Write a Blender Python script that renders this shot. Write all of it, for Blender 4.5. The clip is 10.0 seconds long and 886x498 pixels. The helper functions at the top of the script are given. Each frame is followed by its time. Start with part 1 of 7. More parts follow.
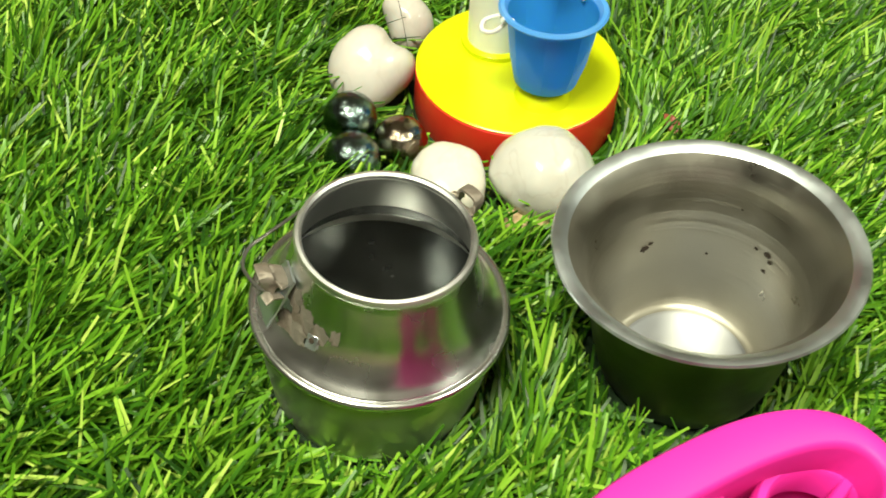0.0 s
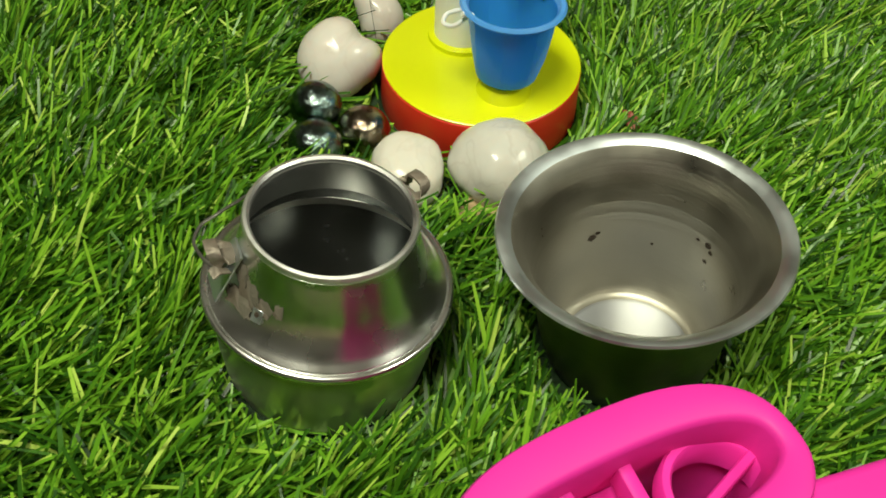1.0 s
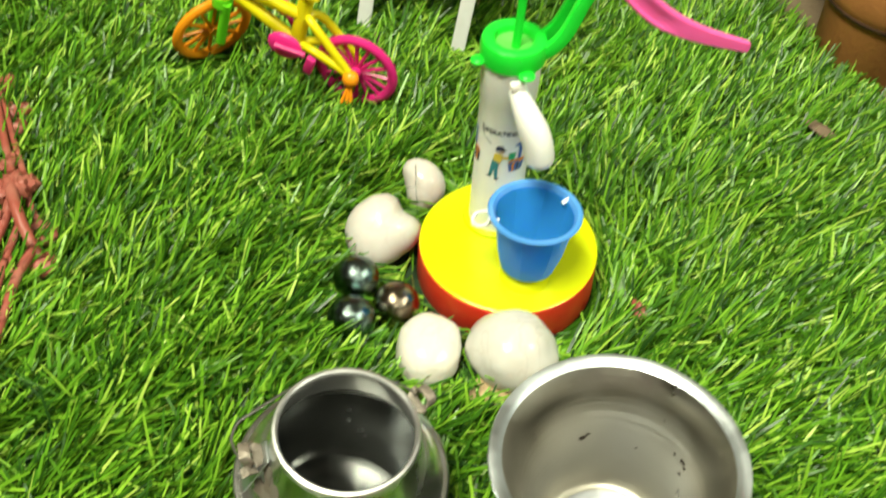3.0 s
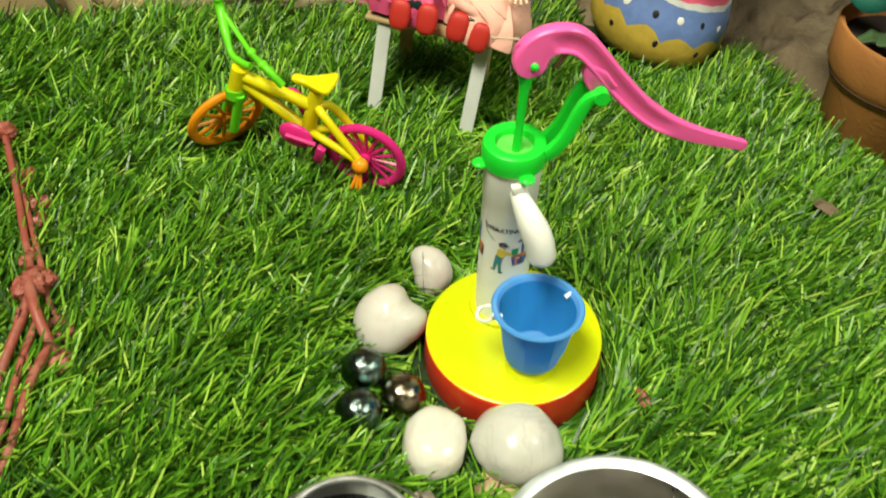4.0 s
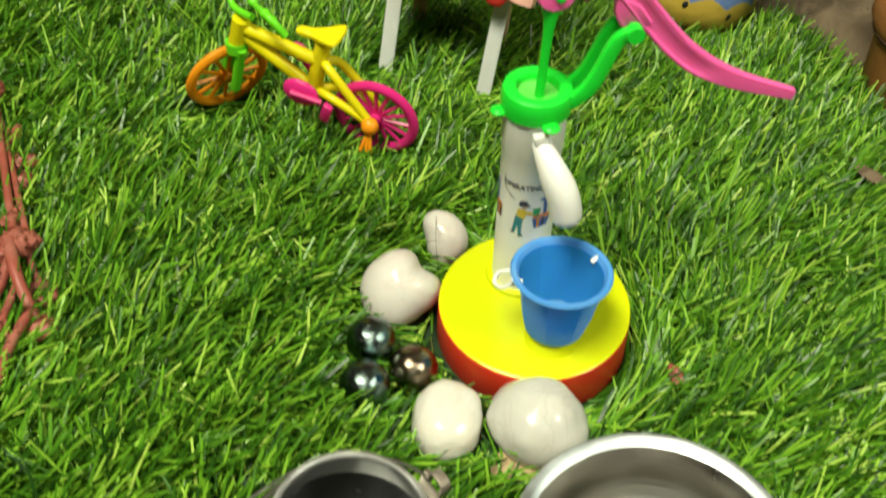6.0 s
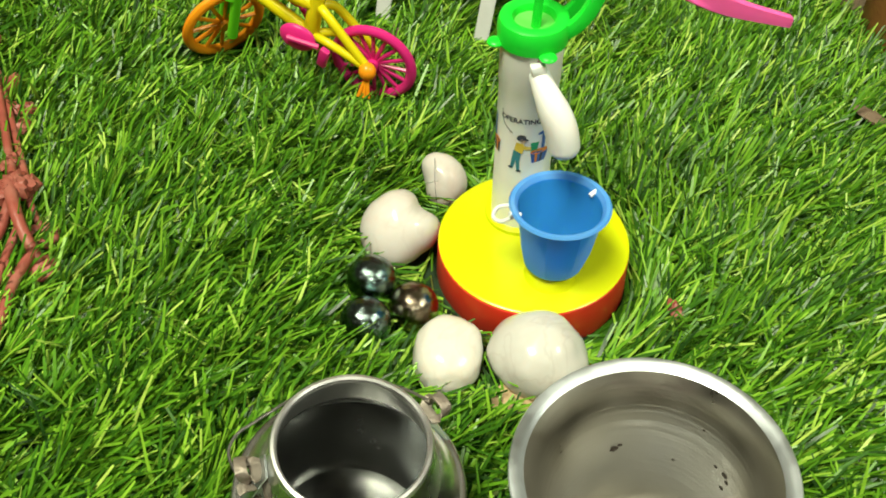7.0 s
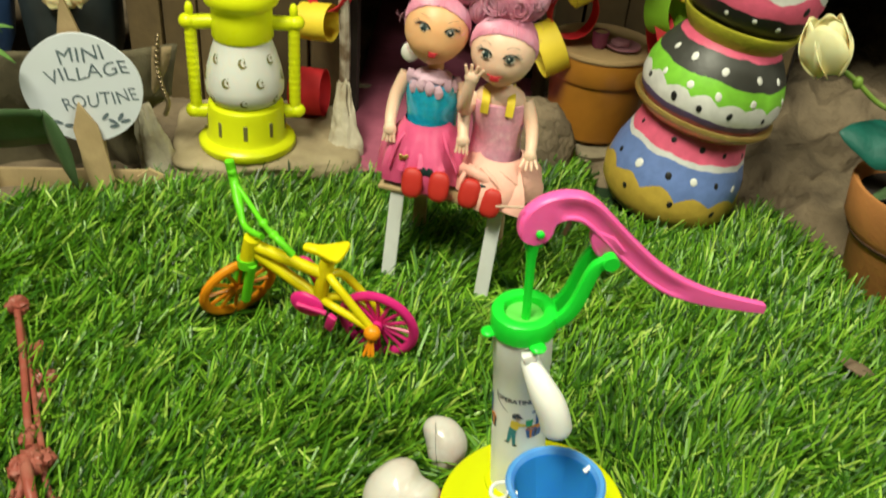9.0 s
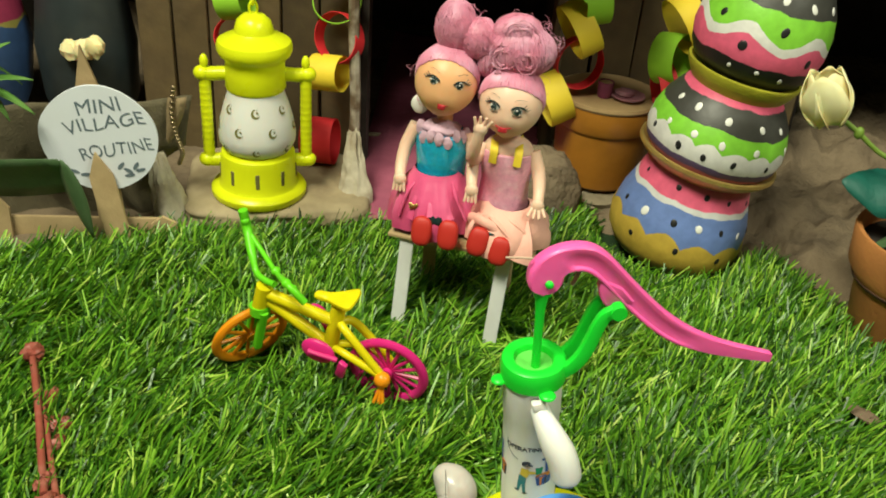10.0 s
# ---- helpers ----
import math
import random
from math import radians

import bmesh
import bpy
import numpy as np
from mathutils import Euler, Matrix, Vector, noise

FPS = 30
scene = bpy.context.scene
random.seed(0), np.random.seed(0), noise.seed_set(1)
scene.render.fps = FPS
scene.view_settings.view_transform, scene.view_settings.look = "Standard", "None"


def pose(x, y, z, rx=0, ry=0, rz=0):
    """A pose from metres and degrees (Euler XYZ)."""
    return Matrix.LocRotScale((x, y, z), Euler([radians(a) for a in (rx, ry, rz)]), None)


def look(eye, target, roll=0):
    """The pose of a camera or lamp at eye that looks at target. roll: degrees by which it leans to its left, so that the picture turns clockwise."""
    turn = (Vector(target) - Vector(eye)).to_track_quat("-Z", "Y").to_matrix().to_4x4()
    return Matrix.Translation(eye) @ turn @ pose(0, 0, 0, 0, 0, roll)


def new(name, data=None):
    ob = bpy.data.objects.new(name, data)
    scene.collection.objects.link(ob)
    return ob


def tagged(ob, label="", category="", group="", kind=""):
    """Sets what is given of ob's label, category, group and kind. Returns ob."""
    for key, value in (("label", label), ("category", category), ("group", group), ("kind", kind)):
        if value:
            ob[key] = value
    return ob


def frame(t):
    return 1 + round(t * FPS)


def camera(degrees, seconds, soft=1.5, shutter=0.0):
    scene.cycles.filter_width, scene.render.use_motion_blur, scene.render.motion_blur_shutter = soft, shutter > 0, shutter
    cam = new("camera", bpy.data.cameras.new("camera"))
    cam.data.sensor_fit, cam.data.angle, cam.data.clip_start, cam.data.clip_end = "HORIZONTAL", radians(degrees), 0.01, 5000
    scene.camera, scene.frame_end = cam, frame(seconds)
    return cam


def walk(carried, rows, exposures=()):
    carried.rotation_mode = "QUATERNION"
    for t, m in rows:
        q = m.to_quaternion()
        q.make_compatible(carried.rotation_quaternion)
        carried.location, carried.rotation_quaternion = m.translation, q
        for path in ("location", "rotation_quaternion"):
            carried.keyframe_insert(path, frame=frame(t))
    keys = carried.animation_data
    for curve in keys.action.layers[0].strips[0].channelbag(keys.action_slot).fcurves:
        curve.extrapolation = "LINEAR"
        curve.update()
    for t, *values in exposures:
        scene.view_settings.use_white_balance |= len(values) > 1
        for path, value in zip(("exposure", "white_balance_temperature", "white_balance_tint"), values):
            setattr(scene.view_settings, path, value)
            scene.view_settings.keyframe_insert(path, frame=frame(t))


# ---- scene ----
cam = camera(52.4, 10.0, soft=1.8, shutter=0.65)
# seconds, eye x y z, yaw, pitch, roll
PATH = [
    (0, 0.08794, 0.08105, 0.20163, -3.856, -46.843, 8.954),
    (0.5, 0.09300, 0.07560, 0.20612, -4.071, -46.826, 10.217),
    (1, 0.10120, 0.07248, 0.20633, -4.049, -46.772, 10.338),
    (1.5, 0.10143, 0.07356, 0.21117, -4.048, -46.936, 10.415),
    (2, 0.09417, 0.07586, 0.22707, -3.524, -47.207, 12.793),
    (2.5, 0.09091, 0.08589, 0.24646, 0.525, -47.345, 12.150),
    (3, 0.10655, 0.08613, 0.27261, 2.179, -45.674, 10.864),
    (3.2, 0.10912, 0.08308, 0.27778, 2.723, -44.758, 9.950),
    (4.5, 0.10592, 0.11055, 0.29729, 5.378, -43.308, 8.484),
    (5, 0.10024, 0.11839, 0.29294, 6.021, -43.030, 8.094),
    (5.5, 0.10476, 0.11923, 0.28037, 6.157, -43.095, 8.114),
    (6, 0.10965, 0.11061, 0.26414, 5.932, -44.041, 8.171),
    (6.2, 0.11211, 0.10684, 0.25904, 5.908, -44.438, 8.101),
    (7.3, 0.11353, 0.10068, 0.25530, 5.918, -45.822, 7.294),
    (7.5, 0.11304, 0.10112, 0.26006, 6.160, -45.363, 7.087),
    (8, 0.12047, 0.10900, 0.26836, 7.320, -40.132, 6.139),
    (8.5, 0.11738, 0.11011, 0.28024, 8.001, -36.491, 5.620),
    (9, 0.11378, 0.10788, 0.29142, 8.458, -33.758, 5.341),
    (9.5, 0.11278, 0.10584, 0.29503, 8.925, -32.146, 5.060),
    (10, 0.11233, 0.10302, 0.29708, 9.147, -31.083, 4.965),
]
# the clip's camera sets its own brightness: seconds, stops
STOPS = ((0, 0.42), (0.5, -0.2), (1, -0.2), (1.5, -0.2), (2, -0.2), (2.5, 0.36), (3, 0.5), (4.5, 0.03), (5, 0.0), (5.5, -0.03), (6, 0.16), (7.5, 0.3), (8, 0.03), (8.5, 0.07), (9, 0.12), (9.5, 0.08), (10, 0.06))
walk(cam, [(t, pose(x, y, z, 0, 0, yaw) @ pose(0, 0, 0, 90 + pitch, 0, 0) @ pose(0, 0, 0, 0, 0, roll)) for t, x, y, z, yaw, pitch, roll in PATH], STOPS)

# ---- light ----
world = bpy.data.worlds.new("room_air")
scene.world = world
world.use_nodes = True
world.node_tree.nodes["Background"].inputs[0].default_value = (1.0, 0.95, 0.88, 1)
world.node_tree.nodes["Background"].inputs[1].default_value = 0.02


def ceiling_lamp(x, y, z, size, watts, colour, aim):
    data = bpy.data.lights.new("ceiling_lamp", "AREA")
    data.shape, data.size, data.size_y = "RECTANGLE", size[0], size[1]
    data.energy, data.color = watts, colour
    ob = new("ceiling_light", data)
    ob.matrix_world = look((x, y, z), aim)
    return ob


ceiling_lamp(-0.28, -0.12, 1.34, (0.60, 0.30), 29.0, (0.98, 0.97, 0.73), (0.08, 0.28, 0.0))
ceiling_lamp(1.05, 0.00, 1.25, (0.40, 0.30), 11.0, (0.95, 0.97, 0.76), (0.12, 0.34, 0.0))
scene.view_settings.exposure = 0.0


# ---- materials ----
def mat(name, base, rough=0.5, metal=0.0, var=0.12, scale=90.0, bump=0.0, bscale=500.0, spec=0.5, coat=0.0,
        sss=0.0, alt=None, alt_scale=25.0, alt_amount=0.5, trans=0.0, ior=1.45, per_object=0.0, rvar=0.1, bdist=0.001):
    """A surface with variation at two scales: fine grain (scale) and broad stains (alt_scale) towards the colour alt."""
    m = bpy.data.materials.new(name)
    m.use_nodes = True
    nt = m.node_tree
    n, l = nt.nodes, nt.links
    p = n["Principled BSDF"]
    co = n.new("ShaderNodeTexCoord")
    fine = n.new("ShaderNodeTexNoise")
    fine.inputs["Scale"].default_value, fine.inputs["Detail"].default_value = scale, 5
    l.new(co.outputs["Object"], fine.inputs["Vector"])
    ramp = n.new("ShaderNodeMix")
    ramp.data_type = "RGBA"
    ramp.inputs["A"].default_value = (*[c * (1 - var) for c in base], 1)
    ramp.inputs["B"].default_value = (*[min(1, c * (1 + var)) for c in base], 1)
    l.new(fine.outputs["Fac"], ramp.inputs["Factor"])
    colour = ramp.outputs["Result"]
    broad = n.new("ShaderNodeTexNoise")
    broad.inputs["Scale"].default_value, broad.inputs["Detail"].default_value = alt_scale, 6
    l.new(co.outputs["Object"], broad.inputs["Vector"])
    if alt:
        mr = n.new("ShaderNodeMapRange")
        mr.inputs["From Min"].default_value, mr.inputs["From Max"].default_value = 0.45, 0.72
        mr.inputs["To Max"].default_value = alt_amount
        l.new(broad.outputs["Fac"], mr.inputs["Value"])
        mix = n.new("ShaderNodeMix")
        mix.data_type = "RGBA"
        mix.inputs["B"].default_value = (*alt, 1)
        l.new(colour, mix.inputs["A"])
        l.new(mr.outputs["Result"], mix.inputs["Factor"])
        colour = mix.outputs["Result"]
    if per_object:
        info, hsv, mp = n.new("ShaderNodeObjectInfo"), n.new("ShaderNodeHueSaturation"), n.new("ShaderNodeMapRange")
        mp.inputs["To Min"].default_value, mp.inputs["To Max"].default_value = 1 - per_object, 1 + per_object
        l.new(info.outputs["Random"], mp.inputs["Value"])
        l.new(mp.outputs["Result"], hsv.inputs["Value"])
        l.new(colour, hsv.inputs["Color"])
        colour = hsv.outputs["Color"]
    l.new(colour, p.inputs["Base Color"])
    rr = n.new("ShaderNodeMapRange")
    rr.inputs["To Min"].default_value, rr.inputs["To Max"].default_value = max(0.02, rough - rvar * rough), min(1, rough + rvar)
    l.new(broad.outputs["Fac"], rr.inputs["Value"])
    l.new(rr.outputs["Result"], p.inputs["Roughness"])
    p.inputs["Metallic"].default_value = metal
    p.inputs["Specular IOR Level"].default_value = spec
    p.inputs["Coat Weight"].default_value = coat
    p.inputs["Coat Roughness"].default_value = 0.08
    p.inputs["Transmission Weight"].default_value = trans
    p.inputs["IOR"].default_value = ior
    if sss:
        p.inputs["Subsurface Weight"].default_value = sss
        p.inputs["Subsurface Radius"].default_value = (0.004, 0.002, 0.0015)
        p.inputs["Subsurface Scale"].default_value = 1.0
    if bump:
        grain = n.new("ShaderNodeTexNoise")
        grain.inputs["Scale"].default_value, grain.inputs["Detail"].default_value = bscale, 6
        l.new(co.outputs["Object"], grain.inputs["Vector"])
        b = n.new("ShaderNodeBump")
        b.inputs["Strength"].default_value, b.inputs["Distance"].default_value = bump, bdist
        l.new(grain.outputs["Fac"], b.inputs["Height"])
        l.new(b.outputs["Normal"], p.inputs["Normal"])
    return m


def lets_light_through(m, colour, amount):
    """Thin plastic: part of the light passes and spreads."""
    n, l = m.node_tree.nodes, m.node_tree.links
    tr = n.new("ShaderNodeBsdfTranslucent")
    tr.inputs["Color"].default_value = (*colour, 1)
    mix = n.new("ShaderNodeMixShader")
    mix.inputs[0].default_value = amount
    l.new(n["Principled BSDF"].outputs[0], mix.inputs[1])
    l.new(tr.outputs[0], mix.inputs[2])
    l.new(mix.outputs[0], n["Material Output"].inputs["Surface"])
    return m


def veined(m, colour, scale, amount, speck=(0.10, 0.08, 0.06), speck_scale=230.0):
    """Thin wandering veins and a few dark specks over a stone's colour."""
    n, l = m.node_tree.nodes, m.node_tree.links
    p = n["Principled BSDF"]
    under = p.inputs["Base Color"].links[0].from_socket
    co = n.new("ShaderNodeTexCoord")
    for rgb, size, detail, lo, hi, most in ((colour, scale, 4, 0.020, 0.0, amount), (speck, speck_scale, 1, 0.765, 0.79, 0.7)):
        t = n.new("ShaderNodeTexNoise")
        t.inputs["Scale"].default_value, t.inputs["Detail"].default_value = size, detail
        t.inputs["Distortion"].default_value = 0.6 if lo < 0.5 else 0.0
        l.new(co.outputs["Object"], t.inputs["Vector"])
        value = t.outputs["Fac"]
        if lo < 0.5:
            off, mag = n.new("ShaderNodeMath"), n.new("ShaderNodeMath")
            off.operation, mag.operation = "SUBTRACT", "ABSOLUTE"
            off.inputs[1].default_value = 0.5
            l.new(value, off.inputs[0])
            l.new(off.outputs[0], mag.inputs[0])
            value = mag.outputs[0]
        mr, mix = n.new("ShaderNodeMapRange"), n.new("ShaderNodeMix")
        mr.inputs["From Min"].default_value, mr.inputs["From Max"].default_value = lo, hi
        mr.inputs["To Max"].default_value = most
        mix.data_type = "RGBA"
        mix.inputs["B"].default_value = (*rgb, 1)
        l.new(value, mr.inputs["Value"])
        l.new(under, mix.inputs["A"])
        l.new(mr.outputs["Result"], mix.inputs["Factor"])
        under = mix.outputs["Result"]
    l.new(under, p.inputs["Base Color"])
    return m


def steel_mat(name, base, rough, aniso_scale, stain, relief=0.05):
    """Spun stainless steel: fine rings round the axis, smears, and a few brown stains."""
    m = bpy.data.materials.new(name)
    m.use_nodes = True
    n, l = m.node_tree.nodes, m.node_tree.links
    p = n["Principled BSDF"]
    p.inputs["Metallic"].default_value = 1.0
    co = n.new("ShaderNodeTexCoord")
    sep = n.new("ShaderNodeSeparateXYZ")
    l.new(co.outputs["Object"], sep.inputs[0])
    rings = n.new("ShaderNodeTexNoise")
    rings.noise_dimensions = "1D"
    rings.inputs["Scale"].default_value, rings.inputs["Detail"].default_value = aniso_scale, 4
    l.new(sep.outputs["Z"], rings.inputs["W"])
    smear = n.new("ShaderNodeTexNoise")
    smear.inputs["Scale"].default_value, smear.inputs["Detail"].default_value = 55, 7
    l.new(co.outputs["Object"], smear.inputs["Vector"])
    mr = n.new("ShaderNodeMapRange")
    mr.inputs["From Min"].default_value, mr.inputs["From Max"].default_value = 0.3, 0.75
    mr.inputs["To Min"].default_value, mr.inputs["To Max"].default_value = rough * 0.7, rough * 1.5
    l.new(smear.outputs["Fac"], mr.inputs["Value"])
    l.new(mr.outputs["Result"], p.inputs["Roughness"])
    fleck = n.new("ShaderNodeTexNoise")
    fleck.inputs["Scale"].default_value, fleck.inputs["Detail"].default_value = 95, 3
    l.new(co.outputs["Object"], fleck.inputs["Vector"])
    cut = n.new("ShaderNodeMapRange")
    cut.inputs["From Min"].default_value, cut.inputs["From Max"].default_value = 0.70, 0.76
    cut.inputs["To Max"].default_value = stain
    l.new(fleck.outputs["Fac"], cut.inputs["Value"])
    mix = n.new("ShaderNodeMix")
    mix.data_type = "RGBA"
    mix.inputs["B"].default_value = (0.09, 0.055, 0.035, 1)
    film = n.new("ShaderNodeMix")
    film.data_type = "RGBA"
    film.inputs["A"].default_value, film.inputs["B"].default_value = (*[c * 0.86 for c in base], 1), (*[min(0.95, c * 1.14) for c in base], 1)
    l.new(smear.outputs["Fac"], film.inputs["Factor"])
    l.new(film.outputs["Result"], mix.inputs["A"])
    l.new(cut.outputs["Result"], mix.inputs["Factor"])
    l.new(mix.outputs["Result"], p.inputs["Base Color"])
    b = n.new("ShaderNodeBump")
    b.inputs["Strength"].default_value, b.inputs["Distance"].default_value = relief, 0.0004
    l.new(rings.outputs["Fac"], b.inputs["Height"])
    l.new(b.outputs["Normal"], p.inputs["Normal"])
    return m


def grass_mat(name):
    m = bpy.data.materials.new(name)
    m.use_nodes = True
    n, l = m.node_tree.nodes, m.node_tree.links
    p = n["Principled BSDF"]
    geo = n.new("ShaderNodeNewGeometry")
    ramp = n.new("ShaderNodeValToRGB")
    stops = ((0.0, (0.010, 0.044, 0.004)), (0.38, (0.046, 0.152, 0.008)), (0.72, (0.132, 0.325, 0.016)),
             (0.92, (0.250, 0.470, 0.036)), (1.0, (0.45, 0.62, 0.11)))
    ramp.color_ramp.elements[0].position, ramp.color_ramp.elements[0].color = stops[0][0], (*stops[0][1], 1)
    ramp.color_ramp.elements[1].position, ramp.color_ramp.elements[1].color = stops[-1][0], (*stops[-1][1], 1)
    for s, c in stops[1:-1]:
        ramp.color_ramp.elements.new(s).color = (*c, 1)
    l.new(geo.outputs["Random Per Island"], ramp.inputs["Fac"])
    co = n.new("ShaderNodeTexCoord")
    patch = n.new("ShaderNodeTexNoise")
    patch.inputs["Scale"].default_value, patch.inputs["Detail"].default_value = 14, 3
    l.new(co.outputs["Object"], patch.inputs["Vector"])
    hsv, mp = n.new("ShaderNodeHueSaturation"), n.new("ShaderNodeMapRange")
    mp.inputs["To Min"].default_value, mp.inputs["To Max"].default_value = 0.7, 1.3
    l.new(patch.outputs["Fac"], mp.inputs["Value"])
    l.new(mp.outputs["Result"], hsv.inputs["Value"])
    l.new(ramp.outputs["Color"], hsv.inputs["Color"])
    l.new(hsv.outputs["Color"], p.inputs["Base Color"])
    p.inputs["Roughness"].default_value = 0.34
    p.inputs["Specular IOR Level"].default_value = 0.30
    tr = n.new("ShaderNodeBsdfTranslucent")
    l.new(hsv.outputs["Color"], tr.inputs["Color"])
    mix = n.new("ShaderNodeMixShader")
    mix.inputs[0].default_value = 0.08
    l.new(p.outputs[0], mix.inputs[1])
    l.new(tr.outputs[0], mix.inputs[2])
    l.new(mix.outputs[0], n["Material Output"].inputs["Surface"])
    return m


def band_mat(name, bands, wave_n, rough=0.45, soft=False):
    """Hand-painted bands up a pot's axis: (top height, colour, wave height of that upper edge)."""
    m = bpy.data.materials.new(name)
    m.use_nodes = True
    n, l = m.node_tree.nodes, m.node_tree.links
    p = n["Principled BSDF"]

    def math_node(op, a, b=None):
        q = n.new("ShaderNodeMath")
        q.operation = op
        for k, v in enumerate((a, b)):
            if v is None:
                continue
            if isinstance(v, (int, float)):
                q.inputs[k].default_value = v
            else:
                l.new(v, q.inputs[k])
        return q.outputs[0]

    co = n.new("ShaderNodeTexCoord")
    sep = n.new("ShaderNodeSeparateXYZ")
    l.new(co.outputs["Object"], sep.inputs[0])
    ang = math_node("ARCTAN2", sep.outputs["Y"], sep.outputs["X"])
    scallop = math_node("ABSOLUTE", math_node("SINE", math_node("MULTIPLY", ang, wave_n)))
    if soft:
        scallop = math_node("MULTIPLY", scallop, scallop)
    wob = n.new("ShaderNodeTexNoise")
    wob.inputs["Scale"].default_value, wob.inputs["Detail"].default_value = 60, 3
    l.new(co.outputs["Object"], wob.inputs["Vector"])
    wobble = math_node("MULTIPLY", math_node("SUBTRACT", wob.outputs["Fac"], 0.5), 0.006)
    z = math_node("ADD", sep.outputs["Z"], wobble)
    colour = None
    prev = None
    for top, rgb, wave in bands:
        if colour is None:
            node = n.new("ShaderNodeRGB")
            node.outputs[0].default_value = (*rgb, 1)
            colour = node.outputs[0]
        else:
            edge_z, edge_wave = prev
            lifted = math_node("SUBTRACT", z, math_node("MULTIPLY", scallop, edge_wave)) if edge_wave else z
            mix = n.new("ShaderNodeMix")
            mix.data_type = "RGBA"
            fac = math_node("GREATER_THAN", lifted, edge_z)
            l.new(fac, mix.inputs["Factor"])
            l.new(colour, mix.inputs["A"])
            mix.inputs["B"].default_value = (*rgb, 1)
            colour = mix.outputs["Result"]
        prev = (top, wave)
    brush = n.new("ShaderNodeTexNoise")
    brush.inputs["Scale"].default_value, brush.inputs["Detail"].default_value = 160, 6
    l.new(co.outputs["Object"], brush.inputs["Vector"])
    hsv, mp = n.new("ShaderNodeHueSaturation"), n.new("ShaderNodeMapRange")
    mp.inputs["To Min"].default_value, mp.inputs["To Max"].default_value = 0.72, 1.25
    l.new(brush.outputs["Fac"], mp.inputs["Value"])
    l.new(mp.outputs["Result"], hsv.inputs["Value"])
    l.new(colour, hsv.inputs["Color"])
    l.new(hsv.outputs["Color"], p.inputs["Base Color"])
    p.inputs["Roughness"].default_value = rough
    b = n.new("ShaderNodeBump")
    b.inputs["Strength"].default_value, b.inputs["Distance"].default_value = 0.35, 0.0008
    l.new(brush.outputs["Fac"], b.inputs["Height"])
    l.new(b.outputs["Normal"], p.inputs["Normal"])
    return m


GRASS = grass_mat("plastic_grass_blade")
BACKING = mat("grass_backing", (0.012, 0.035, 0.010), 0.8, var=0.4, bump=0.6)
MUD = mat("dried_mud", (0.195, 0.145, 0.090), 0.85, var=0.35, scale=55, bump=0.9, bscale=140, alt=(0.085, 0.062, 0.040), alt_scale=22, alt_amount=0.9, bdist=0.004)
MUD_PALE = mat("pale_plastered_mud", (0.30, 0.255, 0.17), 0.8, var=0.3, scale=70, bump=0.9, bscale=160, alt=(0.12, 0.085, 0.05), alt_scale=40, alt_amount=0.9)
MUD_TAN = mat("tan_plastered_mud", (0.36, 0.29, 0.175), 0.8, var=0.25, scale=70, bump=0.8, bscale=180, alt=(0.22, 0.165, 0.095), alt_scale=45, alt_amount=0.8)
CRUST = mat("white_crusted_plaster", (0.46, 0.41, 0.31), 0.8, var=0.3, scale=120, bump=0.6, bscale=260, alt=(0.24, 0.18, 0.11), alt_scale=70, alt_amount=0.9)
POST = mat("flaking_dark_post", (0.13, 0.085, 0.05), 0.8, var=0.3, scale=90, bump=0.7, bscale=200, alt=(0.50, 0.45, 0.36), alt_scale=75, alt_amount=0.9)
BARK = mat("dark_brown_board", (0.112, 0.077, 0.033), 0.75, var=0.5, scale=45, bump=0.6, bscale=120, alt=(0.050, 0.033, 0.018), alt_scale=18, alt_amount=0.8, per_object=0.3)
# near black: shade in and behind the hut put into colour; also the soil
DARK = mat("dark_shade_and_soil", (0.030, 0.023, 0.019), 0.9, var=0.4)
WOOD_PALE = mat("pale_craft_wood", (0.47, 0.34, 0.18), 0.6, var=0.2, scale=70, bump=0.25, alt=(0.25, 0.16, 0.075), alt_scale=30, per_object=0.12)
WHITE_WOOD = mat("white_painted_stick", (0.74, 0.76, 0.75), 0.45, var=0.06, bump=0.15, alt=(0.52, 0.51, 0.45), alt_scale=50, alt_amount=0.4)
PAINT_WALL = mat("dun_room_wall", (0.26, 0.255, 0.24), 0.8, var=0.05, scale=3, bump=0.1, alt=(0.25, 0.245, 0.23), alt_scale=0.8)
PAINT_PALE = mat("off_white_room_wall", (0.56, 0.55, 0.52), 0.8, var=0.04, scale=3, bump=0.1, alt=(0.55, 0.53, 0.48), alt_scale=0.8)
PAINT_CEIL = mat("white_ceiling_paint", (0.80, 0.79, 0.76), 0.8, var=0.04, scale=3, bump=0.1, alt=(0.72, 0.70, 0.66), alt_scale=0.8)
CONCRETE = mat("grey_brown_floor", (0.17, 0.135, 0.10), 0.75, var=0.25, scale=12, bump=0.4, alt=(0.08, 0.065, 0.05), alt_scale=3)
STEEL = steel_mat("bright_spun_steel", (0.84, 0.845, 0.825), 0.235, 140, 0.0)
# pot's belly: rougher, with its dim reflections put into a darker base
STEEL_BODY = steel_mat("dull_dimmed_steel_belly", (0.56, 0.56, 0.52), 0.36, 200, 0.03, 0.12)
# pot's inside and neck: shade and dark reflections put into these two colours
STEEL_IN = steel_mat("inner_shade_steel", (0.33, 0.34, 0.335), 0.19, 260, 0.0, 0.16)
STEEL_NECK = steel_mat("neck_shade_steel", (0.36, 0.365, 0.35), 0.46, 120, 0.0)
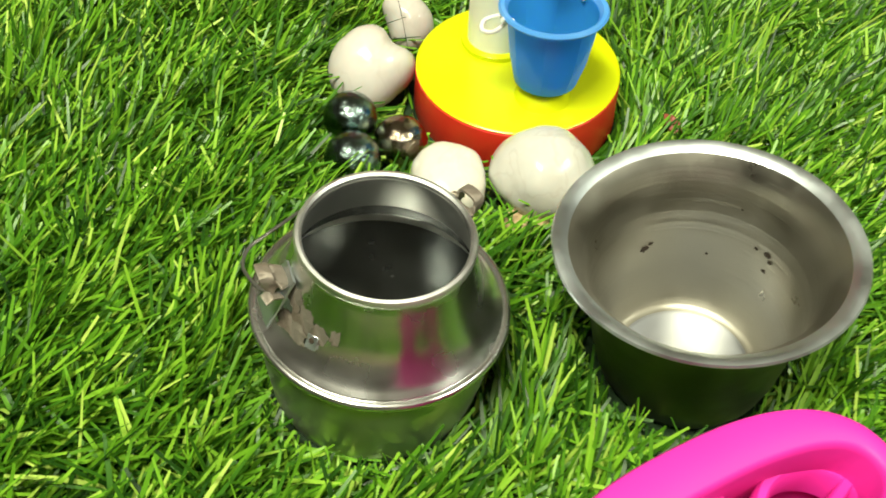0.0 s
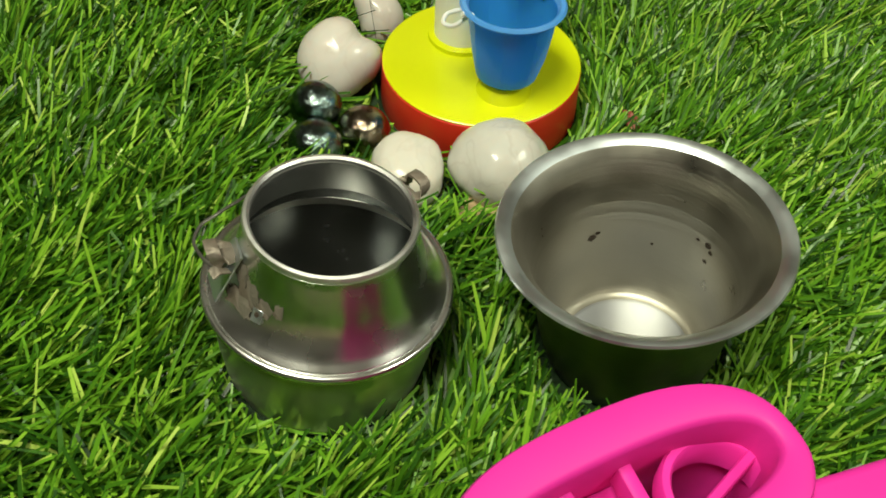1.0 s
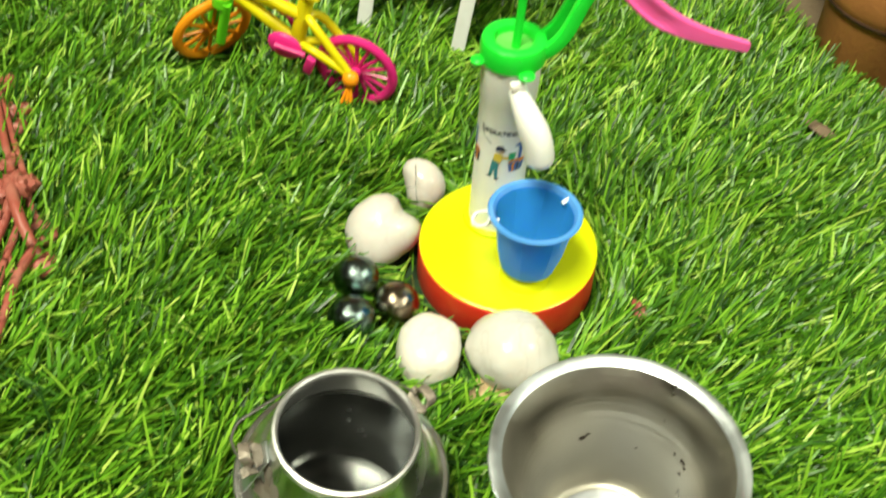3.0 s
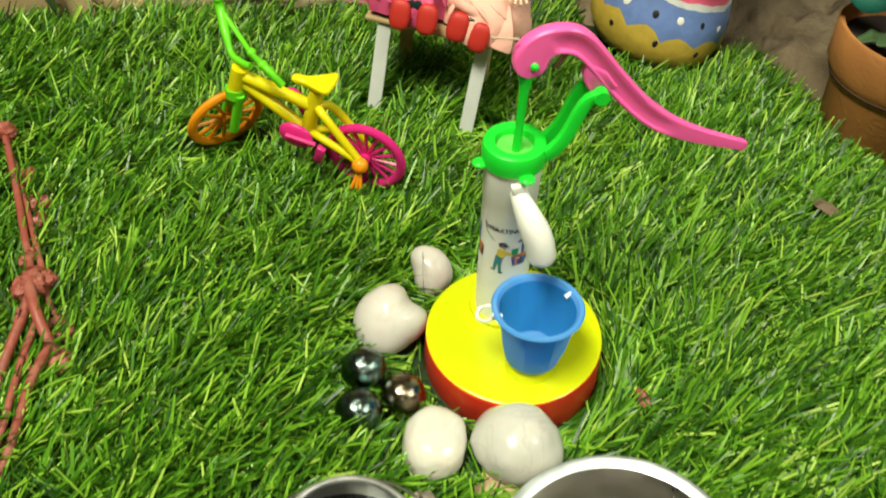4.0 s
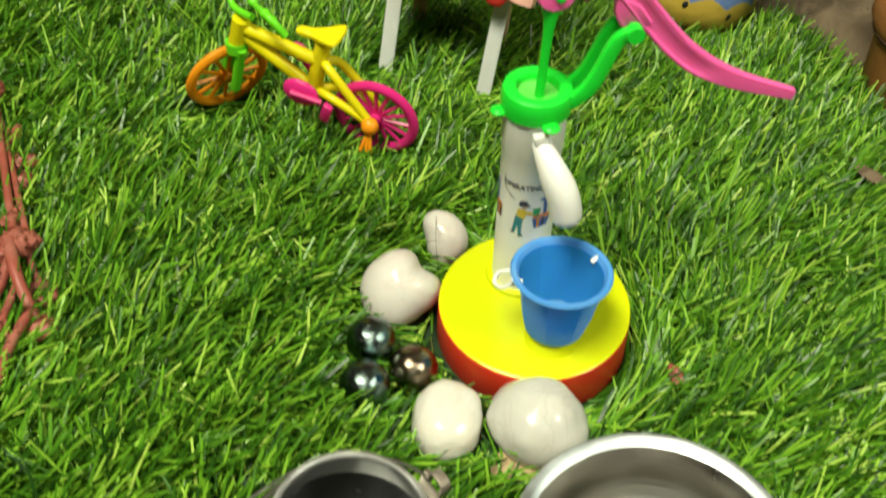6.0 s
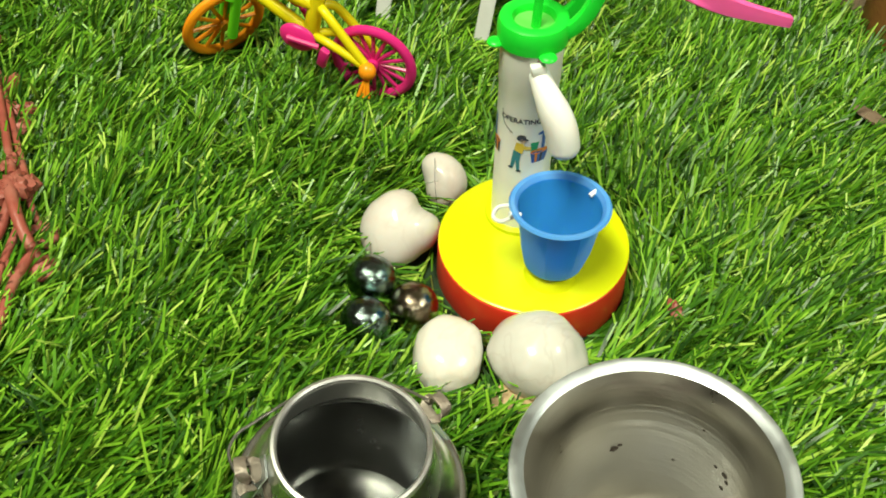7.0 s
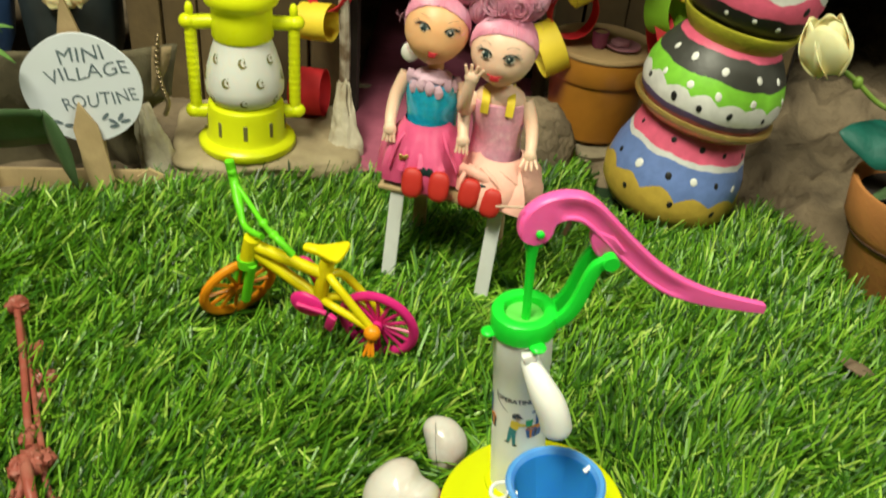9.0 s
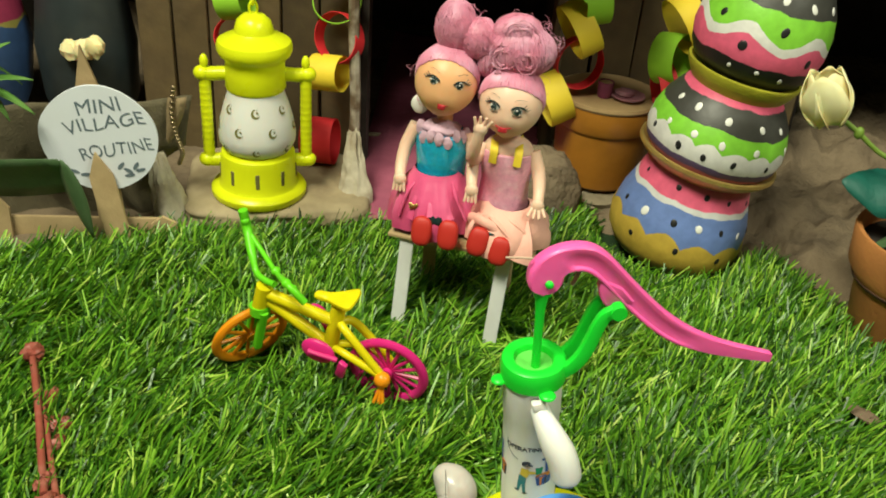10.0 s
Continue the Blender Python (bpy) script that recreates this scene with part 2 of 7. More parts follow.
STEEL_DULL = steel_mat("dull_spun_steel", (0.38, 0.365, 0.315), 0.38, 420, 0.12, 0.36)
# pot rim: the bright line of reflection is put into this base
STEEL_RIM = steel_mat("rim_highlight_steel", (0.93, 0.935, 0.91), 0.36, 140, 0.0)
# bowl bottom: the lamp's reflection is put into a brighter, bluer base
STEEL_FLOOR = steel_mat("bottom_highlight_steel", (0.49, 0.515, 0.575), 0.37, 420, 0.05, 0.10)
# bowl's outside: dull, with the shade on it put into a dark base
STEEL_OUT_SHADE = steel_mat("dull_shade_dark_steel", (0.115, 0.110, 0.098), 0.42, 300, 0.0, 0.10)
# bowl lip: sheen put into a pale bluish base; the lugs share it
STEEL_LIP = steel_mat("sheen_pale_steel", (0.68, 0.74, 0.77), 0.38, 140, 0.0)
WIRE = mat("dull_iron_wire", (0.16, 0.155, 0.14), 0.4, metal=0.8, var=0.2)
STEEL_WORN = mat("worn_solder_steel", (0.27, 0.24, 0.20), 0.5, metal=0.6, var=0.3, scale=160, bump=0.8, bscale=300, alt=(0.16, 0.11, 0.08), alt_scale=90, alt_amount=0.8)
GRIME = mat("brown_grime", (0.035, 0.024, 0.015), 0.7, var=0.3, bump=0.5)
RED = mat("red_plastic", (0.80, 0.042, 0.020), 0.30, var=0.05, scale=40, bump=0.05, sss=0.0)
YELLOW = mat("yellow_plastic_lid", (0.62, 0.68, 0.004), 0.18, var=0.04, scale=30, alt=(0.72, 0.66, 0.01), alt_scale=40, alt_amount=0.3)
WHITE_PL = mat("white_plastic", (0.85, 0.85, 0.82), 0.32, var=0.03, sss=0.15, alt=(0.66, 0.66, 0.62), alt_scale=40, alt_amount=0.3)
GREEN_PL = mat("green_plastic", (0.012, 0.68, 0.035), 0.30, var=0.05)
PINK_PL = mat("hot_pink_plastic", (0.97, 0.125, 0.43), 0.30, var=0.05, scale=40, sss=0.2)
PINK_TOY = mat("magenta_plastic", (0.72, 0.023, 0.345), 0.55, var=0.06, scale=40)
BLUE_PL = lets_light_through(mat("blue_plastic", (0.050, 0.36, 0.92), 0.18, var=0.06, spec=0.5, alt=(0.06, 0.40, 0.95), alt_scale=60, alt_amount=0.4), (0.24, 0.68, 1.0), 0.60)
# bucket's rim and bottom: light in the thin plastic put into a paler blue
BLUE_GLOW = lets_light_through(mat("glow_pale_blue_plastic", (0.14, 0.46, 0.92), 0.26, var=0.10, scale=160, alt=(0.30, 0.60, 0.94), alt_scale=90, alt_amount=0.6), (0.34, 0.74, 1.0), 0.5)
GREEN_THIN = lets_light_through(mat("pale_green_plastic_film", (0.16, 0.72, 0.12), 0.35, var=0.08), (0.3, 0.9, 0.2), 0.3)
STONE_A = veined(mat("polished_white_pebble", (0.63, 0.605, 0.545), 0.17, var=0.10, scale=70, sss=0.15, alt=(0.58, 0.52, 0.42), alt_scale=60, alt_amount=0.6, bump=0.10, bscale=220), (0.44, 0.38, 0.31), 42, 0.14)
STONE_B = veined(mat("polished_pinkish_pebble", (0.585, 0.55, 0.51), 0.17, var=0.10, scale=70, sss=0.15, alt=(0.55, 0.48, 0.43), alt_scale=60, alt_amount=0.6, bump=0.10, bscale=220), (0.42, 0.33, 0.29), 38, 0.14)
STONE_C = veined(mat("grey_veined_pebble", (0.545, 0.535, 0.495), 0.17, var=0.18, scale=60, sss=0.1, alt=(0.42, 0.385, 0.33), alt_scale=48, alt_amount=0.6, bump=0.12, bscale=200), (0.33, 0.28, 0.24), 40, 0.20)
GLASS_DARK = mat("black_iridescent_glass", (0.15, 0.20, 0.19), 0.07, metal=1.0, var=0.8, scale=260, alt=(0.30, 0.46, 0.44), alt_scale=150, alt_amount=0.75, rvar=0.16, bump=0.8, bscale=520, bdist=0.0006)
GLASS_BROWN = mat("smoky_brown_glass", (0.27, 0.22, 0.16), 0.07, metal=1.0, var=0.7, scale=220, alt=(0.50, 0.47, 0.38), alt_scale=130, alt_amount=0.75, rvar=0.16, bump=0.7, bscale=520, bdist=0.0006)
CORK = mat("cut_wood_chip", (0.50, 0.36, 0.20), 0.75, var=0.25, bump=0.5, alt=(0.32, 0.2, 0.1), alt_scale=60)
RUST_PL = mat("red_brown_plastic", (0.275, 0.066, 0.046), 0.42, var=0.25, scale=120, bump=0.4, alt=(0.38, 0.165, 0.12), alt_scale=80, alt_amount=0.7)
BIKE_Y = lets_light_through(mat("bike_yellow_plastic", (0.86, 0.76, 0.008), 0.28, var=0.05), (0.9, 0.8, 0.02), 0.22)
BIKE_G = lets_light_through(mat("bike_green_plastic", (0.17, 0.74, 0.02), 0.28, var=0.05), (0.25, 0.85, 0.04), 0.22)
BIKE_O = lets_light_through(mat("bike_orange_plastic", (0.96, 0.35, 0.012), 0.28, var=0.05), (1.0, 0.42, 0.03), 0.22)
BIKE_P = lets_light_through(mat("bike_pink_plastic", (0.76, 0.025, 0.24), 0.28, var=0.05), (0.9, 0.08, 0.35), 0.22)
LANTERN_Y = lets_light_through(mat("lantern_yellow_plastic", (0.86, 0.93, 0.012), 0.25, var=0.05, alt=(0.70, 0.75, 0.01), alt_scale=60, alt_amount=0.3), (0.90, 0.96, 0.02), 0.25)
FROST = mat("frosted_white_plastic", (0.70, 0.70, 0.66), 0.3, var=0.03, sss=0.2, alt=(0.60, 0.59, 0.54), alt_scale=50, alt_amount=0.4)
SLOT = mat("dark_slot", (0.16, 0.15, 0.04), 0.7, var=0.2)
CARD = mat("white_card", (0.71, 0.745, 0.81), 0.6, var=0.03, alt=(0.63, 0.65, 0.68), alt_scale=30, alt_amount=0.4)
INK = mat("grey_blue_pencil", (0.125, 0.165, 0.195), 0.7, var=0.3, scale=300)
SACK = mat("brown_cloth", (0.105, 0.088, 0.050), 0.9, var=0.35, scale=150, bump=0.6, bscale=700, alt=(0.055, 0.045, 0.026), alt_scale=40)
HEM = mat("tan_cloth_hem", (0.26, 0.19, 0.10), 0.9, var=0.25, scale=200, bump=0.5, bscale=700)
LEAF = mat("dark_green_leaf", (0.060, 0.112, 0.046), 0.40, var=0.3, scale=60, bump=0.3, alt=(0.115, 0.160, 0.085), alt_scale=50)
LEAF_L = mat("light_green_leaf", (0.10, 0.24, 0.045), 0.45, var=0.25, scale=60, alt=(0.2, 0.32, 0.1), alt_scale=60)
TEAL_LEAF = mat("teal_cloth_leaf", (0.008, 0.10, 0.075), 0.5, var=0.3, scale=120, bump=0.3)
PETAL = mat("cream_cloth_petal", (0.86, 0.76, 0.42), 0.6, var=0.08, scale=80, sss=0.35, alt=(0.76, 0.62, 0.24), alt_scale=60, alt_amount=0.5)
STEM = mat("green_stem", (0.16, 0.26, 0.035), 0.5, var=0.2)
TERRA = mat("terracotta", (0.47, 0.19, 0.055), 0.7, var=0.15, scale=70, bump=0.3, alt=(0.28, 0.11, 0.032), alt_scale=30, alt_amount=0.6)
TERRA_D = mat("dark_terracotta_line", (0.07, 0.03, 0.015), 0.7, var=0.2)
BROWN_POT = mat("varnished_brown_clay", (0.40, 0.165, 0.022), 0.28, var=0.25, scale=60, alt=(0.18, 0.068, 0.010), alt_scale=25, alt_amount=0.7, bump=0.15)
LID_TOP = mat("pale_clay_lid", (0.46, 0.31, 0.15), 0.7, var=0.2, scale=60, bump=0.4, alt=(0.31, 0.20, 0.09), alt_scale=30)
PAPER_Y = mat("yellow_paper", (0.78, 0.58, 0.035), 0.6, var=0.04)
PAPER_R = mat("red_paper", (0.62, 0.022, 0.030), 0.6, var=0.05)
PAPER_G = mat("lime_paper", (0.30, 0.62, 0.035), 0.6, var=0.05)
CUP = mat("purple_clay", (0.22, 0.045, 0.11), 0.5, var=0.2)
PLATE = mat("mauve_clay", (0.38, 0.17, 0.21), 0.5, var=0.15)
CARPET = mat("pink_cloth_strip", (0.34, 0.085, 0.14), 0.85, var=0.25, scale=120, bump=0.4, alt=(0.24, 0.05, 0.10), alt_scale=20, alt_amount=0.6)
BEAD = mat("brown_metal_bead", (0.25, 0.19, 0.11), 0.3, metal=0.8, var=0.2)
SKIN = mat("doll_vinyl_warm", (0.76, 0.41, 0.20), 0.42, var=0.03, sss=0.2)
SKIN_B = mat("doll_vinyl_pale", (0.78, 0.52, 0.385), 0.42, var=0.03, sss=0.2)
HAIR = mat("doll_hair_pink", (0.68, 0.24, 0.355), 0.38, var=0.18, scale=260, alt=(0.74, 0.42, 0.57), alt_scale=60, alt_amount=0.7, sss=0.15)
SHOE = mat("doll_shoe_red", (0.46, 0.024, 0.016), 0.5, var=0.06)
TEAL = mat("sequin_teal", (0.012, 0.42, 0.70), 0.2, coat=0.8, metal=0.15, var=0.4, scale=420, bump=0.3, bscale=700, alt=(0.03, 0.56, 0.60), alt_scale=160)
LACE = mat("pale_pink_lace", (0.64, 0.42, 0.53), 0.6, var=0.25, scale=250, bump=0.6)
SATIN = mat("pink_satin", (0.66, 0.085, 0.22), 0.38, var=0.15, scale=60, bump=0.3, bscale=160, alt=(0.74, 0.18, 0.32), alt_scale=60)
PEACH = mat("peach_crepe", (0.78, 0.42, 0.34), 0.65, var=0.12, scale=90, bump=0.5, bscale=220, alt=(0.70, 0.33, 0.27), alt_scale=60)
BODICE = mat("glitter_pink", (0.76, 0.34, 0.47), 0.22, coat=0.8, var=0.3, scale=420, bump=0.35, bscale=700, alt=(0.84, 0.56, 0.64), alt_scale=220)
EYE_T = mat("painted_iris", (0.045, 0.080, 0.080), 0.25, var=0.4, scale=900)
EYE_D = mat("eye_black_and_gap_shade", (0.012, 0.03, 0.032), 0.25, var=0.2)
EYE_W = mat("painted_white", (0.75, 0.72, 0.68), 0.3, var=0.03)
LIP = mat("painted_lip", (0.42, 0.02, 0.030), 0.35, var=0.05)
GOLD = mat("gold_paint", (0.66, 0.47, 0.15), 0.29, metal=0.7, var=0.3, scale=160, bump=0.5, alt=(0.38, 0.24, 0.06), alt_scale=80)
OLIVE = mat("olive_gold_paint", (0.42, 0.40, 0.035), 0.4, metal=0.2, var=0.25, scale=120, bump=0.4, alt=(0.26, 0.22, 0.03), alt_scale=50)
PAINT_W = mat("white_paint_dot", (0.74, 0.74, 0.70), 0.4, var=0.08)
PAINT_K = mat("black_paint_dot", (0.014, 0.014, 0.014), 0.4, var=0.2)
PRINT_B = mat("print_blue", (0.05, 0.12, 0.36), 0.4, var=0.1)
PRINT_O = mat("print_orange", (0.72, 0.24, 0.03), 0.4, var=0.1)
PRINT_Y = mat("print_yellow", (0.68, 0.50, 0.05), 0.4, var=0.1)
PRINT_G = mat("print_green", (0.03, 0.32, 0.12), 0.4, var=0.1)
PRINT_T = mat("print_teal", (0.02, 0.20, 0.26), 0.4, var=0.1)
PRINT_K = mat("print_dark", (0.03, 0.035, 0.06), 0.4, var=0.1)
STRING = mat("pale_thread", (0.50, 0.36, 0.27), 0.7, var=0.1)
DRY = mat("dry_brown_leaf", (0.165, 0.112, 0.072), 0.8, var=0.3, scale=200, bump=0.5)
VASE = mat("dark_slate_glaze", (0.022, 0.030, 0.032), 0.45, var=0.5, scale=60, alt=(0.065, 0.066, 0.055), alt_scale=25)


# ---- mesh tools ----
def ring_faces(bm, a, b, mi, closed=True):
    n = len(a)
    for i in range(n if closed else n - 1):
        j = (i + 1) % n
        if a[i] is a[j] and b[i] is b[j]:
            continue
        vs = []
        for v in (a[i], a[j], b[j], b[i]):
            if v not in vs:
                vs.append(v)
        if len(vs) > 2:
            bm.faces.new(vs).material_index = mi


def lathe(bm, prof, seg=48, mi=0, c=(0, 0, 0), rot=None, wob=None):
    """Turns a profile of (radius, height) round the z axis. wob(angle, r, z) may change the radius."""
    c = Vector(c)
    rings = []
    for r, z in prof:
        if r <= 1e-6:
            p = Vector((0, 0, z))
            v = bm.verts.new(c + (rot @ p if rot else p))
            rings.append([v] * seg)
        else:
            row = []
            for i in range(seg):
                a = 2 * math.pi * i / seg
                rr = wob(a, r, z) if wob else r
                p = Vector((rr * math.cos(a), rr * math.sin(a), z))
                row.append(bm.verts.new(c + (rot @ p if rot else p)))
            rings.append(row)
    for a, b in zip(rings, rings[1:]):
        ring_faces(bm, a, b, mi)
    return bm


def spline(pts, n=6):
    """Catmull-Rom through points of any length."""
    pts = [Vector(p) for p in pts]
    out = []
    for i in range(len(pts) - 1):
        p0, p1, p2, p3 = pts[max(i - 1, 0)], pts[i], pts[i + 1], pts[min(i + 2, len(pts) - 1)]
        for k in range(n):
            t = k / n
            out.append(0.5 * ((2 * p1) + (p2 - p0) * t + (2 * p0 - 5 * p1 + 4 * p2 - p3) * t * t + (3 * p1 - p0 - 3 * p2 + p3) * t ** 3))
    out.append(pts[-1])
    return out


def sweep(bm, pts, rad, seg=10, mi=0, up=(0, 0, 1), closed=False, square=False, cap=True):
    """A tube along pts. rad: one radius, (across, along-up) or one of these for each point."""
    pts = [Vector(p) for p in pts]
    n = len(pts)
    rads = rad if isinstance(rad, list) else [rad] * n
    rows = []
    for i, p in enumerate(pts):
        if closed:
            d = pts[(i + 1) % n] - pts[i - 1]
        else:
            d = pts[min(i + 1, n - 1)] - pts[max(i - 1, 0)]
        d.normalize()
        u = Vector(up)
        if abs(u.dot(d)) > 0.98:
            u = Vector((1, 0, 0)) if abs(d.x) < 0.9 else Vector((0, 1, 0))
        side = d.cross(u).normalized()
        u = side.cross(d).normalized()
        ra, rb = rads[i] if isinstance(rads[i], tuple) else (rads[i], rads[i])
        row = []
        for k in range(seg):
            a = 2 * math.pi * (k + 0.5) / seg
            ca, sa = math.cos(a), math.sin(a)
            if square:
                ca, sa = math.copysign(abs(ca) ** 0.35, ca), math.copysign(abs(sa) ** 0.35, sa)
            row.append(bm.verts.new(p + side * ra * ca + u * rb * sa))
        rows.append(row)
    for a, b in zip(rows, rows[1:]):
        ring_faces(bm, a, b, mi)
    if closed:
        ring_faces(bm, rows[-1], rows[0], mi)
    elif cap:
        for row, p, k in ((rows[0], pts[0], 0), (rows[-1], pts[-1], -1)):
            v = bm.verts.new(p)
            for i in range(seg):
                bm.faces.new((row[i], row[(i + 1) % seg], v)).material_index = mi
    return bm


def ball(bm, c, r, mi=0, rot=None, seg=20, rings=12, fn=None):
    """An ellipsoid; fn(unit vector) may scale it."""
    r = (r, r, r) if isinstance(r, (int, float)) else r
    c = Vector(c)
    rows = []
    for j in range(rings + 1):
        th = math.pi * j / rings
        if j in (0, rings):
            u = Vector((0, 0, math.cos(th)))
            k = fn(u) if fn else 1
            p = Vector((0, 0, u.z * r[2] * k))
            v = bm.verts.new(c + (rot @ p if rot else p))
            rows.append([v] * seg)
            continue
        row = []
        for i in range(seg):
            a = 2 * math.pi * i / seg
            u = Vector((math.sin(th) * math.cos(a), math.sin(th) * math.sin(a), math.cos(th)))
            k = fn(u) if fn else 1
            p = Vector((u.x * r[0], u.y * r[1], u.z * r[2])) * k
            row.append(bm.verts.new(c + (rot @ p if rot else p)))
        rows.append(row)
    for a, b in zip(rows, rows[1:]):
        ring_faces(bm, a, b, mi)
    return bm


def box(bm, c, size, mi=0, rot=None, bevel=0.0, seg=2):
    m = Matrix.Translation(Vector(c)) @ (rot.to_matrix().to_4x4() if isinstance(rot, Euler) else (rot or Matrix.Identity(4))) @ Matrix.Diagonal((*size, 1))
    made = bmesh.ops.create_cube(bm, size=1.0, matrix=m)["verts"]
    faces = {f for v in made for f in v.link_faces}
    for f in faces:
        f.material_index = mi
    if bevel:
        edges = list({e for v in made for e in v.link_edges})
        bmesh.ops.bevel(bm, geom=edges, offset=bevel, segments=seg, affect="EDGES", profile=0.5)
    return bm


def slab(bm, outline, z0, z1, mi=0):
    """A flat piece of an outline of (x, y), from z0 to z1."""
    lo = [bm.verts.new((x, y, z0)) for x, y in outline]
    hi = [bm.verts.new((x, y, z1)) for x, y in outline]
    ring_faces(bm, lo, hi, mi)
    bm.faces.new(hi).material_index = mi
    bm.faces.new(lo[::-1]).material_index = mi
    return bm


def mesh_of(name, bm, mats, smooth=38):
    bmesh.ops.recalc_face_normals(bm, faces=bm.faces)
    me = bpy.data.meshes.new(name)
    bm.to_mesh(me)
    bm.free()
    for m in mats if isinstance(mats, (list, tuple)) else [mats]:
        me.materials.append(m)
    if smooth:
        me.polygons.foreach_set("use_smooth", [True] * len(me.polygons))
        me.set_sharp_from_angle(angle=radians(smooth))
    return me


def part(name, bm, material, parent, label="", m=None, smooth=38):
    ob = new(name, mesh_of(name, bm, material, smooth) if isinstance(bm, bmesh.types.BMesh) else bm)
    ob.parent = parent
    if m is not None:
        ob.matrix_basis = m
    return tagged(ob, label) if label else ob


def thing(name, m, label, category, group="", kind=""):
    ob = new(name)
    ob.empty_display_size = 0.01
    ob.matrix_basis = m
    return tagged(ob, label, category, group, kind)


def solid(name, bm, material, m, label, category, group="", kind="", smooth=38):
    ob = new(name, mesh_of(name, bm, material, smooth))
    ob.matrix_basis = m
    return tagged(ob, label, category, group, kind)


def letters(text, size, depth=0.0, fat=0.0):
    """The mesh of a line of text, centred, in the xy plane, as a bmesh."""
    data = bpy.data.curves.new("letters", "FONT")
    data.body, data.size, data.align_x, data.align_y = text, size, "CENTER", "CENTER"
    data.extrude, data.offset = depth, fat
    ob = new("letters", data)
    deps = bpy.context.evaluated_depsgraph_get()
    me = bpy.data.meshes.new_from_object(ob.evaluated_get(deps))
    bm = bmesh.new()
    bm.from_mesh(me)
    bpy.data.objects.remove(ob)
    bpy.data.curves.remove(data)
    bpy.data.meshes.remove(me)
    return bm


# ---- the room and the ground ----
GZ = -0.006  # top of the grass backing
rng = random.Random(7)


def room_side(name, c, size, material, label, category):
    bm = box(bmesh.new(), (0, 0, 0), size)
    return solid(name, bm, material, pose(*c), label, category, kind="structure", smooth=0)


room_side("floor", (0.1, 0.2, -0.095), (4.4, 4.4, 0.1), CONCRETE, "grey-brown room floor under the display", "floor")
# unseen shell added round the set; its paints steer bounce light and reflections
room_side("wall_north", (0.1, 2.35, 0.9), (4.4, 0.1, 1.9), PAINT_PALE, "unseen off-white room wall, paler to brighten the steel's reflections", "wall")
room_side("wall_south", (0.1, -1.95, 0.9), (4.4, 0.1, 1.9), PAINT_WALL, "unseen dun room wall, kept dark for less bounce light", "wall")
room_side("wall_east", (2.25, 0.2, 0.9), (0.1, 4.2, 1.9), PAINT_WALL, "unseen dun room wall, kept dark for less bounce light", "wall")
room_side("wall_west", (-2.05, 0.2, 0.9), (0.1, 4.2, 1.9), PAINT_WALL, "unseen dun room wall, kept dark for less bounce light", "wall")
room_side("ceiling", (0.1, 0.2, 1.90), (4.4, 4.4, 0.1), PAINT_CEIL, "unseen white room ceiling, paler to brighten the steel's reflections", "ceiling")

# back edge of the grass mat: x, y
EDGE = ((-0.60, 0.40), (-0.40, 0.455), (-0.21, 0.507), (-0.144, 0.556), (-0.03, 0.600), (0.05, 0.640), (0.109, 0.668), (0.141, 0.664),
        (0.20, 0.655), (0.24, 0.640), (0.262, 0.612), (0.285, 0.572), (0.31, 0.530), (0.36, 0.46), (0.45, 0.36), (0.60, 0.26))


def edge_y(x):
    return float(np.interp(x, [e[0] for e in EDGE], [e[1] for e in EDGE]))


def smooth_step(a, b, v):
    t = min(1.0, max(0.0, (v - a) / (b - a)))
    return t * t * (3 - 2 * t)


def mud_height(x, y):
    d = y - edge_y(x)
    h = -0.010
    lump = noise.fractal(Vector((x * 16, y * 16, 3.1)), 0.8, 2.1, 5)
    fine = noise.fractal(Vector((x * 70, y * 70, 1.7)), 0.9, 2.1, 4)
    if d > -0.03:
        k = smooth_step(-0.02, 0.012, d)
        right = smooth_step(0.10, 0.17, x)
        ledge = smooth_step(-0.165, -0.140, x) * (1 - smooth_step(-0.050, -0.030, x))
        rise = 0.010 + ledge * 0.004 * smooth_step(0.0, 0.006, d) + right * (0.05 * max(0.0, d - 0.035))
        rise = min(rise, 0.085)
        seat = smooth_step(0.032, 0.055, math.hypot(x - 0.31, y - 0.58))
        k *= 0.56 + 0.44 * seat
        lump, fine = lump * seat, fine * seat
        h += k * rise + k * (lump * 0.012 * (0.2 + right) + fine * (0.0024 + 0.0045 * right))
    return h


def axis(lo, a, b, hi, fine, coarse):
    out, v = [], lo
    while v < hi - 1e-6:
        out.append(v)
        v += fine if a <= v < b else coarse
    return out + [hi]


gx, gy = axis(-0.95, -0.35, 0.47, 1.15, 0.0055, 0.05), axis(-0.55, 0.40, 0.98, 1.15, 0.0055, 0.05)
bm = bmesh.new()
grid = [[bm.verts.new((x, y, mud_height(x, y))) for x in gx] for y in gy]
for a, b in zip(grid, grid[1:]):
    ring_faces(bm, a, b, 0, closed=False)
for e in (grid[0], grid[-1], [r[0] for r in grid], [r[-1] for r in grid]):
    low = [bm.verts.new((v.co.x, v.co.y, -0.045)) for v in e]
    ring_faces(bm, e, low, 0, closed=False)
solid("ground", bm, MUD, pose(0, 0, 0), "uneven dried brown mud ground of the model village", "ground", kind="structure", smooth=60)

# the grass mat: backing sheet, blades further down
bm = bmesh.new()
outline = [(-0.43, 0.0), (0.47, 0.0), (0.47, edge_y(0.47)), *[(x, y) for x, y in EDGE[::-1] if -0.43 < x < 0.47], (-0.43, edge_y(-0.43))]
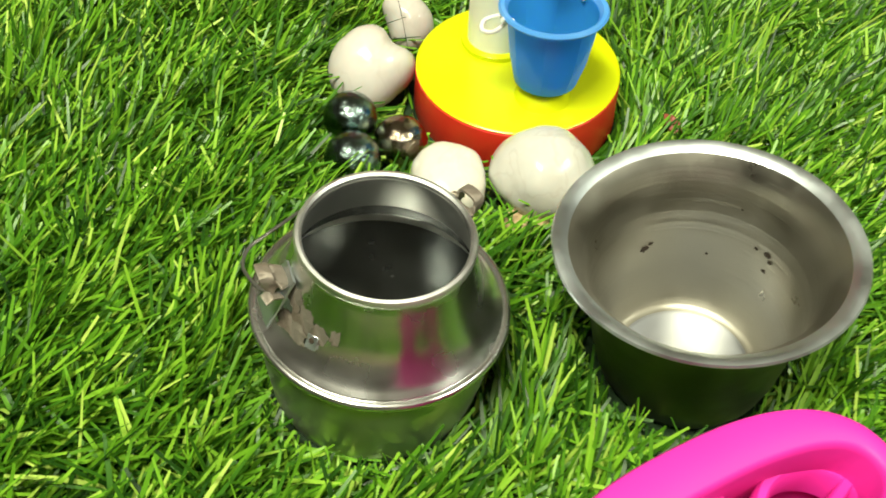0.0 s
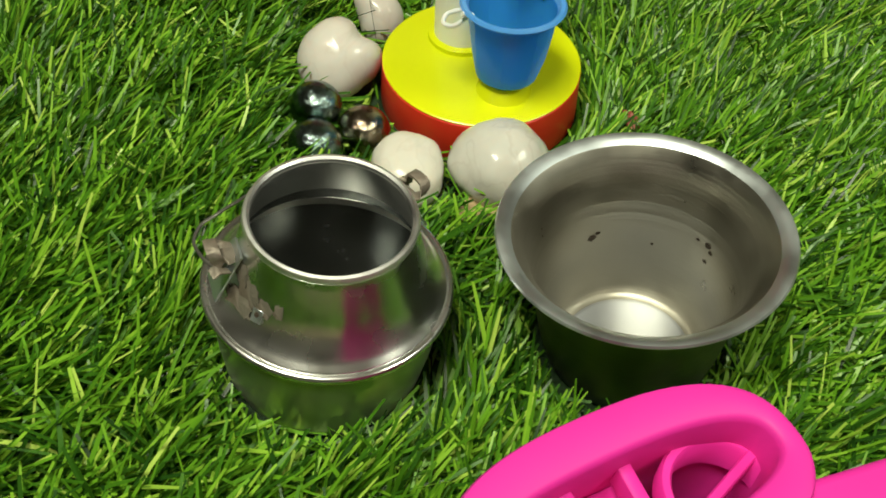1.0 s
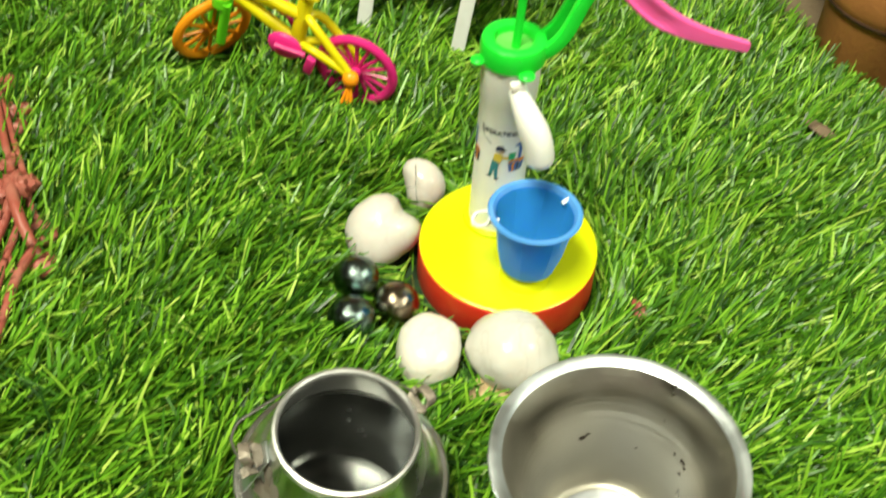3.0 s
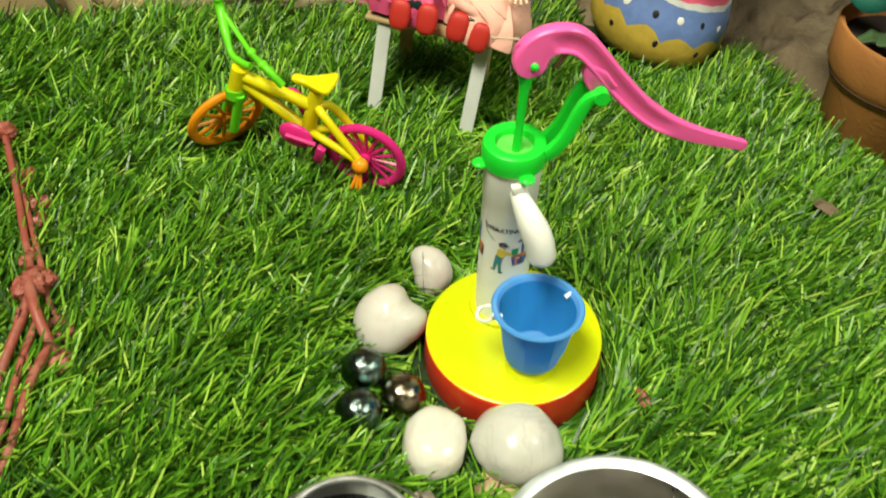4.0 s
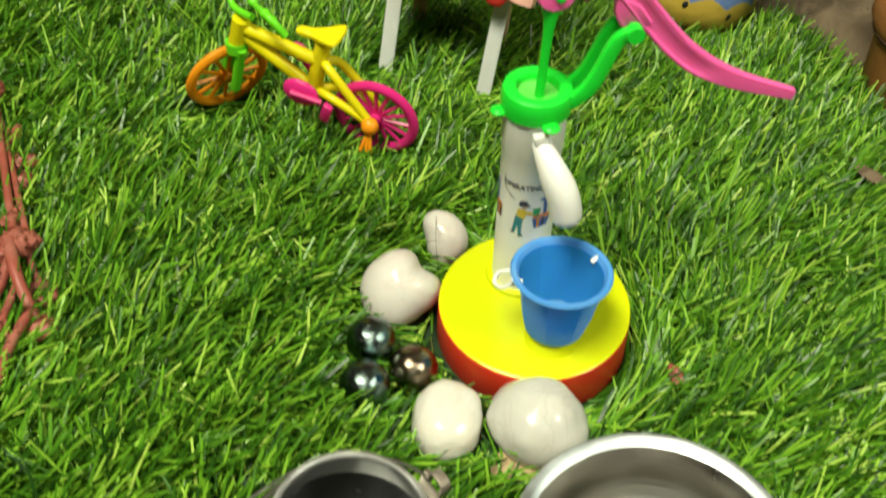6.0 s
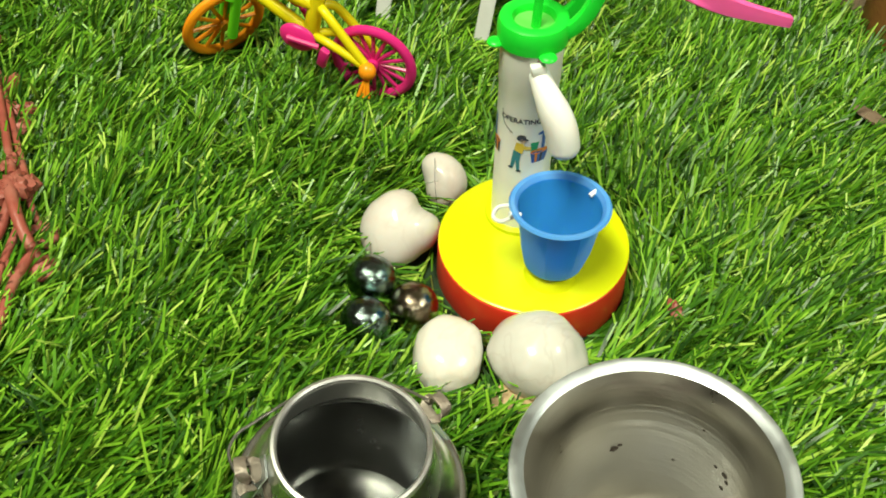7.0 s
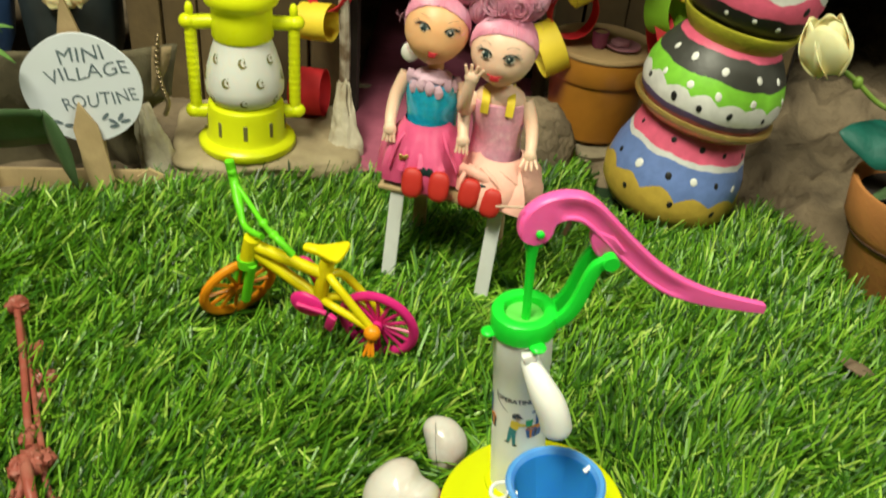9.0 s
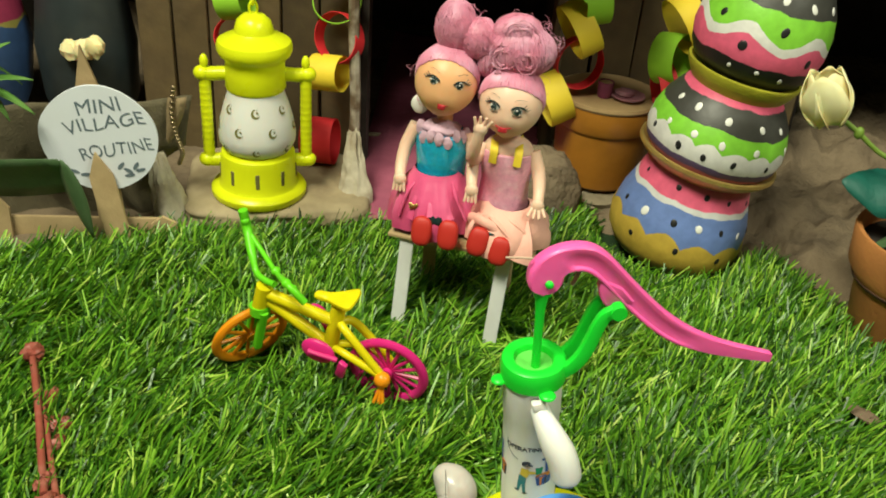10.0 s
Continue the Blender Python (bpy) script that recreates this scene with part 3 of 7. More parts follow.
slab(bm, outline, -0.0095, GZ)
solid("grass_mat", bm, BACKING, pose(0, 0, 0), "dark green woven backing sheet of the artificial turf", "grass mat", kind="structure", smooth=0)

# ---- the hut behind ----
hut = thing("toy_hut", pose(0, 0, 0), "dark brown board hut front with an open doorway behind the grass", "toy house")


def plank_row(x0, x1, y, z0, z1, count, name="plank"):
    w = (x1 - x0) / count
    for i in range(count):
        bm = box(bmesh.new(), (0, 0, 0), (w - 0.0012, 0.006, z1 - z0), bevel=0.0008, seg=1)
        part(name, bm, BARK, hut, m=pose(x0 + w * (i + 0.5), y + rng.uniform(-0.0008, 0.0008), (z0 + z1) / 2, 0, rng.uniform(-0.4, 0.4), 0))


plank_row(-0.212, -0.050, 0.678, -0.004, 0.30, 6)
plank_row(0.072, 0.262, 0.790, -0.002, 0.30, 6)
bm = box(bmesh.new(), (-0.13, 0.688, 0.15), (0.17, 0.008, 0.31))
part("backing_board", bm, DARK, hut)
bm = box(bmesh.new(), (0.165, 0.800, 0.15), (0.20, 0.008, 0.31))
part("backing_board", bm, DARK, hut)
bm = sweep(bmesh.new(), spline([(-0.044, 0.645, -0.008), (-0.043, 0.648, 0.06), (-0.046, 0.650, 0.14), (-0.044, 0.652, 0.30)], 6), 0.0036, 8)
part("door_post", bm, POST, hut, "thin dark door post with flaking pale plaster")
bm = sweep(bmesh.new(), spline([(0.078, 0.775, -0.008), (0.077, 0.776, 0.10), (0.080, 0.775, 0.30)], 6), 0.006, 8)
part("door_post", bm, BARK, hut)
# near-black walls carry the doorway's shade in their colour
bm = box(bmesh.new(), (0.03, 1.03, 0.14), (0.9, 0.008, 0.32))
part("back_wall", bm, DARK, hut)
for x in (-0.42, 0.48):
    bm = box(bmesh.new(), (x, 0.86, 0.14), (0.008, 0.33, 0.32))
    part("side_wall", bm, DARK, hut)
# unseen slabs added overhead to keep lamp light off the hut and doorway
bm = box(bmesh.new(), (0.03, 0.855, 0.302), (0.94, 0.36, 0.006))
part("roof", bm, BARK, hut)
bm = box(bmesh.new(), (0.040, 0.758, 0.196), (0.18, 0.285, 0.005))
part("porch_roof", bm, BARK, hut)
bm = box(bmesh.new(), (0.200, 0.840, 0.212), (0.24, 0.22, 0.005))
part("porch_roof", bm, BARK, hut)

bm = bmesh.new()
cols = []
for i in range(9):
    x = -0.034 + 0.108 * i / 8
    cols.append([bm.verts.new((x - 0.17 * (y - 0.604) * (1 - i / 8), y, 0.0045 + 0.0012 * noise.noise(Vector((x * 60, y * 60, 0))))) for y in np.linspace(0.604, 0.99, 40)])
for a, b in zip(cols, cols[1:]):
    ring_faces(bm, a, b, 0, closed=False)
ob = solid("cloth_strip", bm, CARPET, pose(0, 0, 0), "dusty pink cloth strip laid on the ground into the doorway", "carpet")
ob.modifiers.new("thickness", "SOLIDIFY").thickness = 0.0015


def lump(name, c, r, material, label, category, seed, amount=0.22, freq=2.2, rz=0, seg=36, rings=20, sink=0.0):
    def fn(u):
        return 1 + amount * noise.fractal(u * freq + Vector((seed, seed * 0.7, 1.3)), 0.9, 2.0, 4)
    bm = ball(bmesh.new(), (0, 0, 0), r, seg=seg, rings=rings, fn=fn)
    return solid(name, bm, material, pose(*c, 0, 0, rz), label, category)


def ledge_shape(u):
    k = (abs(u.x) ** 7 + abs(u.y) ** 7 + abs(u.z) ** 7) ** (-1 / 7)
    return k * (1 + 0.035 * noise.fractal(u * 3.0 + Vector((4, 1, 2)), 0.9, 2.0, 4))


bm = ball(bmesh.new(), (0, 0, 0), (0.060, 0.050, 0.0105), seg=96, rings=40, fn=ledge_shape)
solid("mud_ledge", bm, MUD_TAN, pose(-0.0905, 0.6270, 0.0028, 0, 0, 20), "low tan slab of plastered mud under the lantern", "mud ledge", smooth=60)

def stub(c, foot, head, h, lean, material, label, seed, rz=0):
    """A crumbling stump of plastered mud: broad at the foot, ragged at the head."""
    bm = bmesh.new()
    rows = []
    for j in range(22):
        f = j / 21
        r = foot + (head - foot) * f ** 0.7
        row = []
        for i in range(40):
            a = 2 * math.pi * i / 40
            u = Vector((math.cos(a) * 1.6, math.sin(a) * 1.6, f * 2.6 + seed))
            k = r * (1 + 0.34 * noise.fractal(u, 0.8, 2.1, 5))
            top = h * (1 + 0.20 * noise.noise(Vector((math.cos(a) * 2, math.sin(a) * 2, seed)))) if j > 14 else h
            row.append(bm.verts.new((lean[0] * f + k * math.cos(a), lean[1] * f + 0.8 * k * math.sin(a), f * top)))
        rows.append(row)
    for a, b in zip(rows, rows[1:]):
        ring_faces(bm, a, b, 0)
    tip = bm.verts.new((lean[0], lean[1], h * 1.02))
    for i in range(40):
        bm.faces.new((rows[-1][i], rows[-1][(i + 1) % 40], tip))
    return solid("mud_lump", bm, material, pose(*c, 0, 0, rz), label, "mud lump", smooth=50)


stub((-0.0345, 0.6200, -0.006), 0.0165, 0.0045, 0.054, (-0.006, 0.016), CRUST, "whitish crusted mud stub at the foot of the door post", 3.1)
stub((-0.1400, 0.5700, -0.006), 0.0150, 0.0050, 0.050, (-0.006, 0.006), CRUST, "pale crumbly lump of mud beside the ledge", 7.7, 40)
lump("mud_lump", (0.088, 0.668, 0.006), (0.026, 0.022, 0.036), MUD, "grey-brown rounded mud mound beside the doorway", "mud lump", 8.7, 0.2, 1.3)
lump("mud_lump", (0.118, 0.706, 0.000), (0.044, 0.032, 0.010), MUD_PALE, "low mud pad under the brown clay pot", "mud lump", 11.2, 0.2, 2.0)
lump("mud_lump", (-0.126, 0.560, -0.002), (0.006, 0.004, 0.004), EYE_W, "small white crumb of plaster on the ground", "plaster crumb", 2.2, 0.4, 2.4, seg=14, rings=8)


# ---- steel milk pot ----
pot = thing("milk_pot", pose(0.0843, 0.2237, GZ, 0, 0, 0), "small shiny stainless-steel milk pot with wire handle on the grass", "steel pot")
bm = bmesh.new()
outer = [(0.0, 0.0012), (0.022, 0.0), (0.0262, 0.0012), (0.0278, 0.006), (0.0292, 0.016), (0.0303, 0.028), (0.0307, 0.0330),
         (0.0309, 0.0345), (0.0308, 0.0353), (0.0303, 0.0358), (0.0292, 0.0365), (0.0277, 0.0380), (0.0262, 0.0400), (0.0247, 0.0428), (0.0235, 0.0462), (0.0222, 0.0508),
         (0.0211, 0.0540), (0.0205, 0.0562), (0.02055, 0.0574)]
inner = [(0.0198, 0.0580), (0.0193, 0.0572), (0.0196, 0.0555), (0.0204, 0.0530), (0.0216, 0.0492), (0.0230, 0.0446), (0.0246, 0.0407), (0.0263, 0.0382), (0.0288, 0.0361), (0.0308, 0.0345), (0.0309, 0.0335),
         (0.0302, 0.0290), (0.0294, 0.0240), (0.0284, 0.0160), (0.0268, 0.0060), (0.0245, 0.0026), (0.0, 0.0020)]
lathe(bm, outer[:8], 96)
body = part("body", bm, STEEL_BODY, pot)
part("shoulder", lathe(bmesh.new(), outer[7:] + inner[:1], 96), STEEL, body, "bright spun shoulder and neck")
# neck and inner wall dimmed by colour, not by the lamps
part("neck_inside", lathe(bmesh.new(), inner[:6], 96), STEEL_NECK, pot, "inner face of the neck, its dimness put into the grey")
bead = [(0.0313 + 0.0012 * math.cos(a), 0.0346 + 0.0012 * math.sin(a)) for a in np.linspace(-math.pi, math.pi, 17)]
part("bead", lathe(bmesh.new(), bead, 96), STEEL, pot, "bright rolled bead round the shoulder")
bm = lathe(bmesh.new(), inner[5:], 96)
part("inside", bm, STEEL_IN, pot, "inner wall, its dark reflections put into the colour")
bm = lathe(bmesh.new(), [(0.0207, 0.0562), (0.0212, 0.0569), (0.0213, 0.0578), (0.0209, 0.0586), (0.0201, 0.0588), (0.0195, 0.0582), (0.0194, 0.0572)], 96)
part("rim", bm, STEEL_RIM, pot, "rolled shiny rim, its bright line put into the colour")
# two soldered lugs: a plate bent up from the shoulder, with an open folded eye for the wire
for a, z in ((-157, 0.0478), (47, 0.0484)):
    lug = thing("lug", Matrix.Rotation(radians(a), 4, "Z") @ pose(0.0246, 0, z), "folded dull steel lug", "")
    lug.parent = pot
    plate_pts = spline([(-0.0022, 0, 0.0040), (-0.0004, 0, 0.0010), (0.0022, 0, -0.0040), (0.0048, 0, -0.0085)], 4)
    part("plate", sweep(bmesh.new(), plate_pts, [(0.0036 + 0.0012 * k / (len(plate_pts) - 1), 0.0004) for k in range(len(plate_pts))], 12, up=(1, 0, 0.4), square=True), STEEL_LIP, lug, "pale steel plate")
    eye = [(0.0006, -0.0024, 0.0026), (0.0034, -0.0027, 0.0032), (0.0042, -0.0022, 0.0056), (0.0040, 0.0022, 0.0060), (0.0030, 0.0027, 0.0034), (0.0006, 0.0024, 0.0028)]
    part("eye", sweep(bmesh.new(), spline([*eye, eye[0]], 3)[:-1], (0.0005, 0.0016), 8, up=(1, 0, 0), closed=True, square=True), STEEL_WORN, lug)
    part("flap", sweep(bmesh.new(), [(0.0012, 0.0030, 0.0004), (0.0036, 0.0042, 0.0022), (0.0052, 0.0046, 0.0012)], (0.0016, 0.0003), 8, square=True), STEEL_WORN, lug)
# the wire runs out from one lug, round the back and into the other
around = [(-155, 0.0262, 0.0476), (-158, 0.0293, 0.0470), (-166, 0.0316, 0.0468), (-173, 0.0330, 0.0468), (178, 0.0324, 0.0470), (170, 0.0300, 0.0472), (158, 0.0276, 0.0474), (140, 0.0262, 0.0476), (110, 0.0262, 0.0480), (78, 0.0268, 0.0490), (52, 0.0280, 0.0510)]
wire = spline([(r * math.cos(radians(g)), r * math.sin(radians(g)), z) for g, r, z in around], 7)
part("wire_handle", sweep(bmesh.new(), wire, 0.00045, 8), WIRE, pot, "thin bent wire handle laid back")
part("wire_end", sweep(bmesh.new(), [wire[0] + Vector((0.0012, -0.0012, 0.0004)), wire[3] + Vector((0, 0, 0.0002))], 0.0010, 10), STEEL_LIP, pot, "bright cut end of the wire")
# brown smears of solder on the shoulder, and a small punched tag
SHOULDER = ((0.0358, 0.0303), (0.0380, 0.0277), (0.0400, 0.0262), (0.0428, 0.0247), (0.0462, 0.0235), (0.0508, 0.0222))
for ang, z, sy, sz, s in ((-146, 0.0475, 0.0030, 0.0030, 1.0), (-134, 0.0450, 0.0034, 0.0036, 2.0), (-122, 0.0446, 0.0022, 0.0024, 3.0), (-140, 0.0412, 0.0050, 0.0026, 4.0), (-112, 0.0455, 0.0012, 0.0020, 5.0)):
    r, wide = float(np.interp(z, *zip(*SHOULDER))), float(np.interp(z + 0.002, *zip(*SHOULDER)))
    slope = math.degrees(math.atan2(wide - r, 0.002))
    bm = ball(bmesh.new(), (0, 0, 0), (0.00012, sy, sz), seg=26, rings=12, fn=lambda u: 1 + 0.65 * noise.fractal(u * 2.4 + Vector((s, 0, s)), 0.8, 2.0, 3))
    part("solder_smear", bm, STEEL_WORN, pot, "dull brown solder smear", Matrix.Rotation(radians(ang), 4, "Z") @ pose(r, 0, z, 0, slope, 0))
bm = box(bmesh.new(), (0, 0, 0), (0.0004, 0.0030, 0.0034), bevel=0.0001, seg=1)
tag = part("tag", bm, STEEL_LIP, pot, "small bright steel tag", Matrix.Rotation(radians(-124), 4, "Z") @ pose(0.0253, 0, 0.0424, 8, -32, 0))
part("tag_hole", ball(bmesh.new(), (0.0003, 0, 0.0004), (0.0001, 0.0007, 0.0007), seg=12, rings=6), GRIME, tag)

# ---- steel bowl ----
bowl = thing("steel_bowl", pose(0.1724, 0.2384, -0.0055, 0.2, -10.0, 0) @ Matrix.Diagonal((0.957, 0.957, 0.985, 1)), "dull stainless-steel bowl with a flared rim, stained inside", "steel bowl")
bm = bmesh.new()
outer = [(0.0, 0.0008), (0.0205, 0.0), (0.0228, 0.0012), (0.0252, 0.006), (0.0272, 0.014), (0.0286, 0.024), (0.0298, 0.034), (0.0312, 0.042), (0.0332, 0.0478),
         (0.0362, 0.0516), (0.0390, 0.0530), (0.0400, 0.0533), (0.0403, 0.0539)]
inner = [(0.0399, 0.0544), (0.0388, 0.0543), (0.0360, 0.0530), (0.0330, 0.0494), (0.0308, 0.0432), (0.0292, 0.0342), (0.0280, 0.024), (0.0266, 0.014), (0.0246, 0.0066),
         (0.0222, 0.0034), (0.0208, 0.0025), (0.0198, 0.0025), (0.0191, 0.00262), (0.0184, 0.00262), (0.0176, 0.0024), (0.0, 0.0021)]
lathe(bm, inner[2:12], 112)
part("body", bm, STEEL_DULL, bowl)
part("bottom", lathe(bmesh.new(), inner[11:], 96), STEEL_FLOOR, bowl, "flat bottom with a pressed ring, lamp highlight put into its colour")
# outer wall darker than the inner: its shade is in the colour
part("outside", lathe(bmesh.new(), outer[:-3], 112), STEEL_OUT_SHADE, bowl, "dull outer wall, its shade put into the steel colour")
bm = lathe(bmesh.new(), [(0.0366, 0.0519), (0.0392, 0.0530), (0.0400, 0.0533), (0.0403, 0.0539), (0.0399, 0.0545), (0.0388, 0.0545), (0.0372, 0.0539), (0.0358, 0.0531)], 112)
part("lip", bm, STEEL_LIP, bowl, "turned-out lip, its sheen put into a paler colour")
for ang, z, size in ((112, 0.024, 0.0022), (108, 0.0255, 0.0012), (72, 0.0215, 0.0008), (44, 0.030, 0.0010), (36, 0.0302, 0.0018), (33, 0.0285, 0.0012), (35, 0.0245, 0.0012), (58, 0.040, 0.0005)):
    r = float(np.interp(z, (0.0066, 0.014, 0.024, 0.0342, 0.0432), (0.0246, 0.0266, 0.0280, 0.0292, 0.0308))) - 0.0001
    a = math.radians(ang)
    bm = ball(bmesh.new(), (0, 0, 0), (0.00015, size * 0.65, size * 0.55), seg=12, rings=6, fn=lambda u: 1 + 0.5 * noise.noise(u * 3 + Vector((ang, 0, 0))))
    part("stain", bm, GRIME, bowl, "dark brown food stain", Matrix.Rotation(a, 4, "Z") @ pose(r, 0, z))

# ---- magenta plastic toy close to the camera ----
toy = thing("plastic_toy", pose(0.1474, 0.1482, GZ, 0, 0, 32), "magenta moulded plastic toy with an open spoked ring", "plastic toy")
TZ = 0.0770


def oval(rx, ry, z, n=64, p=0.8):
    out = []
    for i in range(n):
        a = 2 * math.pi * i / n
        c, s = math.cos(a), math.sin(a)
        out.append((rx * math.copysign(abs(c) ** p, c), ry * math.copysign(abs(s) ** p, s), z))
    return out


def band(rings, p=0.8, n=64):
    """A closed moulded band: ovals (half length, half width, height) joined one to the next, the last to the first."""
    bm = bmesh.new()
    rows = [[bm.verts.new(v) for v in oval(rx, ry, z, n, p)] for rx, ry, z in rings]
    for a, b in zip(rows, rows[1:] + rows[:1]):
        ring_faces(bm, a, b, 0)
    return bm


bm = band([(0.0335, 0.0165, 0.030), (0.0358, 0.0178, TZ - 0.0045), (0.0361, 0.0181, TZ - 0.0013), (0.0356, 0.0176, TZ - 0.0004), (0.0347, 0.0166, TZ), (0.0324, 0.0098, TZ - 0.0003), (0.0316, 0.0090, TZ - 0.0009), (0.0312, 0.0086, TZ - 0.0022),
           (0.0314, 0.0092, TZ - 0.0110), (0.0312, 0.0130, 0.030)])
part("outer_rim", bm, PINK_TOY, toy)
# a round wheel moulded into one end, a web across the middle
RC = (0.0212, -0.0022)
bm = band([(0.0122, 0.0116, TZ - 0.0150), (0.0124, 0.0118, TZ - 0.0108), (0.0118, 0.0112, TZ - 0.0098), (0.0104, 0.0098, TZ - 0.0098), (0.0098, 0.0092, TZ - 0.0106), (0.0096, 0.0090, TZ - 0.0170)], 1.0, 64)
bmesh.ops.translate(bm, verts=bm.verts[:], vec=(RC[0], RC[1], 0))
part("inner_ring", bm, PINK_TOY, toy)
for a, b, w, d in (((0.0315, 0.0010), (0.0120, -0.0050), 0.0012, 0.0126), ((0.0060, 0.0105), (0.0035, -0.0110), 0.0016, 0.0116), ((-0.0080, 0.0105), (-0.0080, -0.0110), 0.0020, 0.0116), ((-0.0210, 0.0090), (-0.0200, -0.0090), 0.0016, 0.0116)):
    bm = sweep(bmesh.new(), [(a[0], a[1], TZ - d), (0.5 * (a[0] + b[0]), 0.5 * (a[1] + b[1]), TZ - d), (b[0], b[1], TZ - d)], (w, 0.0030), 12, square=True)
    part("spoke", bm, PINK_TOY, toy)
bm = box(bmesh.new(), (-0.01065, 0, TZ - 0.0190), (0.0423, 0.0200, 0.0024), bevel=0.0008, seg=2)
part("floor_web", bm, PINK_TOY, toy)
for x in (-0.020, 0.018):
    for y in (-0.0135, 0.0135):
        bm = sweep(bmesh.new(), [(x * 0.9, y * 0.9, 0.0), (x, y, 0.03), (x, y, 0.055)], (0.0075, 0.0020), 14, up=(0, 1, 0), square=True)
        part("leg", bm, PINK_TOY, toy)
bm = box(bmesh.new(), (0.0545, -0.0250, TZ - 0.0085), (0.052, 0.026, 0.006), rot=Euler((0, 0, radians(-9))), bevel=0.0022, seg=3)
side_plate = part("side_plate", bm, PINK_TOY, toy)
bm = ball(bmesh.new(), (0.0480, -0.0185, TZ - 0.0055), (0.0020, 0.0016, 0.0004), seg=14, rings=6)
part("sticker", bm, PRINT_Y, side_plate, "small yellow sticker")

# ---- hand pump toy ----
PUMP = pose(0.1238, 0.3514, -0.0038, 3.2, -4.9, 0)
pump = thing("toy_hand_pump", PUMP, "toy hand pump with white barrel, pink lever and red-yellow base", "toy pump")
BT = 0.0180
bm = lathe(bmesh.new(), [(0.0, -0.0022), (0.0368, -0.0022), (0.0374, -0.0012), (0.0366, BT - 0.0012), (0.0360, BT - 0.0006), (0.0, BT - 0.0006)], 96)
part("drum", bm, RED, pump, "red plastic drum")
bm = lathe(bmesh.new(), [(0.0, BT - 0.0008), (0.0363, BT - 0.0007), (0.0365, BT - 0.0003), (0.0360, BT + 0.0001), (0.0352, BT + 0.0002), (0.0, BT)], 96)
part("lid", bm, YELLOW, pump, "glossy yellow lid")
AX, AY = -0.0078, 0.0131
TOP = 0.1085


def at_axis(r, ang, z):
    a = math.radians(ang)
    return Vector((AX + r * math.cos(a), AY + r * math.sin(a), z))


bm = lathe(bmesh.new(), [(0.0130, BT), (0.0128, BT + 0.0016), (0.0112, BT + 0.0022), (0.0, BT + 0.0022)], 48, c=(AX, AY, 0))
part("collar", bm, YELLOW, pump)
bm = lathe(bmesh.new(), [(0.0, BT), (0.0106, BT + 0.001), (0.0104, 0.060), (0.0103, 0.0835), (0.0106, 0.0842), (0.0106, TOP - 0.004), (0.0, TOP - 0.004)], 64, c=(AX, AY, 0))
barrel = part("barrel", bm, WHITE_PL, pump, "white plastic barrel with a printed sticker")
bm = lathe(bmesh.new(), [(0.0104, TOP - 0.0090), (0.0116, TOP - 0.0086), (0.0119, TOP - 0.0055), (0.0118, TOP - 0.0022), (0.0112, TOP - 0.0006), (0.0102, TOP),
                         (0.0084, TOP - 0.0001), (0.0072, TOP - 0.0006), (0.0067, TOP - 0.0018), (0.0066, TOP - 0.0034)], 64, c=(AX, AY, 0))
cap = part("cap", bm, GREEN_PL, pump, "glossy green cap")
part("cap_well", lathe(bmesh.new(), [(0.0068, TOP - 0.0030), (0.0034, TOP - 0.0034), (0.0, TOP - 0.0034)], 40, c=(AX, AY, 0)), GREEN_THIN, cap, "pale translucent green well of the cap")
for ang in (205, -60):
    bm = ball(bmesh.new(), at_axis(0.0126, ang, TOP - 0.0082), (0.0030, 0.0030, 0.0012), seg=14, rings=8)
    part("tab", bm, GREEN_PL, cap)
# spout
bm = bmesh.new()
path = spline([at_axis(0.0088, -68, 0.0925), at_axis(0.0135, -65, 0.0900), at_axis(0.0178, -59, 0.0850), at_axis(0.0210, -53, 0.0785), at_axis(0.0226, -50, 0.0720), at_axis(0.0228, -49, 0.0672)], 5)
sweep(bm, path, [(0.0034 + 0.0022 * smooth_step(0.0, 0.60, i / (len(path) - 1))) * (1 - 0.30 * smooth_step(0.88, 1.0, i / (len(path) - 1))) for i in range(len(path))], 20)
part("spout", bm, WHITE_PL, pump, "white curved spout")
bm = box(bmesh.new(), at_axis(0.0110, -72, 0.0955), (0.0045, 0.0052, 0.0042), rot=Euler((0.2, 0, radians(-72))), bevel=0.0010)
part("spout_clip", bm, WHITE_PL, pump)
# sticker print, wrapped round the barrel


def wrapped(bm, ang, z, r=0.01058):
    """Bends a flat shape in xy (metres) round the barrel, its middle at that angle and height."""
    for v in bm.verts:
        a = math.radians(ang) + v.co.x / r
        lift = r + v.co.z
        v.co = (AX + lift * math.cos(a), AY + lift * math.sin(a), z + v.co.y)
    return bm


def flat_disc(rx, ry, n=18, rot=0.0, lobes=0.0):
    bm = bmesh.new()
    c, s = math.cos(rot), math.sin(rot)
    vs = []
    for i in range(n):
        a = 2 * math.pi * i / n
        k = 1 + lobes * math.sin(3 * a)
        x, y = rx * k * math.cos(a), ry * k * math.sin(a)
        vs.append(bm.verts.new((x * c - y * s, x * s + y * c, 0)))
    bm.faces.new(vs)
    return bm


FACE = -101
part("lettering", wrapped(letters("OPERATING", 0.0028, fat=0.00007), FACE + 6, 0.0725), PRINT_K, barrel, "dark printed word", smooth=0)


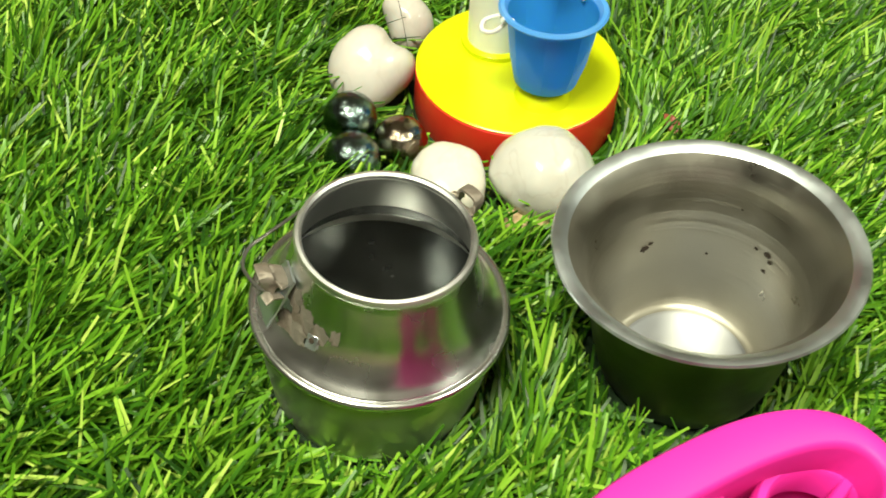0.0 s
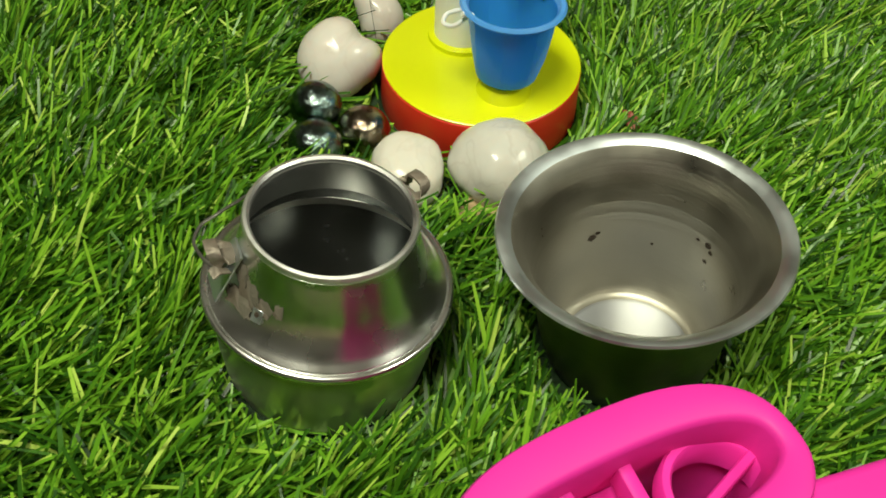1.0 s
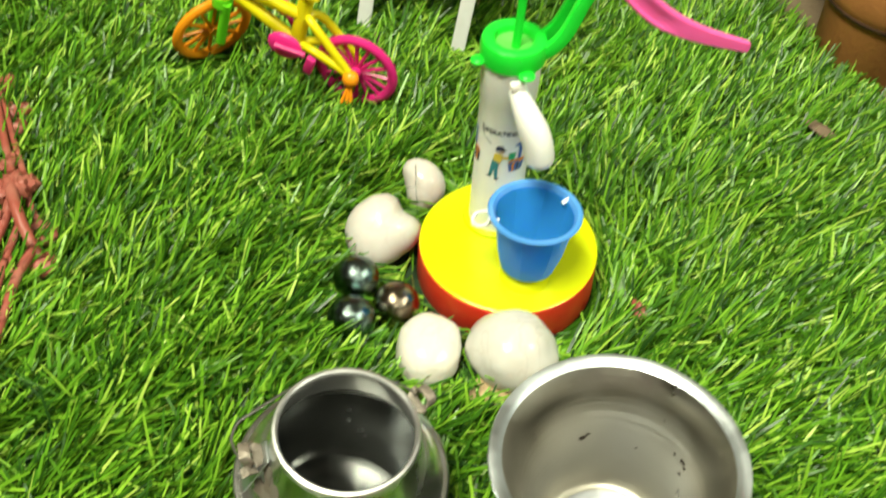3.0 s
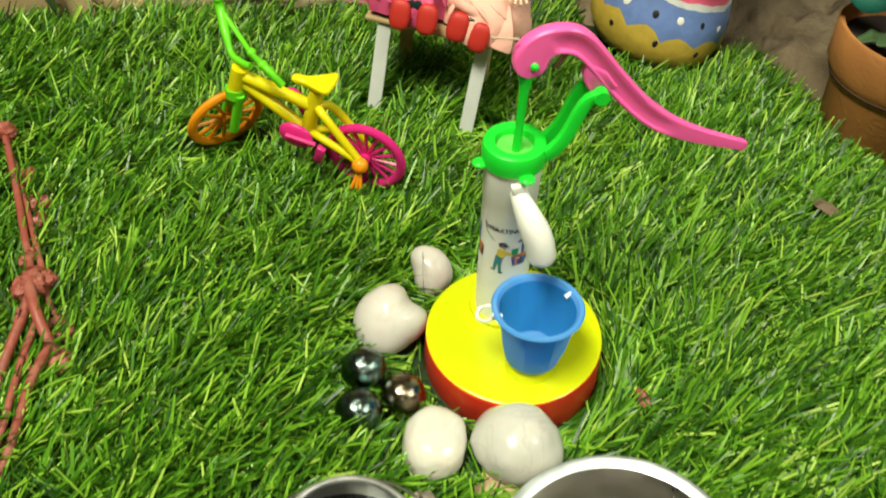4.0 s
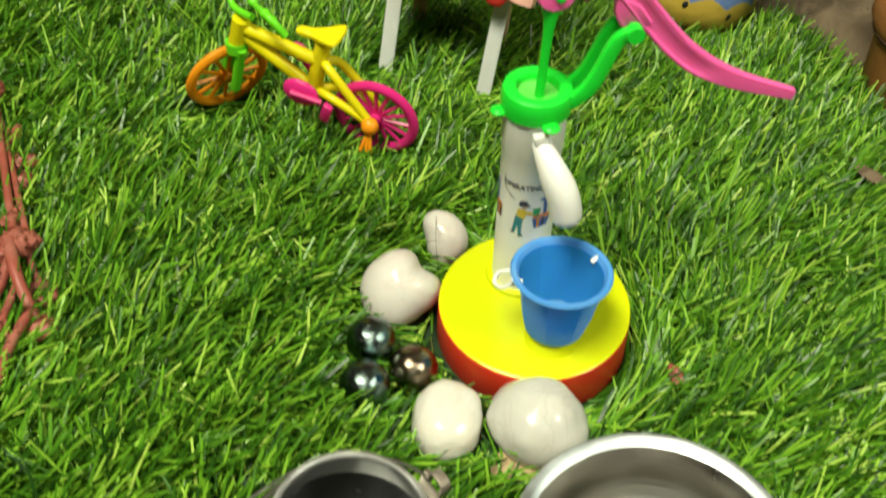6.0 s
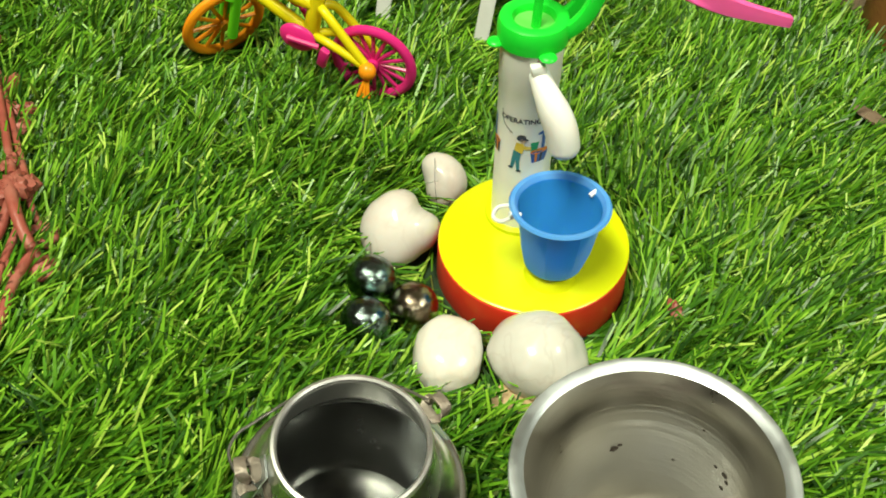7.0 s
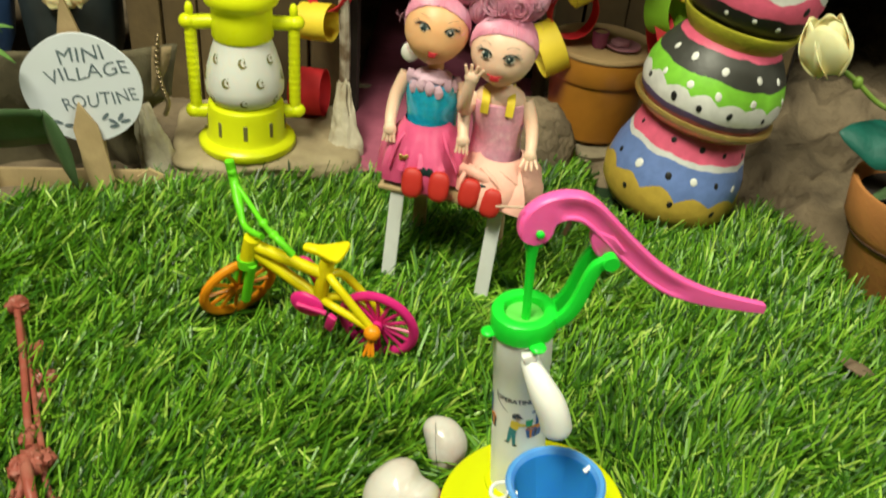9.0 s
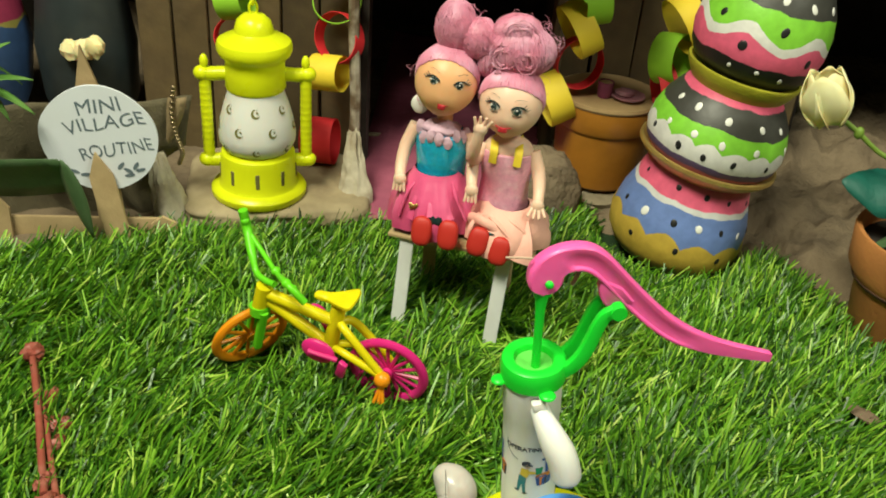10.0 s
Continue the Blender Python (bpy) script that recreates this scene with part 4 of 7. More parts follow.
def printed(outline, material, lift=0.0):
    """A flat printed shape; its outline in millimetres, across the barrel as seen from in front and up from the barrel's foot."""
    bm = bmesh.new()
    r = 0.01062 + lift
    n = len(outline)
    ring = []
    for k in range(n):
        (x0, z0), (x1, z1) = outline[k], outline[(k + 1) % n]
        ring += [(x0 + (x1 - x0) * q / 3, z0 + (z1 - z0) * q / 3) for q in range(3)]
    vs = []
    for x, z in ring:
        a = math.radians(FACE) + math.asin(max(-0.97, min(0.97, x * 0.00112 / 0.0106)))
        vs.append(bm.verts.new((AX + r * math.cos(a), AY + r * math.sin(a), 0.0655 + (z - 65.5) * 0.00145)))
    bm.faces.new(vs)
    return part("print_patch", bm, material, barrel, smooth=0)


def spot(x, z, rx, rz, turn=0.0, n=10):
    c, s = math.cos(turn), math.sin(turn)
    return [(x + rx * math.cos(a) * c - rz * math.sin(a) * s, z + rx * math.cos(a) * s + rz * math.sin(a) * c) for a in [2 * math.pi * k / n for k in range(n)]]


# a figure that fetches water, with its pail, tub and pump
printed([(0.2, 63.8), (2.6, 63.6), (2.6, 61.2), (1.8, 60.0), (-0.4, 61.0)], PRINT_Y)
printed([(2.0, 63.2), (4.8, 62.6), (4.8, 61.8), (2.0, 61.9)], PRINT_Y, 0.00002)
printed([(-0.5, 61.4), (1.9, 60.5), (1.6, 57.6), (1.8, 55.0), (0.8, 55.0), (0.4, 58.0), (-0.4, 55.6), (-1.3, 55.9), (-0.9, 59.0)], PRINT_T, 0.00002)
printed(spot(2.3, 64.4, 0.8, 0.7), STRING)
printed(spot(1.7, 65.4, 1.5, 1.0, 0.2), PRINT_K, 0.00002)
printed(spot(3.1, 65.0, 0.9, 0.35, -0.2), PRINT_K, 0.00003)
printed(spot(1.5, 54.7, 0.9, 0.35), PRINT_K)
printed(spot(-1.2, 55.5, 0.9, 0.35), PRINT_K)
printed([(4.6, 64.0), (6.8, 64.0), (6.4, 61.6), (4.9, 61.6)], PRINT_G, 0.00003)
printed([(4.7, 60.8), (9.0, 60.8), (8.4, 57.4), (5.3, 57.4)], PRINT_B)
printed(spot(6.9, 60.9, 2.2, 0.9), PRINT_O, 0.00002)
printed([(5.9, 60.2), (6.6, 60.2), (6.5, 57.5), (6.0, 57.5)], PRINT_O, 0.00002)
printed([(7.3, 60.2), (7.8, 60.2), (7.6, 57.5), (7.2, 57.5)], PRINT_K, 0.00002)
printed([(7.4, 61.6), (8.1, 61.6), (8.2, 66.4), (7.5, 67.2), (6.4, 66.8), (6.4, 66.2), (7.4, 66.2)], PRINT_B, 0.00003)
printed([(-8.3, 61.6), (-5.6, 62.0), (-5.9, 58.0), (-8.0, 57.8)], PRINT_K)
printed(spot(-6.9, 61.8, 1.4, 0.8), PRINT_O, 0.00002)
printed([(-7.2, 61.0), (-6.5, 61.1), (-6.6, 58.0), (-7.1, 58.0)], PRINT_O, 0.00002)
printed([(-8.2, 62.0), (-7.6, 62.0), (-7.4, 69.0), (-8.0, 69.5)], PRINT_B)
bm = sweep(bmesh.new(), spline([(-0.0062, 0.0090, 0.0), (-0.0058, 0.0050, 0.0), (-0.0036, 0.0022, 0.0), (-0.0014, 0.0008, 0.0)], 5), (0.00016, 0.00003), 6)
part("print_line", wrapped(bm, FACE, 0.0660), PRINT_K, barrel)

# lever plane: s along its length, h up
LA = 18


def lev(s, h, off=0.0):
    a = math.radians(LA)
    return PUMP.inverted() @ Vector((0.1070 + s * math.cos(a) - off * math.sin(a), 0.3570 + s * math.sin(a) + off * math.cos(a), h))


bm = sweep(bmesh.new(), [lev(0.0010, 0.0985), lev(0.0002, 0.1120), lev(-0.0006, 0.1250), lev(-0.0010, 0.1330)], [0.0017, 0.0015, 0.0017, 0.0027], 12)
part("piston_rod", bm, GREEN_PL, pump, "green piston rod")
bm = box(bmesh.new(), lev(-0.0010, 0.1325), (0.0060, 0.0040, 0.0034), rot=Euler((0, 0, radians(LA))), bevel=0.0006)
part("rod_head", bm, GREEN_PL, pump)
# lever: outer and inner edge in millimetres, from the foot of the boss round the arch to the tip
OUTER = ((-1.2, 132.7), (-5.4, 134.2), (-6.8, 137.8), (-5.8, 143.6), (-0.4, 148.8), (6.6, 151.2), (13.2, 150.8), (18.6, 147.9), (24.0, 142.9), (29.5, 137.4), (34.5, 132.6), (43.0, 125.0), (51.2, 119.2), (58.6, 115.2), (69.4, 110.9), (86.8, 106.2))
INNER = ((-1.2, 132.7), (3.0, 133.8), (5.0, 136.6), (5.5, 139.7), (7.0, 141.1), (8.8, 141.5), (11.4, 141.4), (14.4, 140.2), (18.7, 136.6), (24.0, 131.4), (28.5, 126.8), (37.5, 118.8), (46.4, 112.6), (54.5, 109.0), (66.4, 105.6), (86.6, 102.2))
up = lev(0, 0, 1.0) - lev(0, 0, 0)
up.normalize()
edge_o, edge_i = ([Vector(p) for p in spline([(a, b, 0) for a, b in e], 5)] for e in (OUTER, INNER))
bm = bmesh.new()
rows = []
n = len(edge_o)
for k, (o, i) in enumerate(zip(edge_o, edge_i)):
    f = k / (n - 1)
    c, w = (o + i) * 0.5, (o - i) * 0.5
    if k == 0:
        w = Vector((-0.6, 0.0, 0))
    # a channel runs along the face between two raised rims
    deep = 0.42 * smooth_step(0.27, 0.35, f) * (1 - smooth_step(0.80, 0.90, f))
    ring = [(-1, -0.50), (-0.95, -0.82), (-0.84, -0.98), (-0.70, -0.96), (-0.58, -0.98 + deep * 0.8), (-0.36, -1 + deep), (0.06, -1 + deep), (0.36, -0.99 + deep * 0.45), (0.62, -0.97), (0.84, -0.98), (0.95, -0.82), (1, -0.50),
            (1, 0.55), (0.88, 0.92), (0, 1.0), (-0.88, 0.92), (-1, 0.55)]
    rows.append([bm.verts.new(lev((c.x + w.x * a) * 0.001, (c.y + w.y * a) * 0.001, (0.0030 - 0.0016 * f * f) * b)) for a, b in ring])
# rounded end
for k, q in ((0.0007, 0.86), (0.0011, 0.5)):
    mid = sum((v.co for v in rows[n - 1]), Vector()) / len(rows[n - 1])
    along = (lev(0.0868, 0.1062) - lev(0.0694, 0.1109)).normalized()
    rows.append([bm.verts.new(mid + (v.co - mid) * q + along * k) for v in rows[n - 1]])
for a, b in zip(rows, rows[1:]):
    ring_faces(bm, a, b, 0)
bm.faces.new(rows[0])
bm.faces.new(rows[-1][::-1])
lever = part("lever", bm, PINK_PL, pump, "glossy hot-pink curved lever")
part("pin", ball(bmesh.new(), lev(0.0002, 0.1372, -0.0034), (0.0015, 0.0012, 0.0015), seg=14, rings=8), GREEN_PL, lever, "green pivot pin")
# web under the lever that takes the arm pin
web = [(18.2, 138.5), (18.0, 134.5), (18.9, 131.0), (20.4, 128.4), (22.6, 126.4), (25.4, 125.6), (28.2, 126.6), (31.0, 129.4), (26.0, 135.0)]
bm = bmesh.new()
sides = [[bm.verts.new(lev((24 + (a - 24) * q) * 0.001, (131 + (b - 131) * q) * 0.001, d)) for a, b in web] for d, q in ((-0.0021, 0.86), (-0.0016, 1.0), (0.0016, 1.0), (0.0021, 0.86))]
for a, b in zip(sides, sides[1:]):
    ring_faces(bm, a, b, 0)
bm.faces.new(sides[0])
bm.faces.new(sides[-1][::-1])
part("bracket", bm, PINK_PL, lever)
for off in (-0.0036, 0.0044):
    arm_pts = spline([lev(0.0085, 0.1000, off * 0.9), lev(0.0128, 0.1035, off), lev(0.0160, 0.1085, off), lev(0.0180, 0.1150, off), lev(0.0192, 0.1200, off), lev(0.0212, 0.1248, off), lev(0.0252, 0.1272, off)], 5)
    bm = sweep(bmesh.new(), arm_pts, [(0.0027 - 0.0005 * i / (len(arm_pts) - 1), 0.0015) for i in range(len(arm_pts))], 14, up=up, square=True)
    part("arm", bm, GREEN_PL, cap)
bm = sweep(bmesh.new(), [lev(0.0252, 0.1270, -0.0060), lev(0.0252, 0.1270, 0.0062)], 0.0027, 18)
part("arm_pin", bm, GREEN_PL, cap)
bm = sweep(bmesh.new(), spline([lev(-0.0062, 0.1466, -0.002), lev(-0.0100, 0.1462, -0.001), lev(-0.0145, 0.1450, 0.001)], 5), 0.0004, 7)
part("thread", bm, STRING, lever, "loose pale thread")
bm = sweep(bmesh.new(), spline([lev(0.0085, 0.1425, 0.003), lev(0.0112, 0.1400, 0.004), lev(0.0116, 0.1365, 0.004), lev(0.0098, 0.1330, 0.003)], 5), 0.0008, 7)
part("thread", bm, STRING, lever)

# ---- blue bucket on the pump's base ----
bucket = thing("toy_bucket", pose(0.1310, 0.3345, 0.0147, 0, -5, 0), "small blue plastic toy bucket standing on the yellow lid", "bucket")
bm = lathe(bmesh.new(), [(0.0, 0.0064), (0.0100, 0.0060), (0.0108, 0.0066), (0.0126, 0.014), (0.0140, 0.024), (0.0150, 0.0308), (0.0164, 0.0326), (0.0172, 0.0330), (0.0175, 0.0336),
                         (0.0170, 0.0343), (0.0158, 0.0340), (0.0146, 0.0322), (0.0134, 0.024), (0.0120, 0.014), (0.0102, 0.0076), (0.0, 0.0074)], 72,
           wob=lambda a, r, z: r * (1 + 0.60 * (0.955 / math.cos((a + 0.1745) % (math.pi / 4) - math.pi / 8) - 1) * smooth_step(0.006, 0.014, z) * (1 - smooth_step(0.025, 0.031, z))))
part("body", bm, BLUE_PL, bucket, smooth=14)
rim = [(0.0150, 0.0318), (0.0164, 0.0324), (0.0173, 0.0328), (0.0178, 0.0336), (0.0171, 0.0345), (0.0158, 0.0342), (0.0147, 0.0326), (0.0150, 0.0318)]
part("rim", lathe(bmesh.new(), rim, 72), BLUE_GLOW, bucket, "rolled rim, light through it put into a paler blue")
# pale disc laid in for the hazy light spot on the bottom
part("bottom", lathe(bmesh.new(), [(0.0106, 0.0086), (0.0098, 0.0079), (0.0060, 0.0077), (0.0, 0.0077)], 48), BLUE_GLOW, bucket, "bottom disc, its hazy light put into a paler blue")
for ang, r in ((42, 0.0150), (205, 0.0166)):
    a = math.radians(ang)
    bm = sweep(bmesh.new(), [(r * math.cos(a) * 0.86, r * math.sin(a) * 0.86, 0.0318), (r * math.cos(a), r * math.sin(a), 0.0326), (r * math.cos(a) * 1.10, r * math.sin(a) * 1.10, 0.0332)], 0.0009, 8)
    part("peg", bm, WHITE_PL, bucket, "white handle peg")
bm = sweep(bmesh.new(), spline([(-0.0150, -0.0060, 0.0310), (-0.0190, -0.0060, 0.0275), (-0.0225, -0.0030, 0.0262), (-0.0215, 0.0010, 0.0275), (-0.0150, 0.0000, 0.0305)], 5), 0.0008, 8)
part("handle_loop", bm, WHITE_PL, bucket, "white plastic handle end")
bm = lathe(bmesh.new(), [(0.0100, -0.0001), (0.0096, 0.0006), (0.0088, 0.0048), (0.0080, 0.0060), (0.0, 0.0060)], 40)
part("bucket_stand", bm, YELLOW, pump, "low moulded yellow stand", pose(0.0084, -0.0165, BT - 0.0001))


# ---- pebbles and marbles ----
def pebble(c, r, material, label, seed, rz=0, rx=0, ry=0, fn=None, amount=0.05):
    def shape(u):
        k = 1 + amount * noise.fractal(u * 1.4 + Vector((seed, 2.0, seed)), 0.8, 2.0, 3)
        return k * (fn(u) if fn else 1)
    bm = ball(bmesh.new(), (0, 0, 0), r, seg=48, rings=30, fn=shape)
    return solid("pebble", bm, material, pose(*c, rx, ry, rz), label, "pebble", "pebbles round the pump")


def profiled(reach, depth):
    """Radius by direction for a flat-lying stone: reach gives the outline every so many degrees, depth its half thickness."""
    turns, sizes = [r[0] for r in reach], [r[1] * 0.0001 for r in reach]

    def fn(u):
        flat = math.hypot(u.x, u.y)
        a = math.degrees(math.atan2(u.y, u.x)) % 360
        r = float(np.interp(a, turns + [turns[0] + 360], sizes + sizes[:1]))
        return 1.0 / math.sqrt((flat / r) ** 2 + ((1 - flat * flat) / depth ** 2))
    return fn


pebble((0.0818, 0.3870, 0.0022), (1.05, 1.05, 1.05), STONE_B, "small smooth cream pebble on the grass", 1.0, rx=44, rz=6, amount=0.02,
       fn=profiled([(0, 88), (25, 87), (50, 88), (72, 94), (95, 106), (118, 122), (136, 128), (150, 121), (165, 102), (182, 87), (203, 84), (226, 96), (250, 111), (270, 117), (292, 110), (316, 100), (340, 92)], 0.0088))
pebble((0.0704, 0.3500, 0.0058), (1, 1, 1), STONE_B, "smooth pinkish-white heart-shaped pebble", 2.0, rx=44, rz=6, amount=0.02,
       fn=profiled([(0, 160), (12, 160), (24, 149), (36, 128), (48, 114), (60, 121), (74, 142), (90, 152), (112, 152), (135, 147), (160, 151), (182, 158), (205, 164), (226, 168), (250, 166), (270, 160), (292, 142), (316, 134), (338, 150)], 0.0125))
pebble((0.1005, 0.2945, 0.0050), (0.0122, 0.0150, 0.0102), STONE_A, "smooth ivory-white rounded pebble", 3.0, rz=6, fn=lambda u: (abs(u.x) ** 2.25 + abs(u.y) ** 2.25 + abs(u.z) ** 2.25) ** (-1 / 2.25))
pebble((0.1311, 0.3000, 0.0082), (0.0181, 0.0164, 0.0155), STONE_C, "large greyish-white veined pebble", 4.0, rz=-12, fn=lambda u: 1 - 0.12 * max(0, u.z) * abs(u.x))
for c, m, label in (((0.0660, 0.3222, 0.0040), GLASS_DARK, "shiny black glass marble with a bluish sheen"), ((0.0838, 0.3150, 0.0018), GLASS_BROWN, "shiny smoky brown glass marble"),
                    ((0.0690, 0.3015, 0.0040), GLASS_DARK, "shiny black glass marble sunk in the grass")):
    bm = ball(bmesh.new(), (0, 0, 0), 0.0094, seg=40, rings=24)
    solid("marble", bm, m, pose(*c), label, "marble", "glass marbles")
bm = slab(bmesh.new(), [(0.0100 * math.cos(a) * (1 + 0.15 * math.sin(3 * a)), 0.0085 * math.sin(a) * (1 + 0.12 * math.cos(4 * a))) for a in np.linspace(0, 2 * math.pi, 20)[:-1]], 0.0, 0.006)
solid("wood_chip", bm, CORK, pose(0.1265, 0.2830, -0.0045, 4, 3, 20), "flat pale cut wood chip under the large pebble", "wood chip", smooth=30)

# ---- red-brown plastic fence piece ----
fence = thing("toy_fence", pose(0, 0, GZ), "red-brown moulded plastic toy fence piece fallen on the grass", "toy fence")
for pts, r in (([(-0.1340, 0.4078, 0.018), (-0.1104, 0.3754, 0.018), (-0.0912, 0.3477, 0.018), (-0.0772, 0.3280, 0.020)], 0.0017),
               ([(-0.1315, 0.4050, 0.015), (-0.1050, 0.3716, 0.016), (-0.0869, 0.3476, 0.016), (-0.0715, 0.3274, 0.018), (-0.0659, 0.3186, 0.015), (-0.0592, 0.3117, 0.012)], 0.0014)):
    part("rail", sweep(bmesh.new(), spline(pts, 6), r, 10), RUST_PL, fence)
# struts that fan out from the joint, with short broken stubs
for pts, r0, r1 in (([(-0.0722, 0.3215, 0.022), (-0.0686, 0.3088, 0.020), (-0.0673, 0.2963, 0.017), (-0.0657, 0.2819, 0.013), (-0.0650, 0.2700, 0.008)], 0.0030, 0.0024),
                    ([(-0.0735, 0.3200, 0.023), (-0.0649, 0.3087, 0.023), (-0.0584, 0.3015, 0.020), (-0.0501, 0.2945, 0.013)], 0.0034, 0.0026),
                    ([(-0.0625, 0.3049, 0.018), (-0.0602, 0.2902, 0.016), (-0.0559, 0.2737, 0.015), (-0.0519, 0.2583, 0.013), (-0.0500, 0.2440, 0.009)], 0.0020, 0.0018),
                    ([(-0.0532, 0.2973, 0.016), (-0.0525, 0.2824, 0.015), (-0.0489, 0.2664, 0.014), (-0.0438, 0.2440, 0.012), (-0.0420, 0.2300, 0.008)], 0.0026, 0.0020),
                    ([(-0.0640, 0.3055, 0.018), (-0.0628, 0.3078, 0.0225)], 0.0014, 0.0008), ([(-0.0548, 0.2837, 0.016), (-0.0561, 0.2869, 0.0205)], 0.0014, 0.0007), ([(-0.0688, 0.3010, 0.019), (-0.0690, 0.3052, 0.0235)], 0.0015, 0.0008)):
    path = spline(pts, 6)
    part("strut", sweep(bmesh.new(), path, [0.76 * (r0 + (r1 - r0) * k / (len(path) - 1)) for k in range(len(path))], 10), RUST_PL, fence)
for c, r, s in (((-0.1346, 0.4095, 0.018), (0.0050, 0.0050, 0.0048), 1.0), ((-0.1118, 0.3850, 0.014), (0.0034, 0.0070, 0.0034), 2.0), ((-0.1000, 0.3724, 0.013), (0.0056, 0.0052, 0.0032), 3.0), ((-0.0930, 0.3610, 0.014), (0.0030, 0.0046, 0.0026), 4.0),
                ((-0.0826, 0.3350, 0.018), (0.0030, 0.0050, 0.0034), 5.0), ((-0.0712, 0.3212, 0.021), (0.0058, 0.0062, 0.0050), 6.0), ((-0.0738, 0.3165, 0.021), (0.0044, 0.0052, 0.0044), 7.0), ((-0.0690, 0.3250, 0.019), (0.0040, 0.0044, 0.0038), 8.0)):
    bm = ball(bmesh.new(), c, r, seg=24, rings=14, fn=lambda u: 1 + 0.34 * noise.fractal(u * 2.8 + Vector((s, s, 0)), 0.8, 2.0, 4))
    part("knot", bm, RUST_PL, fence)
# moulded flower knot and round foot disc
for k in range(7):
    a = 2 * math.pi * k / 7
    part("petal_bump", ball(bmesh.new(), (-0.0556 + 0.0042 * math.cos(a), 0.3070 + 0.0042 * math.sin(a), 0.0130), (0.0025, 0.0025, 0.0021), seg=12, rings=8), RUST_PL, fence)
part("foot_disc", ball(bmesh.new(), (-0.0485, 0.2935, 0.0115), (0.0062, 0.0056, 0.0026), seg=24, rings=12, rot=Matrix.Rotation(0.25, 3, "X"), fn=lambda u: 1 + 0.10 * noise.noise(u * 3)), RUST_PL, fence, "paler rubbed round foot")

# ---- toy bicycle ----
bike = thing("toy_bicycle", pose(0, 0, 0), "toy plastic bicycle with yellow frame, orange front and pink rear wheel", "toy bicycle")


def wheel(name, c, yaw, lean, r, material, label, spokes=12):
    hold = thing(name, Matrix.Translation(c) @ Matrix.Rotation(radians(yaw), 4, "Z") @ Matrix.Rotation(radians(lean), 4, "X"), label, "")
    hold.parent = bike
    ring = [(r * math.cos(a), 0, r * math.sin(a)) for a in np.linspace(0, 2 * math.pi, 49)[:-1]]
    part("rim", sweep(bmesh.new(), ring, (0.0025, 0.0022), 10, up=(0, 1, 0), closed=True), material, hold)
    part("hub", sweep(bmesh.new(), [(0, -0.0030, 0), (0, 0.0030, 0)], 0.0028, 14), material, hold)
    for i in range(spokes):
        a = 2 * math.pi * i / spokes
        part("spoke", sweep(bmesh.new(), [(0.002 * math.cos(a), 0, 0.002 * math.sin(a)), (r * math.cos(a), 0, r * math.sin(a))], 0.0010, 6), material, hold)
    return hold


WF, WR = Vector((-0.0384, 0.4490, 0.0170)), Vector((0.0355, 0.4438, 0.0143))
wheel("front_wheel", WF, 48, 19, 0.0184, BIKE_O, "orange spoked plastic wheel")
wheel("rear_wheel", WR, -6, 9, 0.0184, BIKE_P, "pink spoked plastic wheel", 16)
HEAD_T, HEAD_B = Vector((-0.0268, 0.4420, 0.0530)), Vector((-0.0302, 0.4430, 0.0385))
CRANK, SEAT = Vector((0.0058, 0.4430, 0.0240)), Vector((0.0092, 0.4425, 0.0425))
for name, pts, r in (("head_tube", [HEAD_T, HEAD_B], 0.0042), ("top_tube", [HEAD_T - Vector((0, 0, 0.004)), SEAT + Vector((-0.002, 0, -0.003))], 0.0031), ("down_tube", [HEAD_B + Vector((0.001, 0, 0.008)), CRANK], 0.0031),
                     ("seat_tube", [CRANK, SEAT + Vector((0.0010, 0, 0.006))], 0.0037)):
    part(name, sweep(bmesh.new(), pts, r, 12), BIKE_Y, bike)
side = Vector((math.sin(radians(-8)), -math.cos(radians(-8)), 0))
for k in (1, -1):
    end = WR + side * 0.0062 * k
    part("seat_stay", sweep(bmesh.new(), spline([SEAT + Vector((0.001, 0, -0.003)), SEAT + Vector((0.008, 0, -0.006)) + side * 0.005 * k, end], 6), 0.0021, 10), BIKE_Y, bike)
    part("chain_stay", sweep(bmesh.new(), spline([CRANK, CRANK + Vector((0.012, -0.001, 0)) + side * 0.005 * k, end], 6), 0.0020, 10), BIKE_Y, bike)
nut = WR + side * 0.0078
part("axle_nut", ball(bmesh.new(), nut, (0.0042, 0.0040, 0.0042), seg=16, rings=10), BIKE_O, bike, "orange axle nut")
for dx in (-0.0022, 0.0004, 0.0026):
    part("stand_prong", sweep(bmesh.new(), [nut + Vector((0, 0, -0.002)), nut + Vector((dx - 0.001, -0.003, -0.0125))], 0.0009, 8), BIKE_O, bike)
# saddle: narrow nose, broad square tail, slightly dished
seat = bmesh.new()
outline = spline([(-0.0125, 0.0, 0), (-0.0115, 0.0022, 0), (-0.0050, 0.0030, 0), (0.0020, 0.0058, 0), (0.0068, 0.0076, 0), (0.0092, 0.0060, 0), (0.0100, 0.0, 0), (0.0092, -0.0060, 0), (0.0068, -0.0076, 0), (0.0020, -0.0058, 0), (-0.0050, -0.0030, 0), (-0.0115, -0.0022, 0), (-0.0125, 0.0, 0)], 4)[:-1]
SM = Matrix.Translation(SEAT + Vector((0.0010, -0.0008, 0.0108))) @ Matrix.Rotation(radians(-8), 4, "Z") @ Matrix.Rotation(radians(-9), 4, "Y") @ Matrix.Rotation(radians(8), 4, "X")
